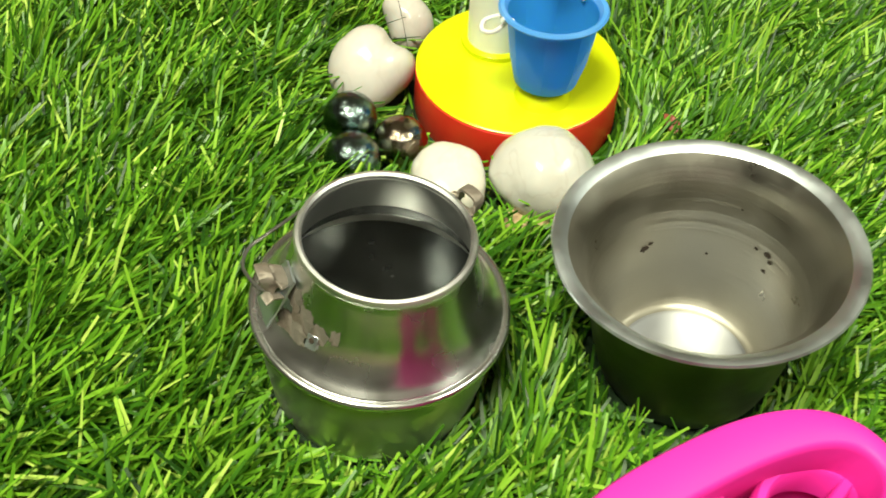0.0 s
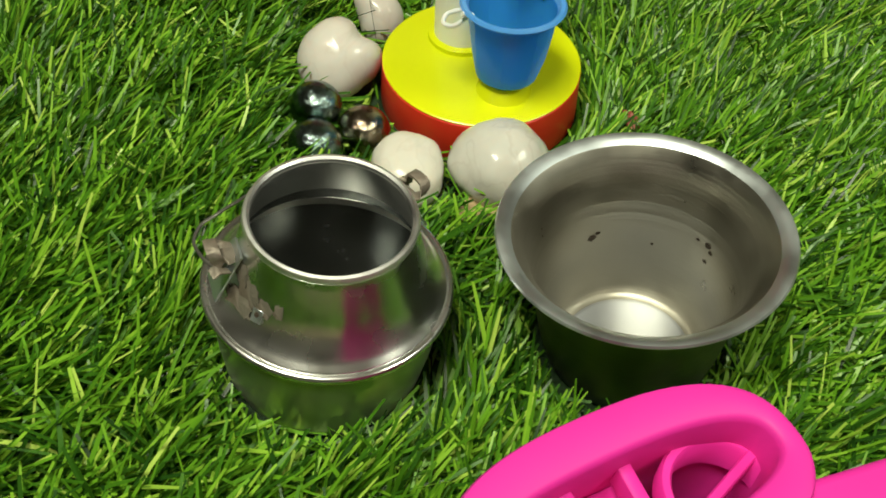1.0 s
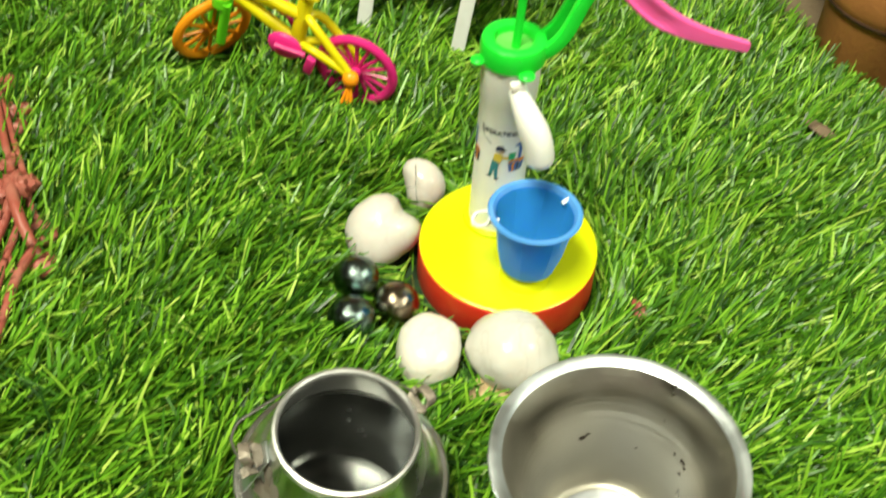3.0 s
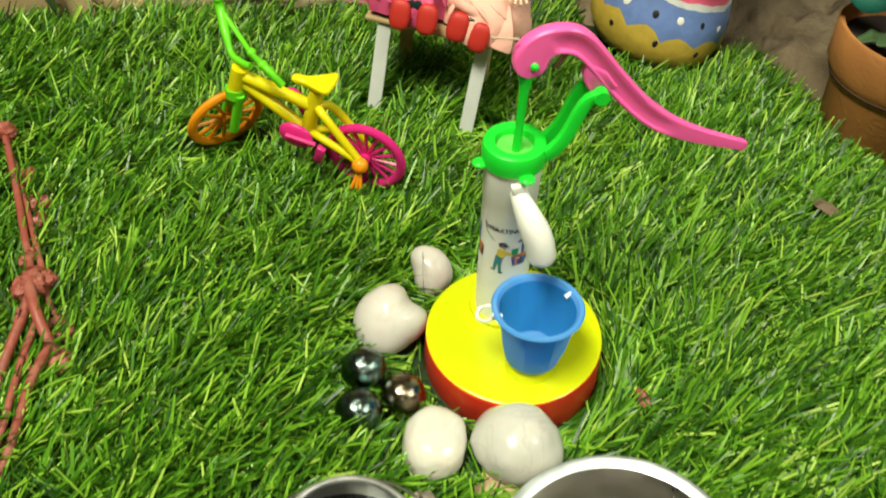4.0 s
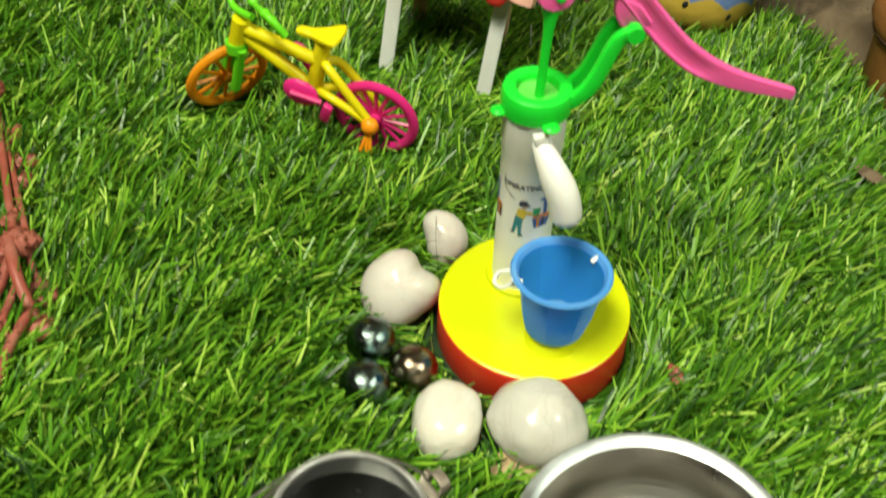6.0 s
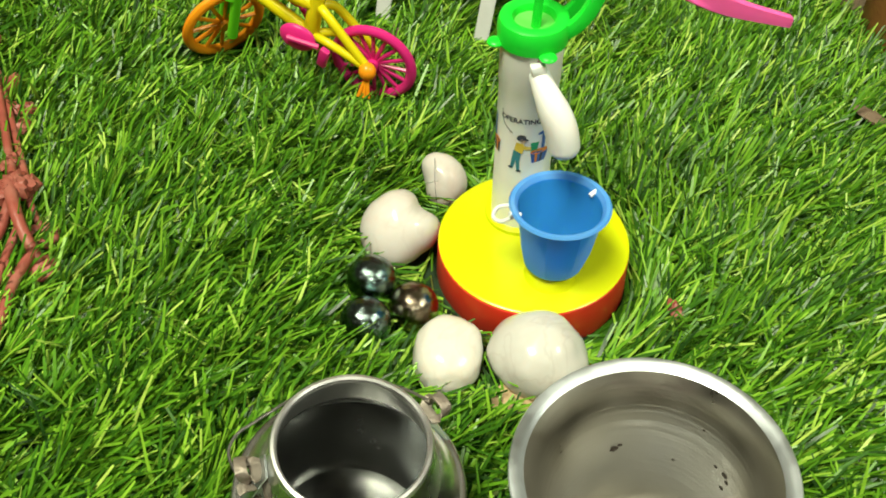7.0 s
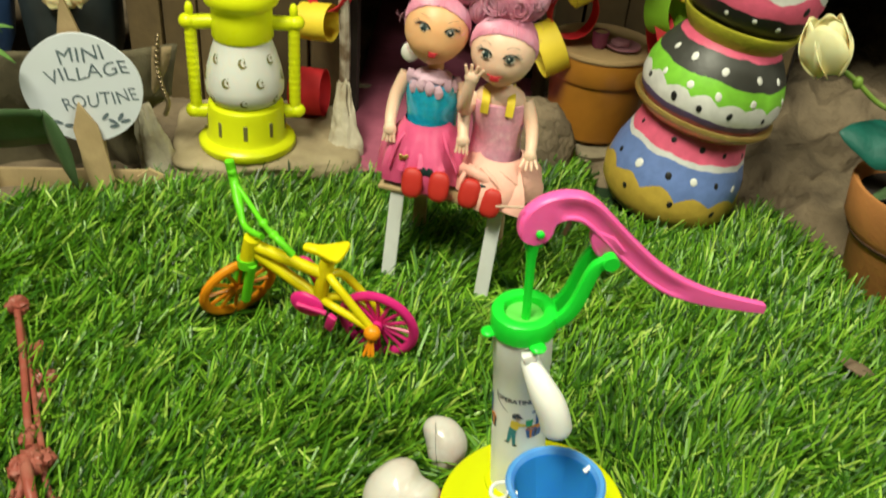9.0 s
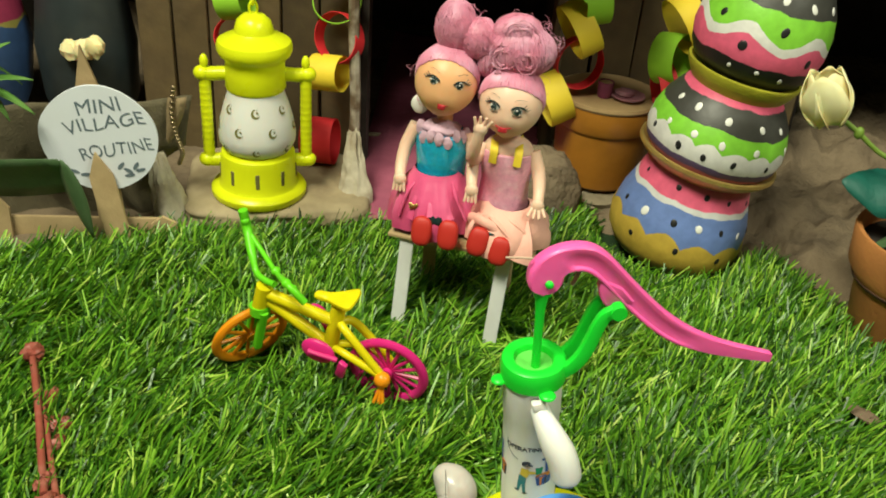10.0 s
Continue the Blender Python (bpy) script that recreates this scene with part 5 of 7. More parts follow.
rows = [[seat.verts.new(SM @ Vector((p.x * k, p.y * k, z + 0.0012 * (p.x / 0.012) ** 2))) for p in map(Vector, outline)] for k, z in ((0.55, -0.0016), (0.94, -0.0012), (1.0, -0.0002), (0.97, 0.0008), (0.85, 0.0012), (0.45, 0.0010))]
for a, b in zip(rows, rows[1:]):
    ring_faces(seat, a, b, 0)
seat.faces.new(rows[0][::-1])
seat.faces.new(rows[-1])
part("saddle", seat, BIKE_Y, bike, "yellow saddle")
part("saddle_post", sweep(bmesh.new(), [SEAT, SEAT + Vector((0.001, 0, 0.010))], 0.0022, 10), BIKE_Y, bike)
# fork and handlebar turned with the front wheel
fs = Vector((-math.sin(radians(48)), math.cos(radians(48)), 0))
for k in (1, -1):
    part("fork_blade", sweep(bmesh.new(), [HEAD_B + fs * 0.0040 * k, WF + fs * 0.0052 * k + Vector((0.0012, 0, -0.004))], 0.0025, 10), BIKE_G, bike)
part("fork_crown", sweep(bmesh.new(), [HEAD_B + Vector((0, 0, 0.002)), HEAD_B + Vector((0, 0, -0.003))], [(0.0052, 0.0052), (0.0050, 0.0050)], 14), BIKE_G, bike)
FAR_TIP, NEAR_TIP = Vector((-0.0452, 0.4620, 0.0805)), Vector((-0.0008, 0.4250, 0.0598))
stem = HEAD_T + Vector((0.0005, -0.0005, 0.0035))
# one bar dips to the stem, the other runs straight from grip to grip
bar = spline([FAR_TIP, Vector((-0.0432, 0.4620, 0.0702)), Vector((-0.0372, 0.4525, 0.0622)), Vector((-0.0328, 0.4470, 0.0560)), stem, Vector((-0.0205, 0.4385, 0.0570))], 7)
part("handlebar", sweep(bmesh.new(), bar, [0.0024 - 0.0008 * smooth_step(0.30, 0.55, k / (len(bar) - 1)) for k in range(len(bar))], 10), BIKE_G, bike, "bright green handlebar")
brace = spline([Vector((-0.0418, 0.4610, 0.0690)), Vector((-0.0304, 0.4520, 0.0632)), Vector((-0.0211, 0.4420, 0.0618)), Vector((-0.0091, 0.4260, 0.0670)), NEAR_TIP], 7)
part("brace", sweep(bmesh.new(), brace, [0.0013 + 0.0005 * smooth_step(0.5, 0.75, k / (len(brace) - 1)) for k in range(len(brace))], 10), BIKE_G, bike)
for p in (FAR_TIP.lerp(Vector((-0.0432, 0.4620, 0.0702)), 0.55), Vector((-0.0430, 0.4615, 0.0690)), Vector((-0.0211, 0.4420, 0.0624)), Vector((-0.0105, 0.4275, 0.0668)), Vector((-0.0070, 0.4258, 0.0654))):
    part("bar_knob", ball(bmesh.new(), p, (0.0024, 0.0024, 0.0022), seg=12, rings=8), BIKE_G, bike)
near, far = Vector((0.0040, 0.4305, 0.0292)), Vector((-0.0036, 0.4520, 0.0355))
tilted = Matrix.Rotation(radians(-6), 3, "Z") @ Matrix.Rotation(radians(10), 3, "Y")
part("crank_disc", ball(bmesh.new(), near, (0.0082, 0.0026, 0.0062), rot=tilted, seg=28, rings=14, fn=lambda u: 1 + 0.10 * max(0, -u.x)), BIKE_P, bike, "pink oval chain guard")
part("crank_rib", sweep(bmesh.new(), [near + Vector((-0.0045, -0.0024, 0.0008)), near + Vector((0.0100, -0.0030, -0.0010))], 0.0013, 8), BIKE_P, bike)
part("pedal", box(bmesh.new(), near + Vector((0.0122, -0.0030, -0.0060)), (0.0046, 0.0028, 0.0115), rot=Euler((0.2, 0.35, radians(-17))), bevel=0.0009), BIKE_P, bike)
part("pedal", ball(bmesh.new(), far, (0.0058, 0.0030, 0.0040), rot=Matrix.Rotation(radians(35), 3, "Y"), seg=18, rings=10), BIKE_P, bike)
part("crank_arm", sweep(bmesh.new(), [CRANK - side * 0.004, far], 0.0014, 8), BIKE_P, bike)

# ---- bench and dolls ----
bench = thing("toy_bench", pose(0, 0, 0), "small craft-stick bench with white painted front legs", "bench")
for (x0, y0), (x1, y1), m in (((0.0245, 0.5090), (0.0265, 0.5130), WHITE_WOOD), ((0.0780, 0.5040), (0.0800, 0.5090), WHITE_WOOD), ((0.0330, 0.5480), (0.0330, 0.5450), WOOD_PALE), ((0.0790, 0.5450), (0.0785, 0.5420), WOOD_PALE)):
    bm = sweep(bmesh.new(), [(x0, y0, GZ), (x0, y0, 0.0), (x1, y1, 0.0500)], (0.0038, 0.0011), 14, up=(0, 1, 0), square=True)
    part("leg", bm, m, bench)
for k, y in enumerate((0.5130, 0.5235, 0.5340, 0.5445)):
    bm = box(bmesh.new(), (0.0560, y, 0.0512), (0.0800, 0.0098, 0.0022), rot=Euler((0, 0, radians(-4))), bevel=0.0007)
    part("seat_stick", bm, WOOD_PALE, bench)



def blocky(u):
    """Swells a ball towards a rounded block."""
    return (abs(u.x) ** 2.8 + abs(u.y) ** 2.8 + abs(u.z) ** 2.8) ** (-1 / 2.8)



def hair_fn(seed, amount=0.14, freq=2.4):
    return lambda u: 1 + amount * noise.fractal(u * freq + Vector((seed, 0, seed)), 0.9, 2.1, 4)


def tuft(bm, c, r, mi, seed, count, length, wide=0.00014):
    """Fine loose strands that stand off a mass of hair."""
    g = random.Random(seed)
    for _ in range(count):
        d = Vector((g.gauss(0, 1), g.gauss(0, 1), g.gauss(0, 1))).normalized()
        p = Vector(c) + Vector((d.x * r[0], d.y * r[1], d.z * r[2])) * 0.94
        t = d.cross(Vector((g.gauss(0, 1), g.gauss(0, 1), g.gauss(0, 1)))).normalized()
        k = length * g.uniform(0.5, 1.2)
        sweep(bm, spline([p, p + d * k * 0.22 + t * k * 0.4, p + d * k * 0.28 + t * k * 0.8, p + d * k * 0.05 + t * k * 1.1], 3), wide, 4, mi)


def combed(bm, H, r, mi, seed, count, crown, line=47, thick=0.0005):
    """Hair combed from a high hairline back and up to the crown."""
    g = random.Random(seed)

    def on(lon, lat):
        return Vector((math.cos(lat) * math.sin(lon), -math.cos(lat) * math.cos(lon), math.sin(lat)))

    top = Vector(crown).normalized()
    for i in range(count):
        lon = radians(-115 + 230 * (i + g.random()) / count)
        lat = radians(line - (line + 7) * (abs(lon) / 1.75) ** 2.2 + g.uniform(-2.0, 2.0))
        a = on(lon, lat)
        k = g.uniform(0.975, 1.01)
        pts = []
        for q in range(9):
            f = q / 8
            p = a.lerp(top, f).normalized() * (1.0 + 0.085 * math.sin(math.pi * min(1, 0.02 + 0.75 * f)) ** 0.8) * k
            pts.append(Vector(H) + Vector((p.x * r[0], p.y * r[1], p.z * r[2])))
        sweep(bm, pts, [thick * (0.45 + 0.9 * math.sin(math.pi * (0.1 + 0.7 * q / 8))) for q in range(9)], 5, mi)


def bun(bm, c, r, mi, seed, count, lean=(0.0, 0.0)):
    """A soft bundle of hair: a ridged core under strands that run together from its foot over its crown."""
    ball(bm, c, tuple(v * 0.985 for v in r), mi, seg=48, rings=24, fn=lambda u: hair_fn(seed, 0.10, 1.3)(u) + 0.018 * math.sin(17 * math.atan2(u.y, u.x) + 5 * u.z + seed))
    g = random.Random(seed)
    for _ in range(count):
        a0 = g.uniform(0, 2 * math.pi)
        k, sway, roll = g.uniform(0.985, 1.025), 0.5 * math.sin(2 * a0 + seed) + g.gauss(0, 0.16), g.uniform(0, 6.28)
        t0, t1, thick = g.uniform(-1.4, -0.9), g.uniform(0.7, 1.9), g.uniform(0.00016, 0.00030)
        pts = []
        for i in range(10):
            f = i / 9
            th, a = t0 + (t1 - t0) * f, a0 + sway * f
            w = k + 0.018 * math.sin(4 * f + roll)
            h = 0.5 + 0.5 * math.sin(th)
            pts.append(Vector(c) + Vector((r[0] * math.cos(th) * math.cos(a) + lean[0] * h, r[1] * math.cos(th) * math.sin(a) + lean[1] * h, r[2] * math.sin(th))) * w + Vector((0, 0, 0)))
        sweep(bm, pts, [thick * (0.4 + 0.9 * math.sin(math.pi * (0.1 + 0.8 * i / 9))) for i in range(10)], 4, mi)


def curls(bm, c, r, mi, seed, count):
    """Loops of hair that stand off the front of a bundle."""
    g = random.Random(seed)
    for _ in range(count):
        q, turn, flat = r * g.uniform(0.45, 1.1), g.uniform(0, 6.28), g.uniform(-0.4, 0.4)
        p0 = Vector(c) + Vector((g.gauss(0, 0.0007), g.gauss(0, 0.0005), g.gauss(0, 0.0007)))
        pts = [p0 + Vector((q * math.cos(turn + a), flat * q * math.sin(a + 1), q * math.sin(turn + a))) for a in np.linspace(0, g.uniform(3.0, 5.4), 12)]
        sweep(bm, pts, [0.00024 * (0.4 + 0.8 * math.sin(math.pi * i / 11)) for i in range(12)], 5, mi)


def doll_left():
    bm = bmesh.new()
    SK, HR, TE, LA, SA, SH, EY, WH, LI, GO, AR, IR = range(12)
    # body
    ball(bm, (0.0385, 0.5300, 0.0960), (0.0138, 0.0088, 0.0160), TE)
    lathe(bm, [(0.0132, -0.016), (0.0134, -0.006), (0.0146, 0.004), (0.0140, 0.0115), (0.0110, 0.0140)], 28, TE, c=(0.0385, 0.5295, 0.0960), wob=lambda a, r, z: r * (1 - 0.22 * abs(math.sin(a))))
    ball(bm, (0.0385, 0.5260, 0.1110), (0.0100, 0.0076, 0.0040), LA, fn=hair_fn(2, 0.2, 4))
    for i in range(9):
        a = math.pi + math.pi * i / 8
        ball(bm, (0.0385 + 0.0118 * math.cos(a), 0.5285 + 0.0105 * math.sin(a), 0.1092 - 0.0020 * abs(math.sin(a)) + 0.0016 * math.sin(i * 2.3)), (0.0026, 0.0008, 0.0036), LA, seg=10, rings=6, fn=hair_fn(i, 0.25, 3))
    sweep(bm, [(0.0385, 0.5305, 0.1100), (0.0388, 0.5300, 0.1220)], 0.0042, 12, SK)
    # arms
    for pts in ([(0.0245, 0.5300, 0.1090), (0.0200, 0.5270, 0.0985), (0.0188, 0.5215, 0.0890), (0.0200, 0.5150, 0.0835)], [(0.0525, 0.5300, 0.1085), (0.0560, 0.5255, 0.0985), (0.0570, 0.5200, 0.0900), (0.0585, 0.5130, 0.0845)]):
        path = spline(pts, 5)
        sweep(bm, path, [0.0041 - 0.0014 * i / (len(path) - 1) for i in range(len(path))], 12, AR)
        h = Vector(pts[-1])
        ball(bm, h, (0.0036, 0.0028, 0.0040), AR, seg=14, rings=8)
        for k in range(4):
            sweep(bm, [h + Vector((-0.0020 + 0.0014 * k, -0.001, -0.001)), h + Vector((-0.0030 + 0.0020 * k, -0.0022, -0.0058))], [0.0011, 0.0007], 7, AR)
    # skirt: gathered, draped over the edge of the bench
    def skirt(a, r, z):
        return r * (1 + (0.13 * math.sin(4 * a + 0.8) + 0.09 * math.sin(9 * a + 2.0 + 50 * z) + 0.05 * math.sin(17 * a - 90 * z)) * min(1, max(0, (0.085 - z) / 0.018)))
    lathe(bm, [(0.0118, 0.0885), (0.0138, 0.0850), (0.0182, 0.0785), (0.0212, 0.0715), (0.0222, 0.0640), (0.0222, 0.0555), (0.0212, 0.0550), (0.0205, 0.0640)], 60, SA, c=(0.0375, 0.5260, 0.0), wob=skirt)
    # creases from the waist to the hem, and a black ball for the shade where the hem lifts between the shoes
    for x0, x1, y1, z1 in ((0.0300, 0.0215, 0.5125, 0.0640), (0.0345, 0.0285, 0.5060, 0.0660), (0.0395, 0.0400, 0.5035, 0.0700), (0.0440, 0.0500, 0.5060, 0.0690), (0.0475, 0.0570, 0.5140, 0.0660)):
        path = spline([(x0, 0.5170, 0.0850), ((x0 + x1) / 2 - 0.001, 0.5095 + (y1 - 0.505) * 0.5, 0.0775), (x1, y1, z1)], 6)
        sweep(bm, path, [(0.0008 + 0.0016 * k / (len(path) - 1), 0.0009) for k in range(len(path))], 8, SA)
    ball(bm, (0.0422, 0.5035, 0.0682), (0.0040, 0.0010, 0.0030), EY, seg=14, rings=8, fn=hair_fn(5, 0.3, 2))
    for k in range(6):
        ball(bm, (0.0285 + 0.0016 * (k % 3), 0.5065 - 0.0012 * (k // 3), 0.0725 + 0.0018 * (k // 3) + 0.0006 * (k % 2)), (0.0011, 0.0006, 0.0010), GO, seg=8, rings=5)
    # legs and shoes
    for x in (0.0345, 0.0485):
        sweep(bm, [(x, 0.5200, 0.0610), (x, 0.5060, 0.0600)], 0.0036, 10, SK)
        ball(bm, (x + 0.0015, 0.5015, 0.0625), (0.0054, 0.0032, 0.0080), SH, rot=Matrix.Rotation(radians(-14), 3, "X"), seg=28, rings=18, fn=blocky)
    # head
    H = Vector((0.0385, 0.5262, 0.1355))
    tilt = Matrix.Rotation(radians(6), 3, "Y")
    ball(bm, H, (0.0158, 0.0148, 0.0170), SK, rot=tilt, seg=40, rings=26, fn=lambda u: 1 - 0.15 * max(0, -u.z - 0.20) * abs(u.x) + 0.07 * max(0, -u.z) * max(0, -u.y) + 0.045 * math.exp(-((abs(u.x) - 0.42) ** 2 + (u.z + 0.38) ** 2) / 0.05) * max(0, -u.y) + 0.05 * math.exp(-(u.x ** 2 + (u.z + 0.20) ** 2) / 0.012) * max(0, -u.y))
    ball(bm, H + Vector((0.0, 0.0062, 0.0030)), (0.0160, 0.0132, 0.0154), HR, rot=tilt, seg=36, rings=22, fn=hair_fn(1.0, 0.04, 6))
    combed(bm, H, (0.0160, 0.0150, 0.0172), HR, 21, 210, (0.15, 0.30, 1.0), 58)
    bun(bm, H + Vector((0.0015, 0.0050, 0.0275)), (0.0098, 0.0095, 0.0135), HR, 31, 520)
    bun(bm, H + Vector((0.0135, 0.0050, 0.0230)), (0.0105, 0.0088, 0.0100), HR, 32, 420)
    bun(bm, H + Vector((0.0200, 0.0040, 0.0130)), (0.0058, 0.0060, 0.0085), HR, 35, 90)
    sweep(bm, [H + Vector((0.0150 * math.cos(a) * 0.55 + 0.004, 0.0050 + 0.0070 * math.sin(a), 0.0168)) for a in np.linspace(0, 2 * math.pi, 25)[:-1]], 0.0009, 6, HR, closed=True)
    tuft(bm, H + Vector((0.0080, 0.0040, 0.0250)), (0.0150, 0.0110, 0.0125), HR, 3, 60, 0.008, 0.00010)
    tuft(bm, H + Vector((-0.002, 0.0042, 0.0020)), (0.0172, 0.0150, 0.0168), HR, 4, 16, 0.010, 0.00010)
    face(bm, H, 0.0063, 0.0044, EY, WH, LI, IR, 0.0151, 0.0018, 0.0014, 8)
    ball(bm, H + Vector((-0.0135, 0.0035, -0.0150)), (0.0046, 0.0016, 0.0052), WH, seg=14, rings=8)
    return solid("doll", bm, [SKIN, HAIR, TEAL, LACE, SATIN, SHOE, EYE_D, EYE_W, LIP, GOLD, SKIN_B, EYE_T], pose(0, 0, 0), "seated doll with pink hair, teal sequin top and pink skirt", "doll", "dolls on the bench")


def face(bm, H, dx, up, EY, WH, LI, IR, r, turn=0.0, drop=0.0, roll=0.0, smile=1.0):
    """Painted eyes and mouth, plain shapes on the front of the head."""
    first, middle = len(bm.verts), Vector(H)
    for k in (-1, 1):
        x = dx * k + turn
        y = -math.sqrt(max(0.0, r * r - x * x - (up + 0.0012) ** 2)) * 0.985
        yaw = Matrix.Rotation(math.atan2(x, -y), 3, "Z")
        c = H + Vector((x, y, up))
        ball(bm, c, (0.0027, 0.0009, 0.0020), WH, rot=yaw, seg=16, rings=8)
        ball(bm, c + yaw @ Vector((0, -0.0006, -0.0001)), (0.0018, 0.0006, 0.0019), IR, rot=yaw, seg=16, rings=8)
        ball(bm, c + yaw @ Vector((0, -0.0010, -0.0001)), (0.0011, 0.0004, 0.0012), EY, rot=yaw, seg=12, rings=8)
        ball(bm, c + yaw @ Vector((-0.0008, -0.0014, 0.0009)), (0.0005, 0.0003, 0.0005), WH, seg=8, rings=6)
        ball(bm, c + yaw @ Vector((0.0008, -0.0014, -0.0010)), (0.0003, 0.0002, 0.0003), WH, seg=8, rings=6)
        # upper lid, lashes at the outer corner, brow
        sweep(bm, spline([c + yaw @ Vector((-0.0034 * k, -0.0004, 0.0006)), c + yaw @ Vector((-0.0018 * k, -0.0011, 0.0024)), c + yaw @ Vector((0.0012 * k, -0.0011, 0.0026)), c + yaw @ Vector((0.0042 * k, -0.0001, 0.0010))], 4), [0.0003] + [0.0005] * 10 + [0.0003] * 2, 6, EY)
        for q in range(3):
            sweep(bm, [c + yaw @ Vector(((0.0024 + 0.0008 * q) * k, -0.0009, 0.0022 - 0.0007 * q)), c + yaw @ Vector(((0.0040 + 0.0010 * q) * k, -0.0006, 0.0038 - 0.0011 * q))], [0.00028, 0.00012], 5, EY)
        sweep(bm, spline([c + yaw @ Vector((-0.0024 * k, -0.0003, 0.0052)), c + yaw @ Vector((0.0006 * k, 0.0, 0.0062)), c + yaw @ Vector((0.0040 * k, 0.0012, 0.0052))], 4), 0.00009, 5, EY)
        # lower lid
        sweep(bm, spline([c + yaw @ Vector((-0.0026, -0.0004, -0.0019)), c + yaw @ Vector((0, -0.0007, -0.0027)), c + yaw @ Vector((0.0026, -0.0004, -0.0019))], 4), 0.00016, 5, EY)
    y = -r * 0.955
    H = H + Vector((turn, 0, drop))
    sweep(bm, spline([H + Vector((-0.0030 * smile, y + 0.0010, -0.0076)), H + Vector((-0.0010, y + 0.0001, -0.0082)), H + Vector((0.0002, y, -0.0085)), H + Vector((0.0014, y + 0.0001, -0.0082)), H + Vector((0.0034 * smile, y + 0.0010, -0.0075))], 3), [0.0003] * 3 + [0.0007] * 7 + [0.0003] * 3, 6, LI)
    ball(bm, H + Vector((0.0002, y + 0.0003, -0.0095)), (0.0020 * smile, 0.0009, 0.0010 * smile), LI, seg=16, rings=8)
    # the head leans
    bm.verts.ensure_lookup_table()
    lean = Matrix.Rotation(radians(roll), 3, "Y")
    for v in bm.verts[first:]:
        v.co = middle + lean @ (v.co - middle)


def doll_right():
    bm = bmesh.new()
    SK, HR, BO, YE, PE, SH, EY, WH, LI, IR = range(10)
    lathe(bm, [(0.0140, 0.0700), (0.0132, 0.0780), (0.0128, 0.0860), (0.0142, 0.0960), (0.0136, 0.1030), (0.0, 0.1040)], 30, BO, c=(0.0735, 0.5290, 0), wob=lambda a, r, z: r * (1 - 0.25 * abs(math.sin(a))))
    ball(bm, (0.0735, 0.5295, 0.1035), (0.0130, 0.0088, 0.0080), SK)
    sweep(bm, [(0.0725, 0.5300, 0.1040), (0.0715, 0.5290, 0.1150)], 0.0042, 12, SK)
    for x in (0.0668, 0.0795):
        sweep(bm, spline([(x, 0.5185, 0.0990), (x + 0.0003, 0.5200, 0.1060), (x - 0.0004, 0.5260, 0.1085), (x, 0.5330, 0.1090)], 5), (0.0022, 0.0005), 8, YE, up=(0, -1, 0.2))
    for pts in ([(0.0610, 0.5300, 0.1030), (0.0575, 0.5240, 0.0985), (0.0570, 0.5140, 0.1030), (0.0590, 0.5090, 0.1120), (0.0606, 0.5070, 0.1215)],
                [(0.0860, 0.5300, 0.1035), (0.0905, 0.5270, 0.0940), (0.0925, 0.5215, 0.0860), (0.0930, 0.5150, 0.0805)]):
        path = spline(pts, 5)
        sweep(bm, path, [0.0041 - 0.0014 * i / (len(path) - 1) for i in range(len(path))], 12, SK)
        h = Vector(pts[-1])
        d = (h - Vector(pts[-2])).normalized()
        ball(bm, h, (0.0036, 0.0026, 0.0040), SK, seg=12, rings=8)
        across = Vector((1, 0, 0)) - d * d.x
        for k in range(4):
            sweep(bm, [h + across * (-0.0024 + 0.0016 * k) + d * 0.001, h + across * (-0.0044 + 0.0030 * k) + d * (0.0074 - 0.0006 * (k - 1.5) ** 2)], [0.0011, 0.0007], 7, SK)

    def skirt(a, r, z):
        return r * (1 + (0.11 * math.sin(3 * a + 0.4) + 0.08 * math.sin(7 * a + 50 * z) + 0.03 * math.sin(16 * a - 40 * z)) * min(1, max(0, (0.078 - z) / 0.016)))
    lathe(bm, [(0.0110, 0.0760), (0.0150, 0.0740), (0.0198, 0.0690), (0.0225, 0.0630), (0.0228, 0.0580), (0.0224, 0.0540), (0.0214, 0.0535), (0.0205, 0.0600)], 60, PE, c=(0.0775, 0.5240, 0.0), wob=skirt)
    # knot of cloth at the waist and a fold of the skirt over the edge
    ball(bm, (0.0665, 0.5110, 0.0690), (0.0052, 0.0044, 0.0042), PE, seg=16, rings=10, fn=hair_fn(7, 0.4, 2.5))
    sweep(bm, spline([(0.0600, 0.5130, 0.0690), (0.0665, 0.5060, 0.0715), (0.0740, 0.5055, 0.0680), (0.0800, 0.5060, 0.0600)], 5), (0.0024, 0.0030), 10, PE)
    sweep(bm, spline([(0.0850, 0.5140, 0.0690), (0.0880, 0.5060, 0.0630), (0.0890, 0.5030, 0.0570), (0.0885, 0.5020, 0.0535)], 5), [(0.006, 0.0022)] * 16, 10, PE, up=(0, -1, 0))
    for pts in ([(0.0700, 0.5090, 0.0735), (0.0765, 0.5050, 0.0705), (0.0835, 0.5040, 0.0640)], [(0.0760, 0.5120, 0.0745), (0.0840, 0.5080, 0.0715), (0.0925, 0.5100, 0.0640)], [(0.0640, 0.5100, 0.0725), (0.0610, 0.5060, 0.0680), (0.0595, 0.5050, 0.0620)]):
        path = spline(pts, 6)
        sweep(bm, path, [(0.0010 + 0.0012 * k / (len(path) - 1), 0.0010) for k in range(len(path))], 8, PE)
    # black ball in place of the shade under the lifted hem
    ball(bm, (0.0715, 0.5028, 0.0655), (0.0036, 0.0010, 0.0022), EY, seg=14, rings=8, fn=hair_fn(6, 0.3, 2))
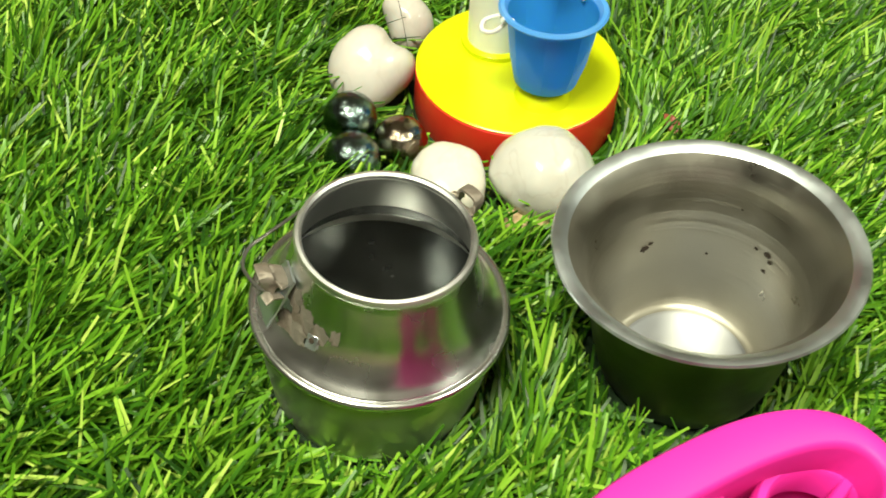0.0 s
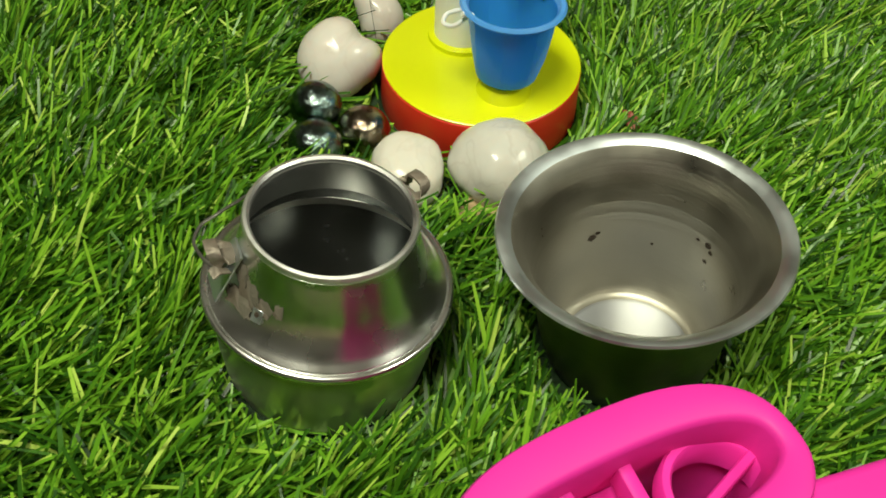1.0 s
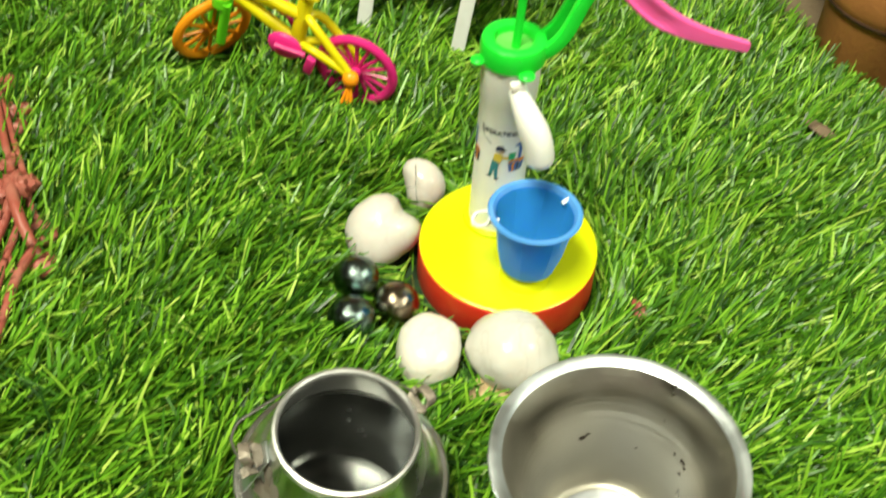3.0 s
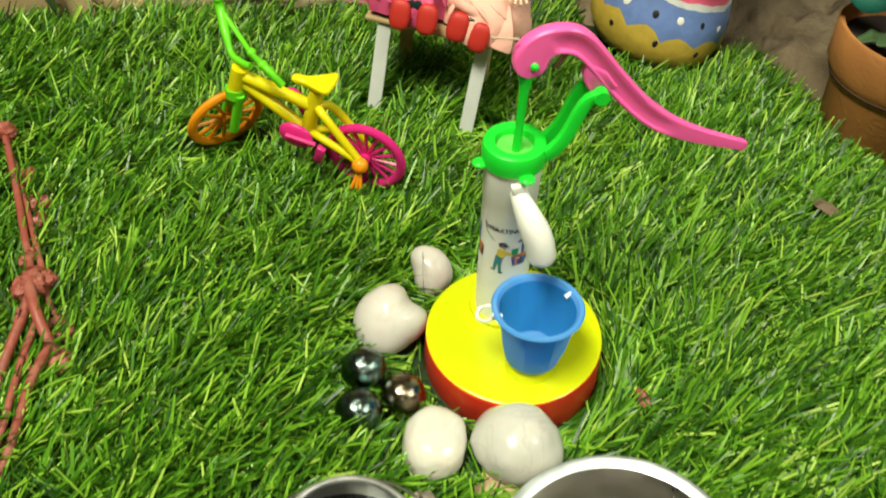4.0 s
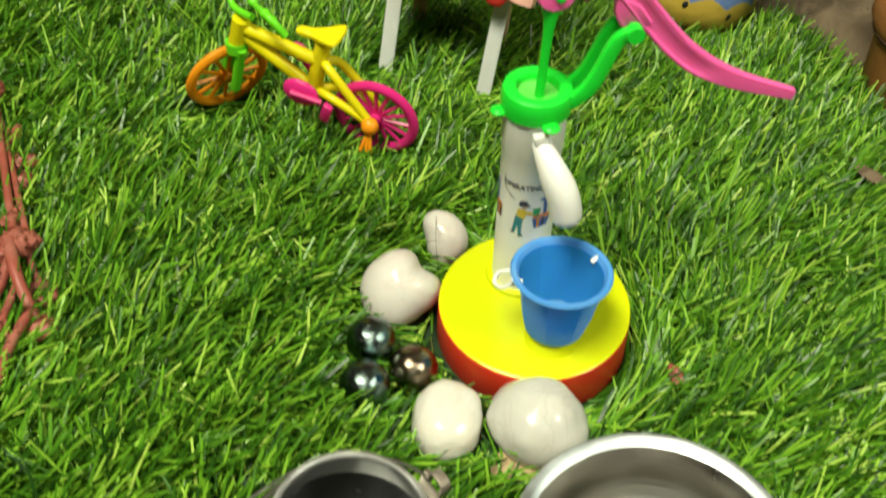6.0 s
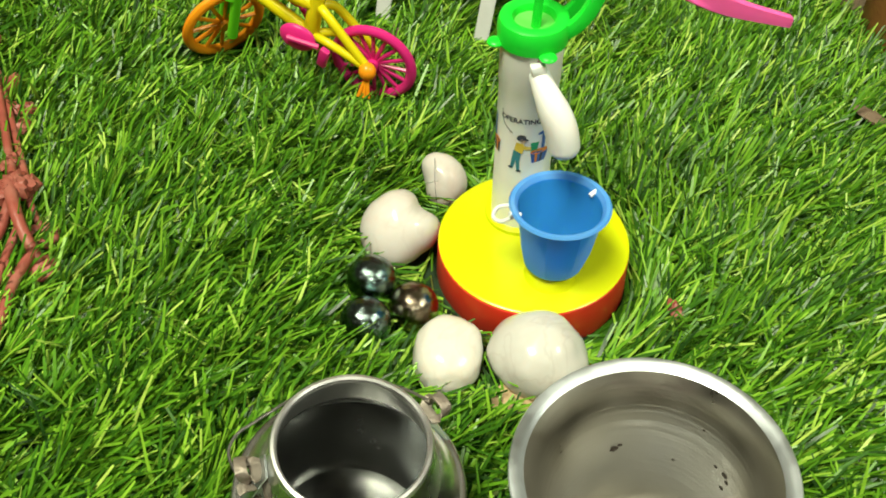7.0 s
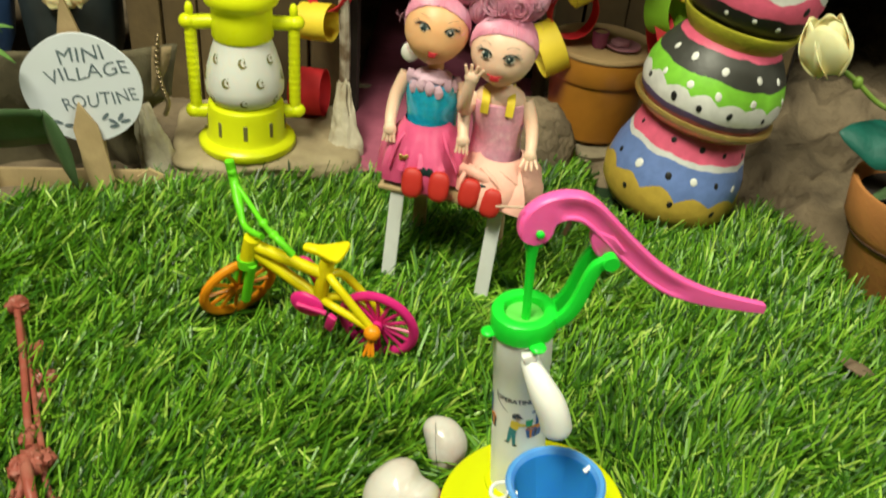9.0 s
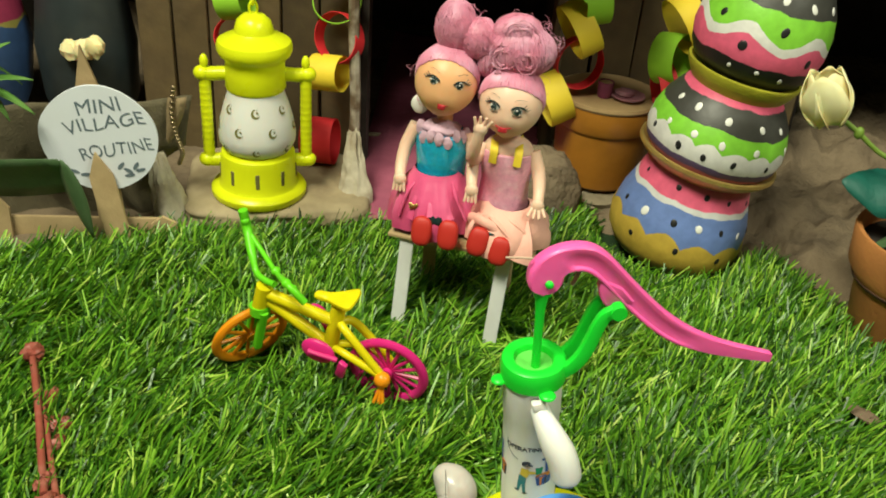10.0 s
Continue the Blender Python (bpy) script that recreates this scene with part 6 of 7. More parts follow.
    for x, z in ((0.0640, 0.0590), (0.0755, 0.0555)):
        sweep(bm, [(x, 0.5200, z + 0.004), (x, 0.5060, z + 0.004)], 0.0036, 10, SK)
        ball(bm, (x + 0.0020, 0.5010, z + 0.003), (0.0054, 0.0032, 0.0078), SH, rot=Matrix.Rotation(radians(-14), 3, "X") @ Matrix.Rotation(radians(8), 3, "Y"), seg=28, rings=18, fn=blocky)
    H = Vector((0.0722, 0.5255, 0.1295))
    ball(bm, H, (0.0158, 0.0148, 0.0168), SK, seg=40, rings=26, fn=lambda u: 1 - 0.15 * max(0, -u.z - 0.20) * abs(u.x) + 0.07 * max(0, -u.z) * max(0, -u.y) + 0.045 * math.exp(-((abs(u.x) - 0.42) ** 2 + (u.z + 0.38) ** 2) / 0.05) * max(0, -u.y) + 0.05 * math.exp(-(u.x ** 2 + (u.z + 0.20) ** 2) / 0.012) * max(0, -u.y))
    ball(bm, H + Vector((0.0, 0.0046, 0.0030)), (0.0164, 0.0142, 0.0160), HR, seg=36, rings=22, fn=hair_fn(9.0, 0.04, 6))
    combed(bm, H, (0.0161, 0.0150, 0.0170), HR, 22, 210, (0.05, 0.30, 1.0))
    bun(bm, H + Vector((0.0012, 0.0050, 0.0262)), (0.0170, 0.0120, 0.0128), HR, 33, 760)
    bun(bm, H + Vector((-0.0010, 0.0050, 0.0345)), (0.0118, 0.0090, 0.0092), HR, 34, 400)
    curls(bm, H + Vector((0.0058, -0.0062, 0.0240)), 0.0052, HR, 36, 9)
    curls(bm, H + Vector((-0.0060, -0.0058, 0.0250)), 0.0060, HR, 37, 8)
    curls(bm, H + Vector((0.0000, -0.0030, 0.0350)), 0.0080, HR, 38, 10)
    tuft(bm, H + Vector((0.0015, 0.0040, 0.0290)), (0.0178, 0.0130, 0.0150), HR, 13, 80, 0.008, 0.00010)
    tuft(bm, H + Vector((0.0, 0.0042, 0.0042)), (0.0175, 0.0150, 0.0168), HR, 14, 12, 0.008, 0.00010)
    face(bm, H, 0.0058, 0.0022, EY, WH, LI, IR, 0.0152, -0.0010, 0.0004, 4, 1.25)
    return solid("doll", bm, [SKIN_B, HAIR, BODICE, PAPER_Y, PEACH, SHOE, EYE_D, EYE_W, LIP, EYE_T], pose(0, 0, 0), "seated doll with pink hair, glittery pink top and peach skirt", "doll", "dolls on the bench")


doll_left()
doll_right()

# ---- yellow lantern ----
lantern = thing("toy_lantern", pose(-0.0945, 0.6030, 0.0125, 0, 0, 20) @ Matrix.Diagonal((0.89, 0.89, 0.96, 1)), "bright yellow plastic toy lantern with a frosted globe of moon cut-outs", "toy lantern")
bm = lathe(bmesh.new(), [(0.0, 0.0), (0.0330, 0.0), (0.0345, 0.0020), (0.0345, 0.0050), (0.0325, 0.0075), (0.0290, 0.0085), (0.0275, 0.0110), (0.0272, 0.0270), (0.0262, 0.0310), (0.0235, 0.0330), (0.0, 0.0330)], 72)
base = part("base", bm, LANTERN_Y, lantern)
for a in range(-160, 200, 40):
    bm = box(bmesh.new(), (0, 0, 0), (0.0012, 0.0030, 0.0105), bevel=0.0004, seg=1)
    part("slot", bm, SLOT, base, m=Matrix.Rotation(radians(a - 10), 4, "Z") @ pose(0.0271, 0, 0.0190))
bm = lathe(bmesh.new(), [(0.0190, 0.0320), (0.0240, 0.0345), (0.0270, 0.0400), (0.0273, 0.0455), (0.0257, 0.0550), (0.0224, 0.0660), (0.0200, 0.0725), (0.0190, 0.0775)], 64)
globe = part("globe", bm, FROST, lantern, "frosted white plastic globe")


def moon(size):
    bm = bmesh.new()
    out = [(size * math.cos(a), size * math.sin(a)) for a in np.linspace(radians(60), radians(330), 16)]
    inn = [(0.30 * size + 0.78 * size * math.cos(a), 0.22 * size + 0.78 * size * math.sin(a)) for a in np.linspace(radians(320), radians(70), 12)]
    vs = [bm.verts.new((0, x, z)) for x, z in out + inn]
    bm.faces.new(vs)
    return bm


def globe_r(z):
    return float(np.interp(z, (0.032, 0.0345, 0.040, 0.0455, 0.055, 0.066, 0.0725), (0.019, 0.024, 0.0270, 0.0273, 0.0257, 0.0224, 0.020)))


for z, shift, size in ((0.0655, 0, 0.0031), (0.0525, 20, 0.0032), (0.0395, 0, 0.0028)):
    for k in range(7):
        a = -90 + 51.4 * k + shift * 1.28
        slope = math.degrees(math.atan2(globe_r(z + 0.003) - globe_r(z - 0.003), 0.006))
        part("moon_cutout", moon(size), SLOT, globe, m=Matrix.Rotation(radians(a), 4, "Z") @ pose(globe_r(z) + 0.0004, 0, z, 0, slope, 0), smooth=0)
        part("star_cutout", ball(bmesh.new(), (0, 0, 0), (0.0002, 0.0008, 0.0008), seg=8, rings=4), SLOT, globe, m=Matrix.Rotation(radians(a), 4, "Z") @ pose(globe_r(z) + 0.0004, 0.0012, z + 0.001, 0, slope, 0))
bm = lathe(bmesh.new(), [(0.0, 0.0755), (0.0200, 0.0755), (0.0210, 0.0772), (0.0206, 0.0880), (0.0204, 0.0940), (0.0214, 0.0962), (0.0244, 0.0985), (0.0257, 0.1015), (0.0258, 0.1045), (0.0248, 0.1070), (0.0205, 0.1092), (0.0152, 0.1112),
                         (0.0134, 0.1128), (0.0131, 0.1150), (0.0113, 0.1200), (0.0070, 0.1235), (0.0, 0.1245)], 72)
top = part("top", bm, LANTERN_Y, lantern)
for s in (-1, 1):
    col = part("column", sweep(bmesh.new(), [(0.0345 * s, 0, 0.0270), (0.0345 * s, 0, 0.0860)], 0.0040, 14), LANTERN_Y, lantern)
    for k in range(11):
        part("groove_ring", lathe(bmesh.new(), [(0.0040, -0.0013), (0.0043, 0.0), (0.0040, 0.0013)], 14), LANTERN_Y, col, m=pose(0.0345 * s, 0, 0.0320 + 0.0045 * k))
    for z in (0.0245, 0.0850):
        part("bracket", sweep(bmesh.new(), spline([(0.0180 * s, 0, z), (0.0300 * s, 0, z - 0.0005), (0.0370 * s, 0, z)], 5), (0.0050, 0.0046), 14), LANTERN_Y, lantern)
        part("bracket_end", ball(bmesh.new(), (0.0358 * s, 0, z), (0.0062, 0.0058, 0.0050), seg=18, rings=10), LANTERN_Y, lantern)
    part("finial", ball(bmesh.new(), (0.0345 * s, 0, 0.0925), (0.0030, 0.0030, 0.0050), seg=14, rings=8), LANTERN_Y, lantern)
for k in range(8):
    ring = [(0.0028 * math.cos(a), 0, 0.0042 * math.sin(a)) for a in np.linspace(0, 2 * math.pi, 17)[:-1]]
    part("chain_link", sweep(bmesh.new(), ring, 0.0009, 6, up=(0, 1, 0), closed=True), LANTERN_Y, lantern, m=pose(-0.001 * k * 0.4, 0, 0.1275 + 0.0062 * k, 0, 4 * (k % 3), 90 * (k % 2) + 20))

# ---- sign with its picket ----
sign = thing("village_sign", pose(-0.1640, 0.5370, 0.0, 0, 0, 18), "round white card sign with hand-written words on a wooden picket", "sign")
bm = bmesh.new()
disc = [(0.0330 * math.cos(a) * (1 + 0.012 * math.sin(5 * a)), 0.0325 * math.sin(a) * (1 + 0.015 * math.cos(4 * a))) for a in np.linspace(0, 2 * math.pi, 61)[:-1]]
slab(bm, disc, -0.0008, 0.0008)
UP = pose(0, -0.003, 0.0680, 90, 0, 0)
board = part("board", bm, CARD, sign, "white card disc", UP, smooth=30)


def hand_line(text, size, x, y, turn, wide, name="lettering"):
    """One written line; each letter wavers a little."""
    bm = letters(text, size)
    m = Matrix.Translation((x, y, 0.0010)) @ Matrix.Rotation(radians(turn), 4, "Z")
    for v in bm.verts:
        v.co.x = v.co.x * wide + 0.0005 * math.sin(v.co.y * 300 + v.co.x * 170)
        v.co.y += 0.0006 * math.sin(v.co.x * 420 + len(text))
        v.co = m @ v.co
    return part(name, bm, INK, sign, "grey pencil lettering", UP, smooth=0)


hand_line("MINI", 0.0124, 0.0016, 0.0203, 8, 1.0)
hand_line("VILLAGE", 0.0112, 0.0040, 0.0102, 10, 1.10)
hand_line("ROUTINE", 0.0112, 0.0090, -0.0062, 10, 0.90)
for x, y, r in ((0.0105, -0.0165, 50), (0.0145, -0.0195, -30), (0.0190, -0.0165, 60), (0.0150, -0.0225, 10), (0.0215, -0.0190, 15), (-0.0100, -0.0225, 5), (-0.0160, -0.0205, -20), (-0.0050, -0.0240, 20)):
    bm = flat_disc(0.0030, 0.0011, 12, radians(r))
    part("drawn_leaf", bm, INK, sign, m=UP @ pose(x, y, 0.0011), smooth=0)


def picket(h, w, material, m, parent, name="picket"):
    bm = slab(bmesh.new(), [(-w, 0), (w, 0), (w * 0.95, h * 0.78), (0, h), (-w * 0.95, h * 0.78)], -0.0012, 0.0012)
    return part(name, bm, material, parent, m=m, smooth=30)


picket(0.070, 0.0072, WOOD_PALE, pose(0.0070, -0.0068, -0.0080, 90, -8, 0), sign)
picket(0.130, 0.0078, WOOD_PALE, pose(0.0012, 0.0030, -0.0080, 90, -3, 0), sign)

pickets = thing("picket_fence", pose(-0.178, 0.536, GZ, 0, 0, 17), "low pale craft-wood fence rail behind the grass", "fence")
part("rail", box(bmesh.new(), (-0.020, 0, 0.010), (0.130, 0.0026, 0.018), bevel=0.0008), WOOD_PALE, pickets)
picket(0.034, 0.0065, WOOD_PALE, pose(-0.052, -0.004, 0.0, 90, 3, 0), pickets)
picket(0.022, 0.0080, WOOD_PALE, pose(0.046, -0.0035, 0.0, 90, -4, 0), pickets)

# brown cloth with a bead chain behind the sign
bm = bmesh.new()
rows = []
for j in range(22):
    v = j / 21
    row = []
    for i in range(40):
        u = i / 39
        x = -0.262 + 0.124 * u + 0.010 * v * u - 0.006 * (1 - v)
        z = -0.004 + (0.094 - 0.020 * (1 - u)) * v - 0.008 * u * v
        y = 0.540 + 0.040 * u + 0.0035 * math.sin(u * 19 + v * 2) + 0.003 * noise.noise(Vector((u * 11, v * 5, 0.4)))
        x -= 0.020 * u * math.sin(math.pi * min(1, max(0, (0.62 - v) / 0.62)))
        row.append(bm.verts.new((x, y, z)))
    rows.append(row)
for a, b in zip(rows, rows[1:]):
    ring_faces(bm, a, b, 0, closed=False)
ob = solid("brown_cloth", bm, SACK, pose(0, 0, 0), "draped dark brown cloth standing behind the sign", "cloth", smooth=80)
ob.modifiers.new("thickness", "SOLIDIFY").thickness = 0.0016
bm = bmesh.new()
rows = []
for j in range(22):
    v = j / 21
    x = -0.139 - 0.006 * (1 - v) + 0.010 * v - 0.020 * math.sin(math.pi * min(1, max(0, (0.62 - v) / 0.62)))
    z = -0.004 + 0.086 * v
    wide = 0.0025 + 0.0090 * smooth_step(0.55, 0.95, v)
    rows.append([bm.verts.new((x - 0.010 + wide * q, 0.5782 - 0.002 * math.sin(math.pi * q) + 0.003 * math.sin(v * 5), z + 0.002 * q)) for q in (0, 0.33, 0.67, 1.0)])
for a, b in zip(rows, rows[1:]):
    ring_faces(bm, a, b, 0, closed=False)
hem = part("hem", bm, HEM, ob, "paler turned hem", smooth=80)
hem.modifiers.new("thickness", "SOLIDIFY").thickness = 0.0012
chain = thing("bead_chain", pose(0, 0, 0), "short chain of small brown metal beads", "bead chain")
for k, p in enumerate(spline([(-0.1340, 0.5720, 0.0900), (-0.1355, 0.5700, 0.0740), (-0.1330, 0.5690, 0.0600), (-0.1300, 0.5690, 0.0500), (-0.1325, 0.5690, 0.0420)], 5)):
    part("bead", ball(bmesh.new(), p, 0.0016, seg=10, rings=6), BEAD, chain)


# ---- leaves ----
def leaf_blade(bm, length, width, bend, fold=0.25, n=12, mi=0, wavy=0.0, cut=1.0):
    rows = []
    for i in range(n + 1):
        t = i / n
        w = width * math.sin(math.pi * min(1, (t * cut) ** 0.8 * 0.97 + 0.02)) ** 0.9 + 0.0002
        a = bend * t
        y, z = length * t * math.cos(a * 0.6), length * t * math.sin(a) * (1 if bend > 0 else 1)
        row = [bm.verts.new((x * w, y, z + abs(x) * w * fold + wavy * math.sin(t * 14 + x))) for x in (-1, -0.5, 0, 0.5, 1)]
        rows.append(row)
    for a, b in zip(rows, rows[1:]):
        ring_faces(bm, a, b, mi, closed=False)
    return bm


def leaf_part(name, m, length, width, bend, material, parent, label="", fold=0.25, wavy=0.0, cut=1.0):
    ob = part(name, leaf_blade(bmesh.new(), length, width, bend, fold, wavy=wavy, cut=cut), material, parent, label, m, smooth=80)
    ob.modifiers.new("thickness", "SOLIDIFY").thickness = 0.0005
    return ob


plant = thing("leafy_plant", pose(-0.235, 0.505, GZ), "artificial plant with broad dark green leaves beside the sign", "plant")
part("stem", sweep(bmesh.new(), spline([(0, 0, 0), (-0.004, 0.004, 0.05), (0.004, -0.002, 0.10), (0.012, 0.0, 0.13)], 5), 0.0016, 8), STEM, plant)


def laid(origin, along, across):
    """A frame with its y along the leaf and its x across it."""
    y = Vector(along).normalized()
    z = Vector(across).cross(y).normalized()
    x = y.cross(z)
    return Matrix.Translation(origin) @ Matrix((x, y, z)).transposed().to_4x4()


leaf_part("leaf", laid((-0.042, 0.010, 0.038), (0.985, -0.04, 0.17), (0.16, 0.45, -0.88)), 0.106, 0.0165, -0.06, LEAF, plant, fold=0.10, cut=0.66)
leaf_part("leaf_fold", laid((0.0605, 0.006, 0.0690), (0.17, -0.06, -0.98), (-1.0, 0.25, -0.15)), 0.052, 0.0072, -0.15, LEAF, plant, fold=-0.35)
for k, (rx, rz, ln) in enumerate(((20, -60, 0.034), (-10, -75, 0.038), (45, -40, 0.030), (-35, -80, 0.034), (10, -110, 0.030), (60, -90, 0.024), (-20, -40, 0.036))):
    leaf_part("sprig_leaf", pose(0.014, 0.0, 0.108 + 0.003 * k, rx, 0, rz), ln, 0.0042, -0.3, LEAF_L, plant, "light green narrow leaf")

# ---- dark vase, flowers and painted pot in the far corner ----
vase = thing("dark_vase", pose(-0.262, 0.690, -0.004), "dark slate-coloured tall vase in the shade", "vase")
part("body", lathe(bmesh.new(), [(0, 0), (0.026, 0), (0.034, 0.03), (0.036, 0.07), (0.030, 0.11), (0.024, 0.14), (0.027, 0.16), (0.024, 0.16), (0.0, 0.15)], 40), VASE, vase)
for k, (x, z) in enumerate(((0.012, 0.076), (0.022, 0.078), (0.031, 0.081))):
    part("flower", ball(bmesh.new(), (x, -0.040, z), (0.0075, 0.005, 0.0075), seg=14, rings=8, fn=hair_fn(20 + k, 0.35, 2.5)), PETAL, vase, "small cream flower")
bp = thing("clay_pot", pose(-0.345, 0.660, -0.004), "blue painted clay pot with a red-pink band, half in view", "clay pot")
part("body", lathe(bmesh.new(), [(0, 0), (0.03, 0), (0.044, 0.03), (0.050, 0.07), (0.042, 0.11), (0.034, 0.13), (0.044, 0.15), (0.040, 0.15), (0.0, 0.14)], 48),
     band_mat("blue_pot_paint", ((0.082, (0.035, 0.08, 0.20), 0.004), (0.088, (0.32, 0.28, 0.07), 0.0), (0.3, (0.32, 0.035, 0.09), 0)), 5), bp)
part("branch", sweep(bmesh.new(), spline([(0.068, 0.03, -0.002), (0.075, 0.02, 0.06), (0.085, 0.01, 0.12), (0.10, 0.0, 0.20)], 5), 0.008, 10), BARK, bp)

# ---- stack of three painted pots ----
TILT_POT = 9.5
PB = Vector((0.1750, 0.6450, GZ + 0.001))
PA = Vector((math.sin(radians(TILT_POT)), 0, math.cos(radians(TILT_POT))))
PINK, BLUE, GREENP, BLACK, WHITEP, GOLDP = (0.74, 0.12, 0.22), (0.14, 0.22, 0.50), (0.22, 0.58, 0.045), (0.050, 0.050, 0.044), (0.70, 0.70, 0.67), (0.52, 0.36, 0.055)


def painted_pot(s, prof, bands, waves, rim, rim_mat, label, dots, spin=0):
    ob = thing("painted_pot", Matrix.Translation(PB + PA * s) @ pose(0, 0, 0, 0, TILT_POT, 0), label, "clay pot", "stack of painted pots")
    part("body", lathe(bmesh.new(), prof, 80), band_mat("pot_paint", bands, waves, soft=bool(spin)), ob, m=Matrix.Rotation(radians(spin), 4, "Z"))
    if rim:
        part("rim", lathe(bmesh.new(), rim, 80), rim_mat, ob, "flared metallic painted rim")
    rs, zs = [p[0] for p in prof[1:]], [p[1] for p in prof[1:]]
    for ang, z, size, m in dots:
        r = float(np.interp(z, zs, rs))
        slope = math.degrees(math.atan2(float(np.interp(z + 0.002, zs, rs)) - float(np.interp(z - 0.002, zs, rs)), 0.004))
        bm = ball(bmesh.new(), (0, 0, 0), (0.0004, size * rng.uniform(0.75, 1.0), size * rng.uniform(1.0, 1.25)), seg=12, rings=6)
        part("paint_dot", bm, m, ob, m=Matrix.Rotation(radians(ang), 4, "Z") @ pose(r + 0.0001, 0, z, rng.uniform(-25, 25), slope, 0))
    return ob


K, W = PAINT_K, PAINT_W
painted_pot(0.0, [(0.0, 0.0), (0.027, -0.001), (0.0370, 0.004), (0.0428, 0.013), (0.0445, 0.023), (0.0416, 0.038), (0.0365, 0.052), (0.0338, 0.062), (0.0330, 0.068)],
            ((0.0265, GOLDP, 0.0055), (0.0488, BLUE, 0.0), (0.0522, (0.62, 0.62, 0.62), 0.0), (0.2, PINK, 0.0)), 6,
            [(0.0325, 0.0655), (0.0360, 0.0675), (0.0415, 0.0715), (0.0440, 0.0745), (0.0438, 0.0765), (0.0425, 0.0770), (0.0380, 0.0745), (0.0320, 0.0720)], GOLD,
            "leaning clay pot painted blue, pink and gold beneath two others",
            [(-157, 0.0585, 0.0016, K), (-113, 0.0605, 0.0019, K), (-83, 0.0605, 0.0020, K), (-57, 0.0590, 0.0018, K), (-25, 0.0565, 0.0016, K), (-157, 0.0375, 0.0018, K), (-131, 0.0390, 0.0027, W), (-103, 0.0405, 0.0023, K), (-81, 0.0415, 0.0024, W),
             (-59, 0.0410, 0.0020, K), (-37, 0.0380, 0.0020, W), (-14, 0.0370, 0.0018, K), (-133, 0.0220, 0.0018, K), (-93, 0.0245, 0.0019, K), (-55, 0.0225, 0.0018, K)])
painted_pot(0.0700, [(0.0, 0.0), (0.030, 0.0), (0.0365, 0.003), (0.0412, 0.009), (0.0430, 0.017), (0.0420, 0.026), (0.0385, 0.036), (0.0335, 0.044), (0.0290, 0.050), (0.0280, 0.055)],
            ((0.0080, (0.34, 0.10, 0.16), 0.0), (0.0125, (0.09, 0.06, 0.17), 0.0), (0.0220, WHITEP, 0.0038), (0.0343, GREENP, 0.0), (0.0475, BLACK, 0.0), (0.2, PINK, 0.0)), 8,
            [(0.0270, 0.0480), (0.0285, 0.0510), (0.0318, 0.0560), (0.0345, 0.0610), (0.0345, 0.0625), (0.0330, 0.0630), (0.0295, 0.0590), (0.0260, 0.0540)], OLIVE,
            "round clay pot painted black, green and white with dots",
            [(-157, 0.0195, 0.0019, K), (-125, 0.0180, 0.0022, K), (-103, 0.0175, 0.0021, K), (-79, 0.0183, 0.0021, K), (-47, 0.0175, 0.0018, K), (-143, 0.0270, 0.0021, W), (-117, 0.0280, 0.0023, W), (-93, 0.0275, 0.0022, W), (-63, 0.0275, 0.0022, W),
             (-23, 0.0270, 0.0019, W), (-151, 0.0410, 0.0022, W), (-127, 0.0415, 0.0025, W), (-95, 0.0405, 0.0026, W), (-61, 0.0400, 0.0022, W), (-35, 0.0390, 0.0020, W)])
painted_pot(0.1300, [(0.0, 0.0), (0.026, 0.0), (0.0320, 0.004), (0.0365, 0.012), (0.0388, 0.022), (0.0382, 0.034), (0.0350, 0.046), (0.0300, 0.056), (0.0265, 0.062), (0.0275, 0.068), (0.0250, 0.068), (0.0, 0.066)],
            ((0.0155, (0.016, 0.015, 0.014), 0.0), (0.0240, PINK, 0.0072), (0.0295, WHITEP, 0.0078), (0.0462, GREENP, 0.0), (0.2, BLACK, 0.0)), 3, None, None,
            "round clay pot painted green, white and pink atop the stack",
            [(-91, 0.0120, 0.0015, W), (-67, 0.0100, 0.0015, W), (-116, 0.0110, 0.0014, W), (-111, 0.0245, 0.0029, K), (-51, 0.0230, 0.0025, K), (-139, 0.0365, 0.0025, K), (-83, 0.0375, 0.0028, K), (-15, 0.0340, 0.0023, K), (-91, 0.0525, 0.0024, W), (-61, 0.0515, 0.0024, W), (-30, 0.0510, 0.0022, W)], spin=-20)

# ---- brown clay pot with a tiny cup and plate on its lid ----
bpot = thing("lidded_clay_pot", pose(0.1215, 0.7150, 0.0100), "brown varnished clay pot with a flat pale lid", "clay pot")
part("body", lathe(bmesh.new(), [(0, 0), (0.0290, 0), (0.0310, 0.002), (0.0325, 0.020), (0.0338, 0.044), (0.0, 0.044)], 64), BROWN_POT, bpot)
part("collar", lathe(bmesh.new(), [(0.0330, 0.0425), (0.0352, 0.0430), (0.0362, 0.0450), (0.0365, 0.0590), (0.0358, 0.0605), (0.0, 0.0610)], 64), BROWN_POT, bpot)
part("lid", lathe(bmesh.new(), [(0.0, 0.0605), (0.0368, 0.0605), (0.0374, 0.0620), (0.0368, 0.0640), (0.0, 0.0650)], 64), LID_TOP, bpot, "pale flat clay lid")
cup = thing("tiny_cup", pose(0.1185, 0.7010, 0.0750), "tiny purple cup on the clay lid", "cup")
part("body", lathe(bmesh.new(), [(0, 0), (0.0042, 0), (0.0050, 0.002), (0.0056, 0.0110), (0.0050, 0.0112), (0.0046, 0.0100), (0, 0.0100)], 28), CUP, cup)
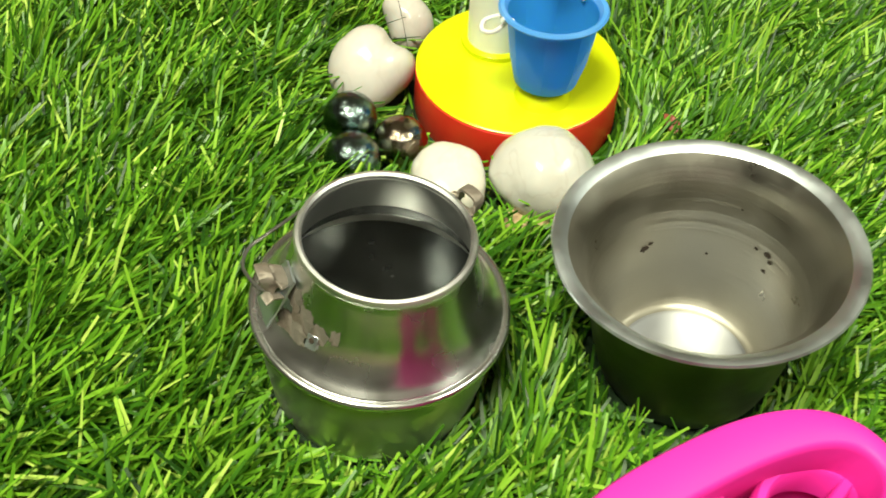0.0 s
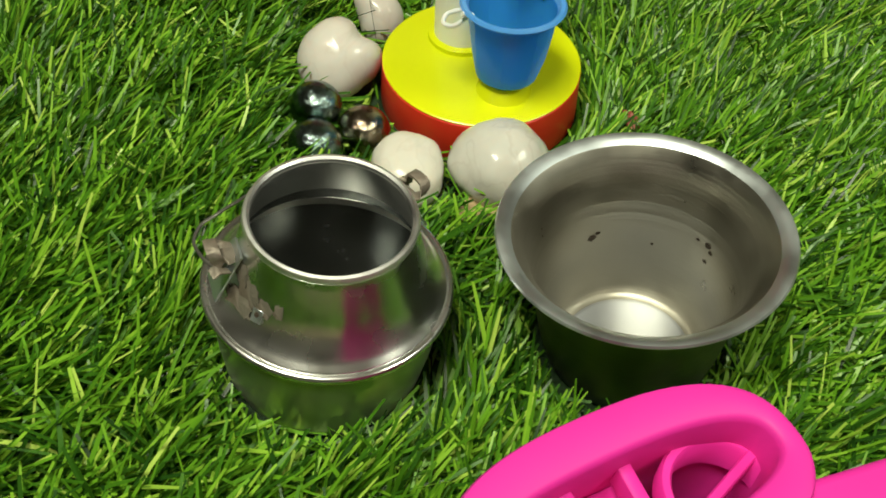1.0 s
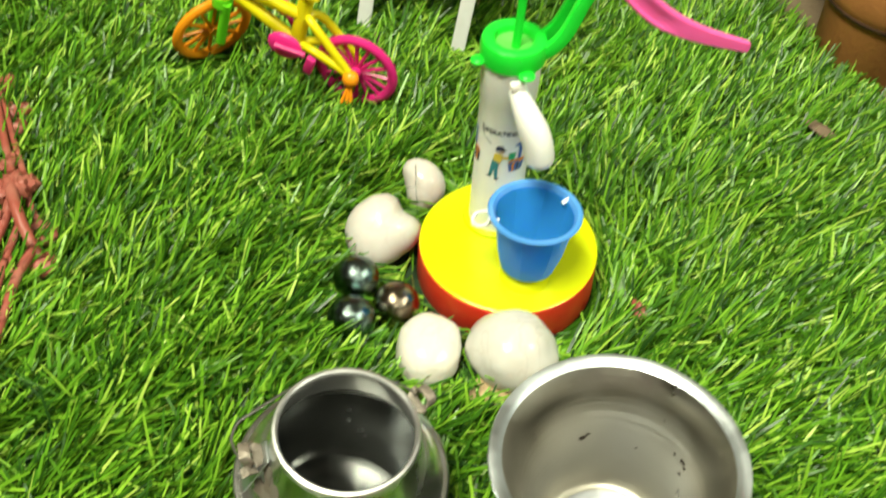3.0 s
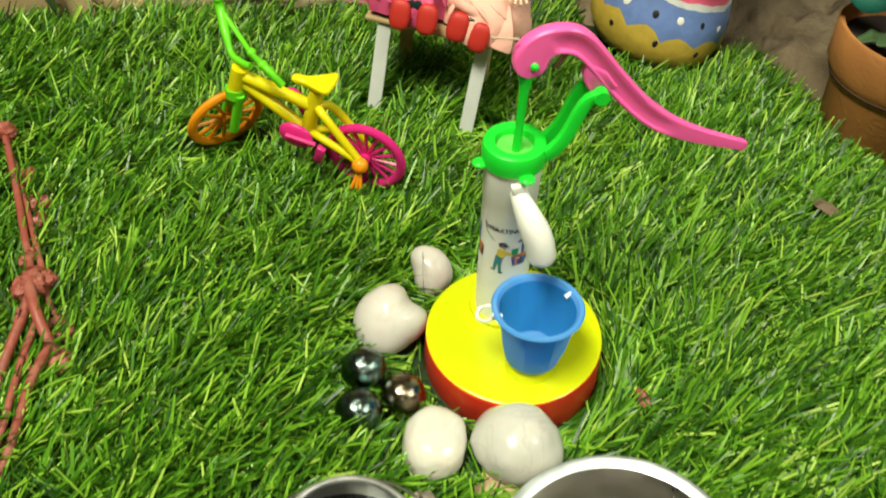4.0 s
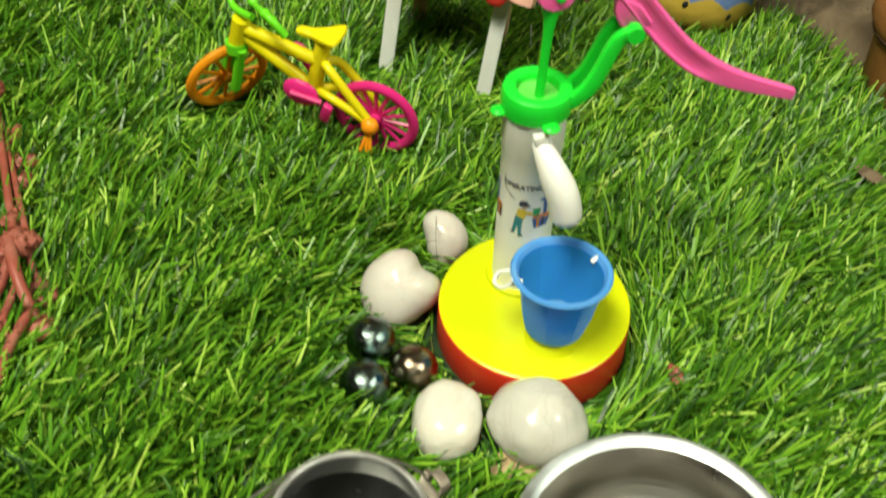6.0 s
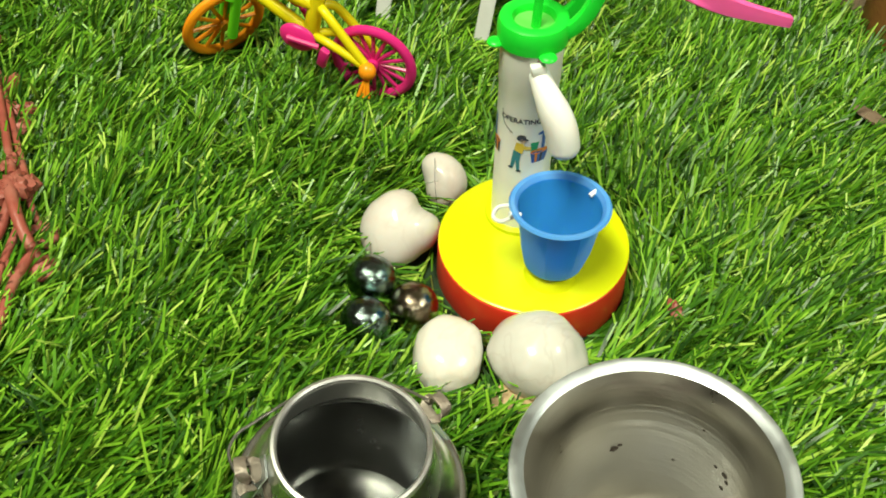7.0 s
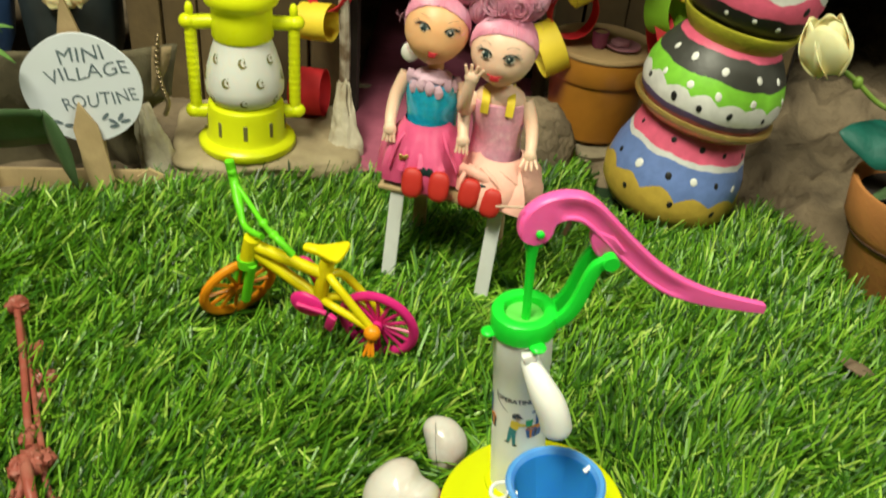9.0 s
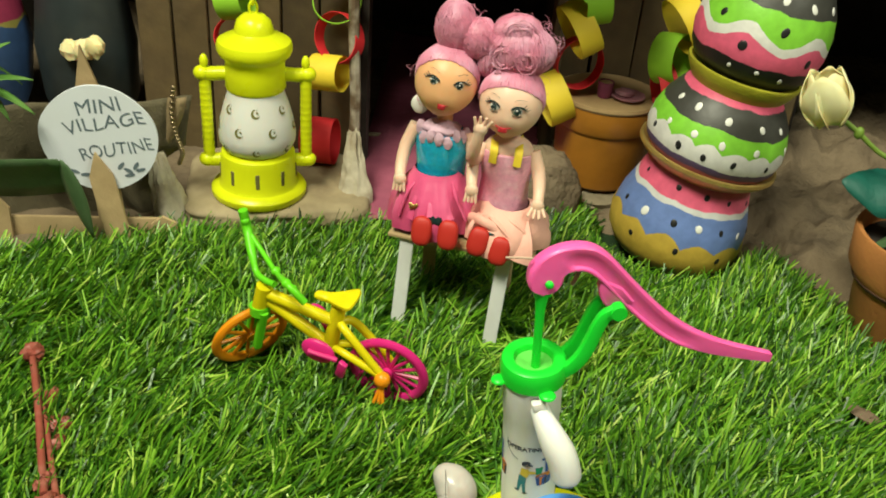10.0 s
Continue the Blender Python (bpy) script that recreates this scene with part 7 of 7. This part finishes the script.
part("drink", lathe(bmesh.new(), [(0, 0.0104), (0.0048, 0.0104)], 24), LID_TOP, cup, "pale surface in the cup")
plate = thing("tiny_plate", pose(0.1345, 0.7040, 0.0750), "tiny mauve plate with a lump of food on the clay lid", "plate")
part("dish", lathe(bmesh.new(), [(0, 0), (0.008, 0), (0.0120, 0.0022), (0.0118, 0.0030), (0.008, 0.0012), (0, 0.0010)], 32), PLATE, plate)
part("food", ball(bmesh.new(), (-0.002, 0.002, 0.0032), (0.0062, 0.0055, 0.0034), seg=18, rings=10, fn=hair_fn(30, 0.3, 2)), PLATE, plate)

# ---- terracotta pot with a cloth tulip ----
flower_pot = thing("flower_pot", pose(0.3100, 0.5800, -0.0040), "orange terracotta flower pot with a cream cloth tulip", "flower pot")
part("pot", lathe(bmesh.new(), [(0, 0), (0.0276, 0), (0.0292, 0.0018), (0.0345, 0.0405), (0.0348, 0.0410), (0.0364, 0.0414), (0.0405, 0.0478), (0.0425, 0.0680), (0.0418, 0.0700), (0.0391, 0.0695), (0.0372, 0.0607), (0.0, 0.0598)], 72), TERRA, flower_pot)
part("groove", lathe(bmesh.new(), [(0.0342, 0.0386), (0.0366, 0.0397), (0.0375, 0.0416), (0.0359, 0.0425)], 72), TERRA_D, flower_pot, "dark line under the rim")
part("soil", lathe(bmesh.new(), [(0, 0.0625), (0.0376, 0.0610)], 40), DARK, flower_pot)
stem_pts = spline([(-0.007, 0.004, 0.060), (-0.025, 0.004, 0.102), (-0.045, 0.004, 0.114), (-0.059, 0.004, 0.124), (-0.071, 0.004, 0.131)], 6)
part("stem", sweep(bmesh.new(), stem_pts, 0.0014, 8), STEM, flower_pot, "green wire stem")
part("stem_knot", ball(bmesh.new(), stem_pts[17], (0.0026, 0.0024, 0.0036), seg=12, rings=8), STEM, flower_pot)
tul = thing("tulip", pose(-0.0735, 0.004, 0.1265, 0, -20, 0) @ Matrix.Scale(0.84, 4), "cream cloth tulip bloom", "")
tul.parent = flower_pot
for k in range(6):
    a = 60 * k + (0 if k % 2 else 14)
    bm = bmesh.new()
    rows = []
    for i in range(11):
        t = i / 10
        w = 0.0142 * math.sin(math.pi * min(1, 0.12 + 0.855 * t)) ** 0.52
        out = 0.0030 + 0.0112 * math.sin(math.pi * (0.10 + 0.66 * t)) - (0.0022 if k % 2 else 0)
        z = 0.034 * t
        rows.append([bm.verts.new((out - 0.35 * abs(x) * w, x * w, z - 0.002 * x * x)) for x in (-1, -0.6, -0.2, 0.2, 0.6, 1)])
    for p, q in zip(rows, rows[1:]):
        ring_faces(bm, p, q, 0, closed=False)
    ob = part("petal", bm, PETAL, tul, m=Matrix.Rotation(radians(a), 4, "Z"), smooth=80)
    ob.modifiers.new("thickness", "SOLIDIFY").thickness = 0.0005
for k, (x, y, z, rx, rz, ln, w, m) in enumerate(((-0.012, 0.016, 0.0820, 14, 30, 0.032, 0.010, TEAL_LEAF), (-0.008, -0.010, 0.080, 30, 150, 0.020, 0.007, LEAF_L), (-0.004, -0.020, 0.074, 40, 200, 0.018, 0.006, LEAF_L),
                                                   (-0.012, -0.016, 0.072, 20, 120, 0.018, 0.006, LEAF), (0.004, -0.014, 0.082, 50, 170, 0.022, 0.007, LEAF_L), (-0.018, -0.012, 0.070, 10, 100, 0.018, 0.006, LEAF), (0.0, 0.0, 0.085, 60, 60, 0.024, 0.008, LEAF_L),
                                                   (-0.006, -0.002, 0.094, 55, 110, 0.020, 0.006, LEAF_L))):
    leaf_part("leaf", pose(x, y, z, rx, 0, rz), ln, w, -0.35, m, flower_pot, wavy=0.0006)
leaf_part("leaf", laid((-0.014, 0.008, 0.0900), (-0.985, -0.10, 0.03), (0.05, -0.80, -0.60)), 0.045, 0.0150, -0.12, TEAL_LEAF, flower_pot, wavy=0.0009)


# ---- paper chains ----
def paper_ring(name, c, r, w, rx, ry, rz, material, parent):
    bm = lathe(bmesh.new(), [(r, -w), (r * 1.01, 0), (r, w), (r - 0.0005, w), (r * 1.01 - 0.0005, 0), (r - 0.0005, -w), (r, -w)], 40, wob=lambda a, q, z: q * (1 + 0.05 * math.sin(2 * a + r * 900)))
    return part(name, bm, material, parent, m=pose(*c, rx, ry, rz))


for label, rings in (("paper chain of red, yellow and green loops by the door post", (((-0.0590, 0.655, 0.1300), 0.0150, 0.0075, 70, 0, 20, PAPER_G), ((-0.0570, 0.655, 0.1060), 0.0165, 0.0050, 72, 10, -24, PAPER_R), ((-0.0625, 0.650, 0.0830), 0.0125, 0.0105, 20, 84, 12, PAPER_Y),
                                                                                    ((-0.0700, 0.655, 0.0310), 0.0155, 0.0110, 4, 88, 6, PAPER_R))),
                     ("paper chain of green and red loops behind the lantern", (((-0.1310, 0.660, 0.1210), 0.0140, 0.0090, 10, 80, 10, PAPER_G), ((-0.1300, 0.662, 0.0950), 0.0150, 0.0060, 75, 0, 10, PAPER_R))),
                     ("paper chain of yellow, red and green loops beside the doorway", (((0.1020, 0.690, 0.1420), 0.0150, 0.0085, 10, 80, 30, PAPER_G), ((0.0955, 0.690, 0.1230), 0.0190, 0.0075, 14, 62, 40, PAPER_Y), ((0.0975, 0.700, 0.0970), 0.0165, 0.0075, 10, 82, -62, PAPER_R), ((0.0850, 0.690, 0.0730), 0.0170, 0.0085, 14, 66, 40, PAPER_Y))),
                     ("paper chain of yellow, green and red loops behind the painted pots", (((0.1620, 0.690, 0.1360), 0.0190, 0.0075, 14, 62, 40, PAPER_Y), ((0.1580, 0.690, 0.1110), 0.0160, 0.0090, 14, 80, -20, PAPER_G), ((0.1570, 0.690, 0.0900), 0.0160, 0.0060, 14, 75, 30, PAPER_R)))):
    garland = thing("paper_chain", pose(0, 0, 0), label, "garland")
    for c, r, w, rx, ry, rz, m in rings:
        paper_ring("paper_loop", c, r, w, rx, ry, rz, m, garland)

# ---- bits lying in the grass ----
for c, r, m, label, seed in (((0.1791, 0.3364, 0.0065), (0.0026, 0.0042, 0.0014), RUST_PL, "small dull red bit lying in the grass", 1), ((0.2722, 0.4866, 0.0080), (0.0042, 0.0085, 0.0014), DRY, "curled dry brown leaf scrap on the grass", 2),
                             ((0.0364, 0.4852, 0.0060), (0.0046, 0.0026, 0.0012), DRY, "dry brown leaf scrap in front of the bench", 3)):
    bm = ball(bmesh.new(), (0, 0, 0), r, seg=16, rings=8, fn=lambda u: 1 + 0.5 * noise.noise(u * 2.5 + Vector((seed, 0, 0))))
    solid("leaf_scrap", bm, m, pose(*c, 12, -8, 35 * seed), label, "scrap")

strand = spline([(0.0732, 0.4045, -0.002), (0.0740, 0.4000, 0.0085), (0.0770, 0.3830, 0.0126), (0.0800, 0.3700, 0.0112), (0.0840, 0.3650, -0.002)], 8)
solid("thread", sweep(bmesh.new(), strand, 0.00011, 6), EYE_D, pose(0, 0, 0), "thin dark loose thread lying over the small pebble", "thread")

# ---- artificial turf blades ----
CLEAR = ((0.0843, 0.2237, 0.0272), (0.1700, 0.2390, 0.0255), (0.1226, 0.3510, 0.0384), (0.0818, 0.3860, 0.0085), (0.0705, 0.3490, 0.0130), (0.1010, 0.2935, 0.0100), (0.1308, 0.2985, 0.0140), (0.0660, 0.3215, 0.0065),
         (0.0838, 0.3140, 0.0065), (0.0690, 0.3015, 0.0055), (0.1750, 0.6450, 0.0430),
         (0.0252, 0.5020, 0.0065), (0.0262, 0.4940, 0.0050), (0.0795, 0.4985, 0.0065), (0.0800, 0.4900, 0.0050),
         (-0.0470, 0.4340, 0.0040), (-0.0410, 0.4390, 0.0050), (-0.0340, 0.4460, 0.0050), (-0.0280, 0.4530, 0.0040), (0.0260, 0.4390, 0.0040), (0.0330, 0.4375, 0.0050), (0.0400, 0.4365, 0.0050), (0.0470, 0.4355, 0.0040))


def turf(count, seed):
    g = np.random.default_rng(seed)
    # blades stand in tufts of a dozen
    per = 12
    tufts = count * 3 // per
    tx, ty = g.uniform(-0.42, 0.46, tufts), g.uniform(0.02, 0.672, tufts)
    ex, ey = np.array([e[0] for e in EDGE]), np.array([e[1] for e in EDGE])
    keep = ty < np.interp(tx, ex, ey) + 0.002 * np.sin(tx * 300) + g.normal(0, 0.002, tufts)
    # thin out where the clip never looks closely
    far = ((ty < 0.13) | (tx < -0.30) | (tx > 0.38)) & (g.uniform(0, 1, tufts) < 0.6)
    keep &= ~far
    tx, ty = tx[keep][:count // per], ty[keep][:count // per]
    tn = len(tx)
    # most lean one way, the rest lie across them
    thead = np.where(g.uniform(0, 1, tn) < 0.78, g.normal(0, 0.36, tn) + np.interp(ty, (0.24, 0.36), (0.60, 0.86)), g.uniform(0, 2 * np.pi, tn)) + 0.5 * np.sin(tx * 23 + ty * 11) * np.cos(ty * 19 - tx * 7)
    tlong, trise = g.uniform(0.82, 1.20, tn), g.normal(0, 0.16, tn)
    n = tn * per
    x, y = np.repeat(tx, per) + g.normal(0, 0.0010, n), np.repeat(ty, per) + g.normal(0, 0.0010, n)
    head = np.repeat(thead, per) + g.normal(0, 0.46, n)
    length = g.uniform(0.015, 0.029, n) * np.repeat(tlong, per)
    length *= np.interp(np.interp(x, ex, ey) - y, (0.0, 0.035), (0.62, 1.0))
    width = g.uniform(0.00040, 0.00070, n)
    e0 = g.uniform(0.34, 1.10, n) + np.repeat(trise, per)
    e1 = e0 - g.uniform(0.05, 0.60, n)
    curl = g.normal(0, 0.10, n)
    # pressed down beside whatever stands on the mat
    near = np.full(n, 1.0)
    tipx, tipy = x + 0.85 * length * np.cos(head), y + 0.85 * length * np.sin(head)
    for cx, cy, r in CLEAR:
        near = np.minimum(near, np.clip((np.hypot(tipx - cx, tipy - cy) - r) / 0.006, 0.22, 1.0))
        near = np.minimum(near, np.clip((np.hypot(x - cx, y - cy) - r) / 0.014, 0.12, 1.0))
    e0, e1 = e0 * near, e1 * near
    pts, z, px, py = [], np.full(n, GZ) + 0.0003, x.copy(), y.copy()
    steps = 3
    pts.append(np.stack([px, py, z], 1))
    for k in range(steps):
        t = (k + 0.5) / steps
        e = e0 + (e1 - e0) * t ** 0.7
        h = head + curl * t
        s = length / steps
        px, py, z = px + s * np.cos(e) * np.cos(h), py + s * np.cos(e) * np.sin(h), z + s * np.sin(e)
        pts.append(np.stack([px, py, z], 1))
    ok = np.ones(n, bool)
    for cx, cy, r in CLEAR:
        for p, q in ((pts[0], 1.04), (pts[1], 1.02), (pts[3], 1.0)):
            ok &= np.hypot(p[:, 0] - cx, p[:, 1] - cy) > r * q
    pts = [p[ok] for p in pts]
    n, head, width = int(ok.sum()), head[ok], width[ok]
    roll = g.normal(0, 0.6, n)
    side = np.stack([-np.sin(head) * np.cos(roll), np.cos(head) * np.cos(roll), np.sin(roll)], 1)
    shape = (0.85, 1.0, 0.95, 0.62)
    verts = np.empty((n, 2 * len(pts), 3))
    for k, p in enumerate(pts):
        verts[:, 2 * k] = p - side * (width * shape[k])[:, None]
        verts[:, 2 * k + 1] = p + side * (width * shape[k])[:, None]
    quads = np.array([(2 * k, 2 * k + 1, 2 * k + 3, 2 * k + 2) for k in range(steps)])
    faces = (np.arange(n)[:, None, None] * 2 * len(pts) + quads[None]).reshape(-1, 4)
    me = bpy.data.meshes.new("grass_blades")
    me.vertices.add(n * 2 * len(pts))
    me.vertices.foreach_set("co", verts.ravel())
    me.loops.add(faces.size)
    me.loops.foreach_set("vertex_index", faces.ravel().astype(np.int32))
    me.polygons.add(len(faces))
    me.polygons.foreach_set("loop_start", np.arange(0, faces.size, 4, dtype=np.int32))
    me.polygons.foreach_set("loop_total", np.full(len(faces), 4, dtype=np.int32))
    me.polygons.foreach_set("use_smooth", np.ones(len(faces), bool))
    me.update(calc_edges=True)
    me.validate()
    me.materials.append(GRASS)
    return tagged(new("grass_blades", me), "short glossy green plastic turf blades swept one way", "artificial grass", kind="stuff")


turf(200000, 5)
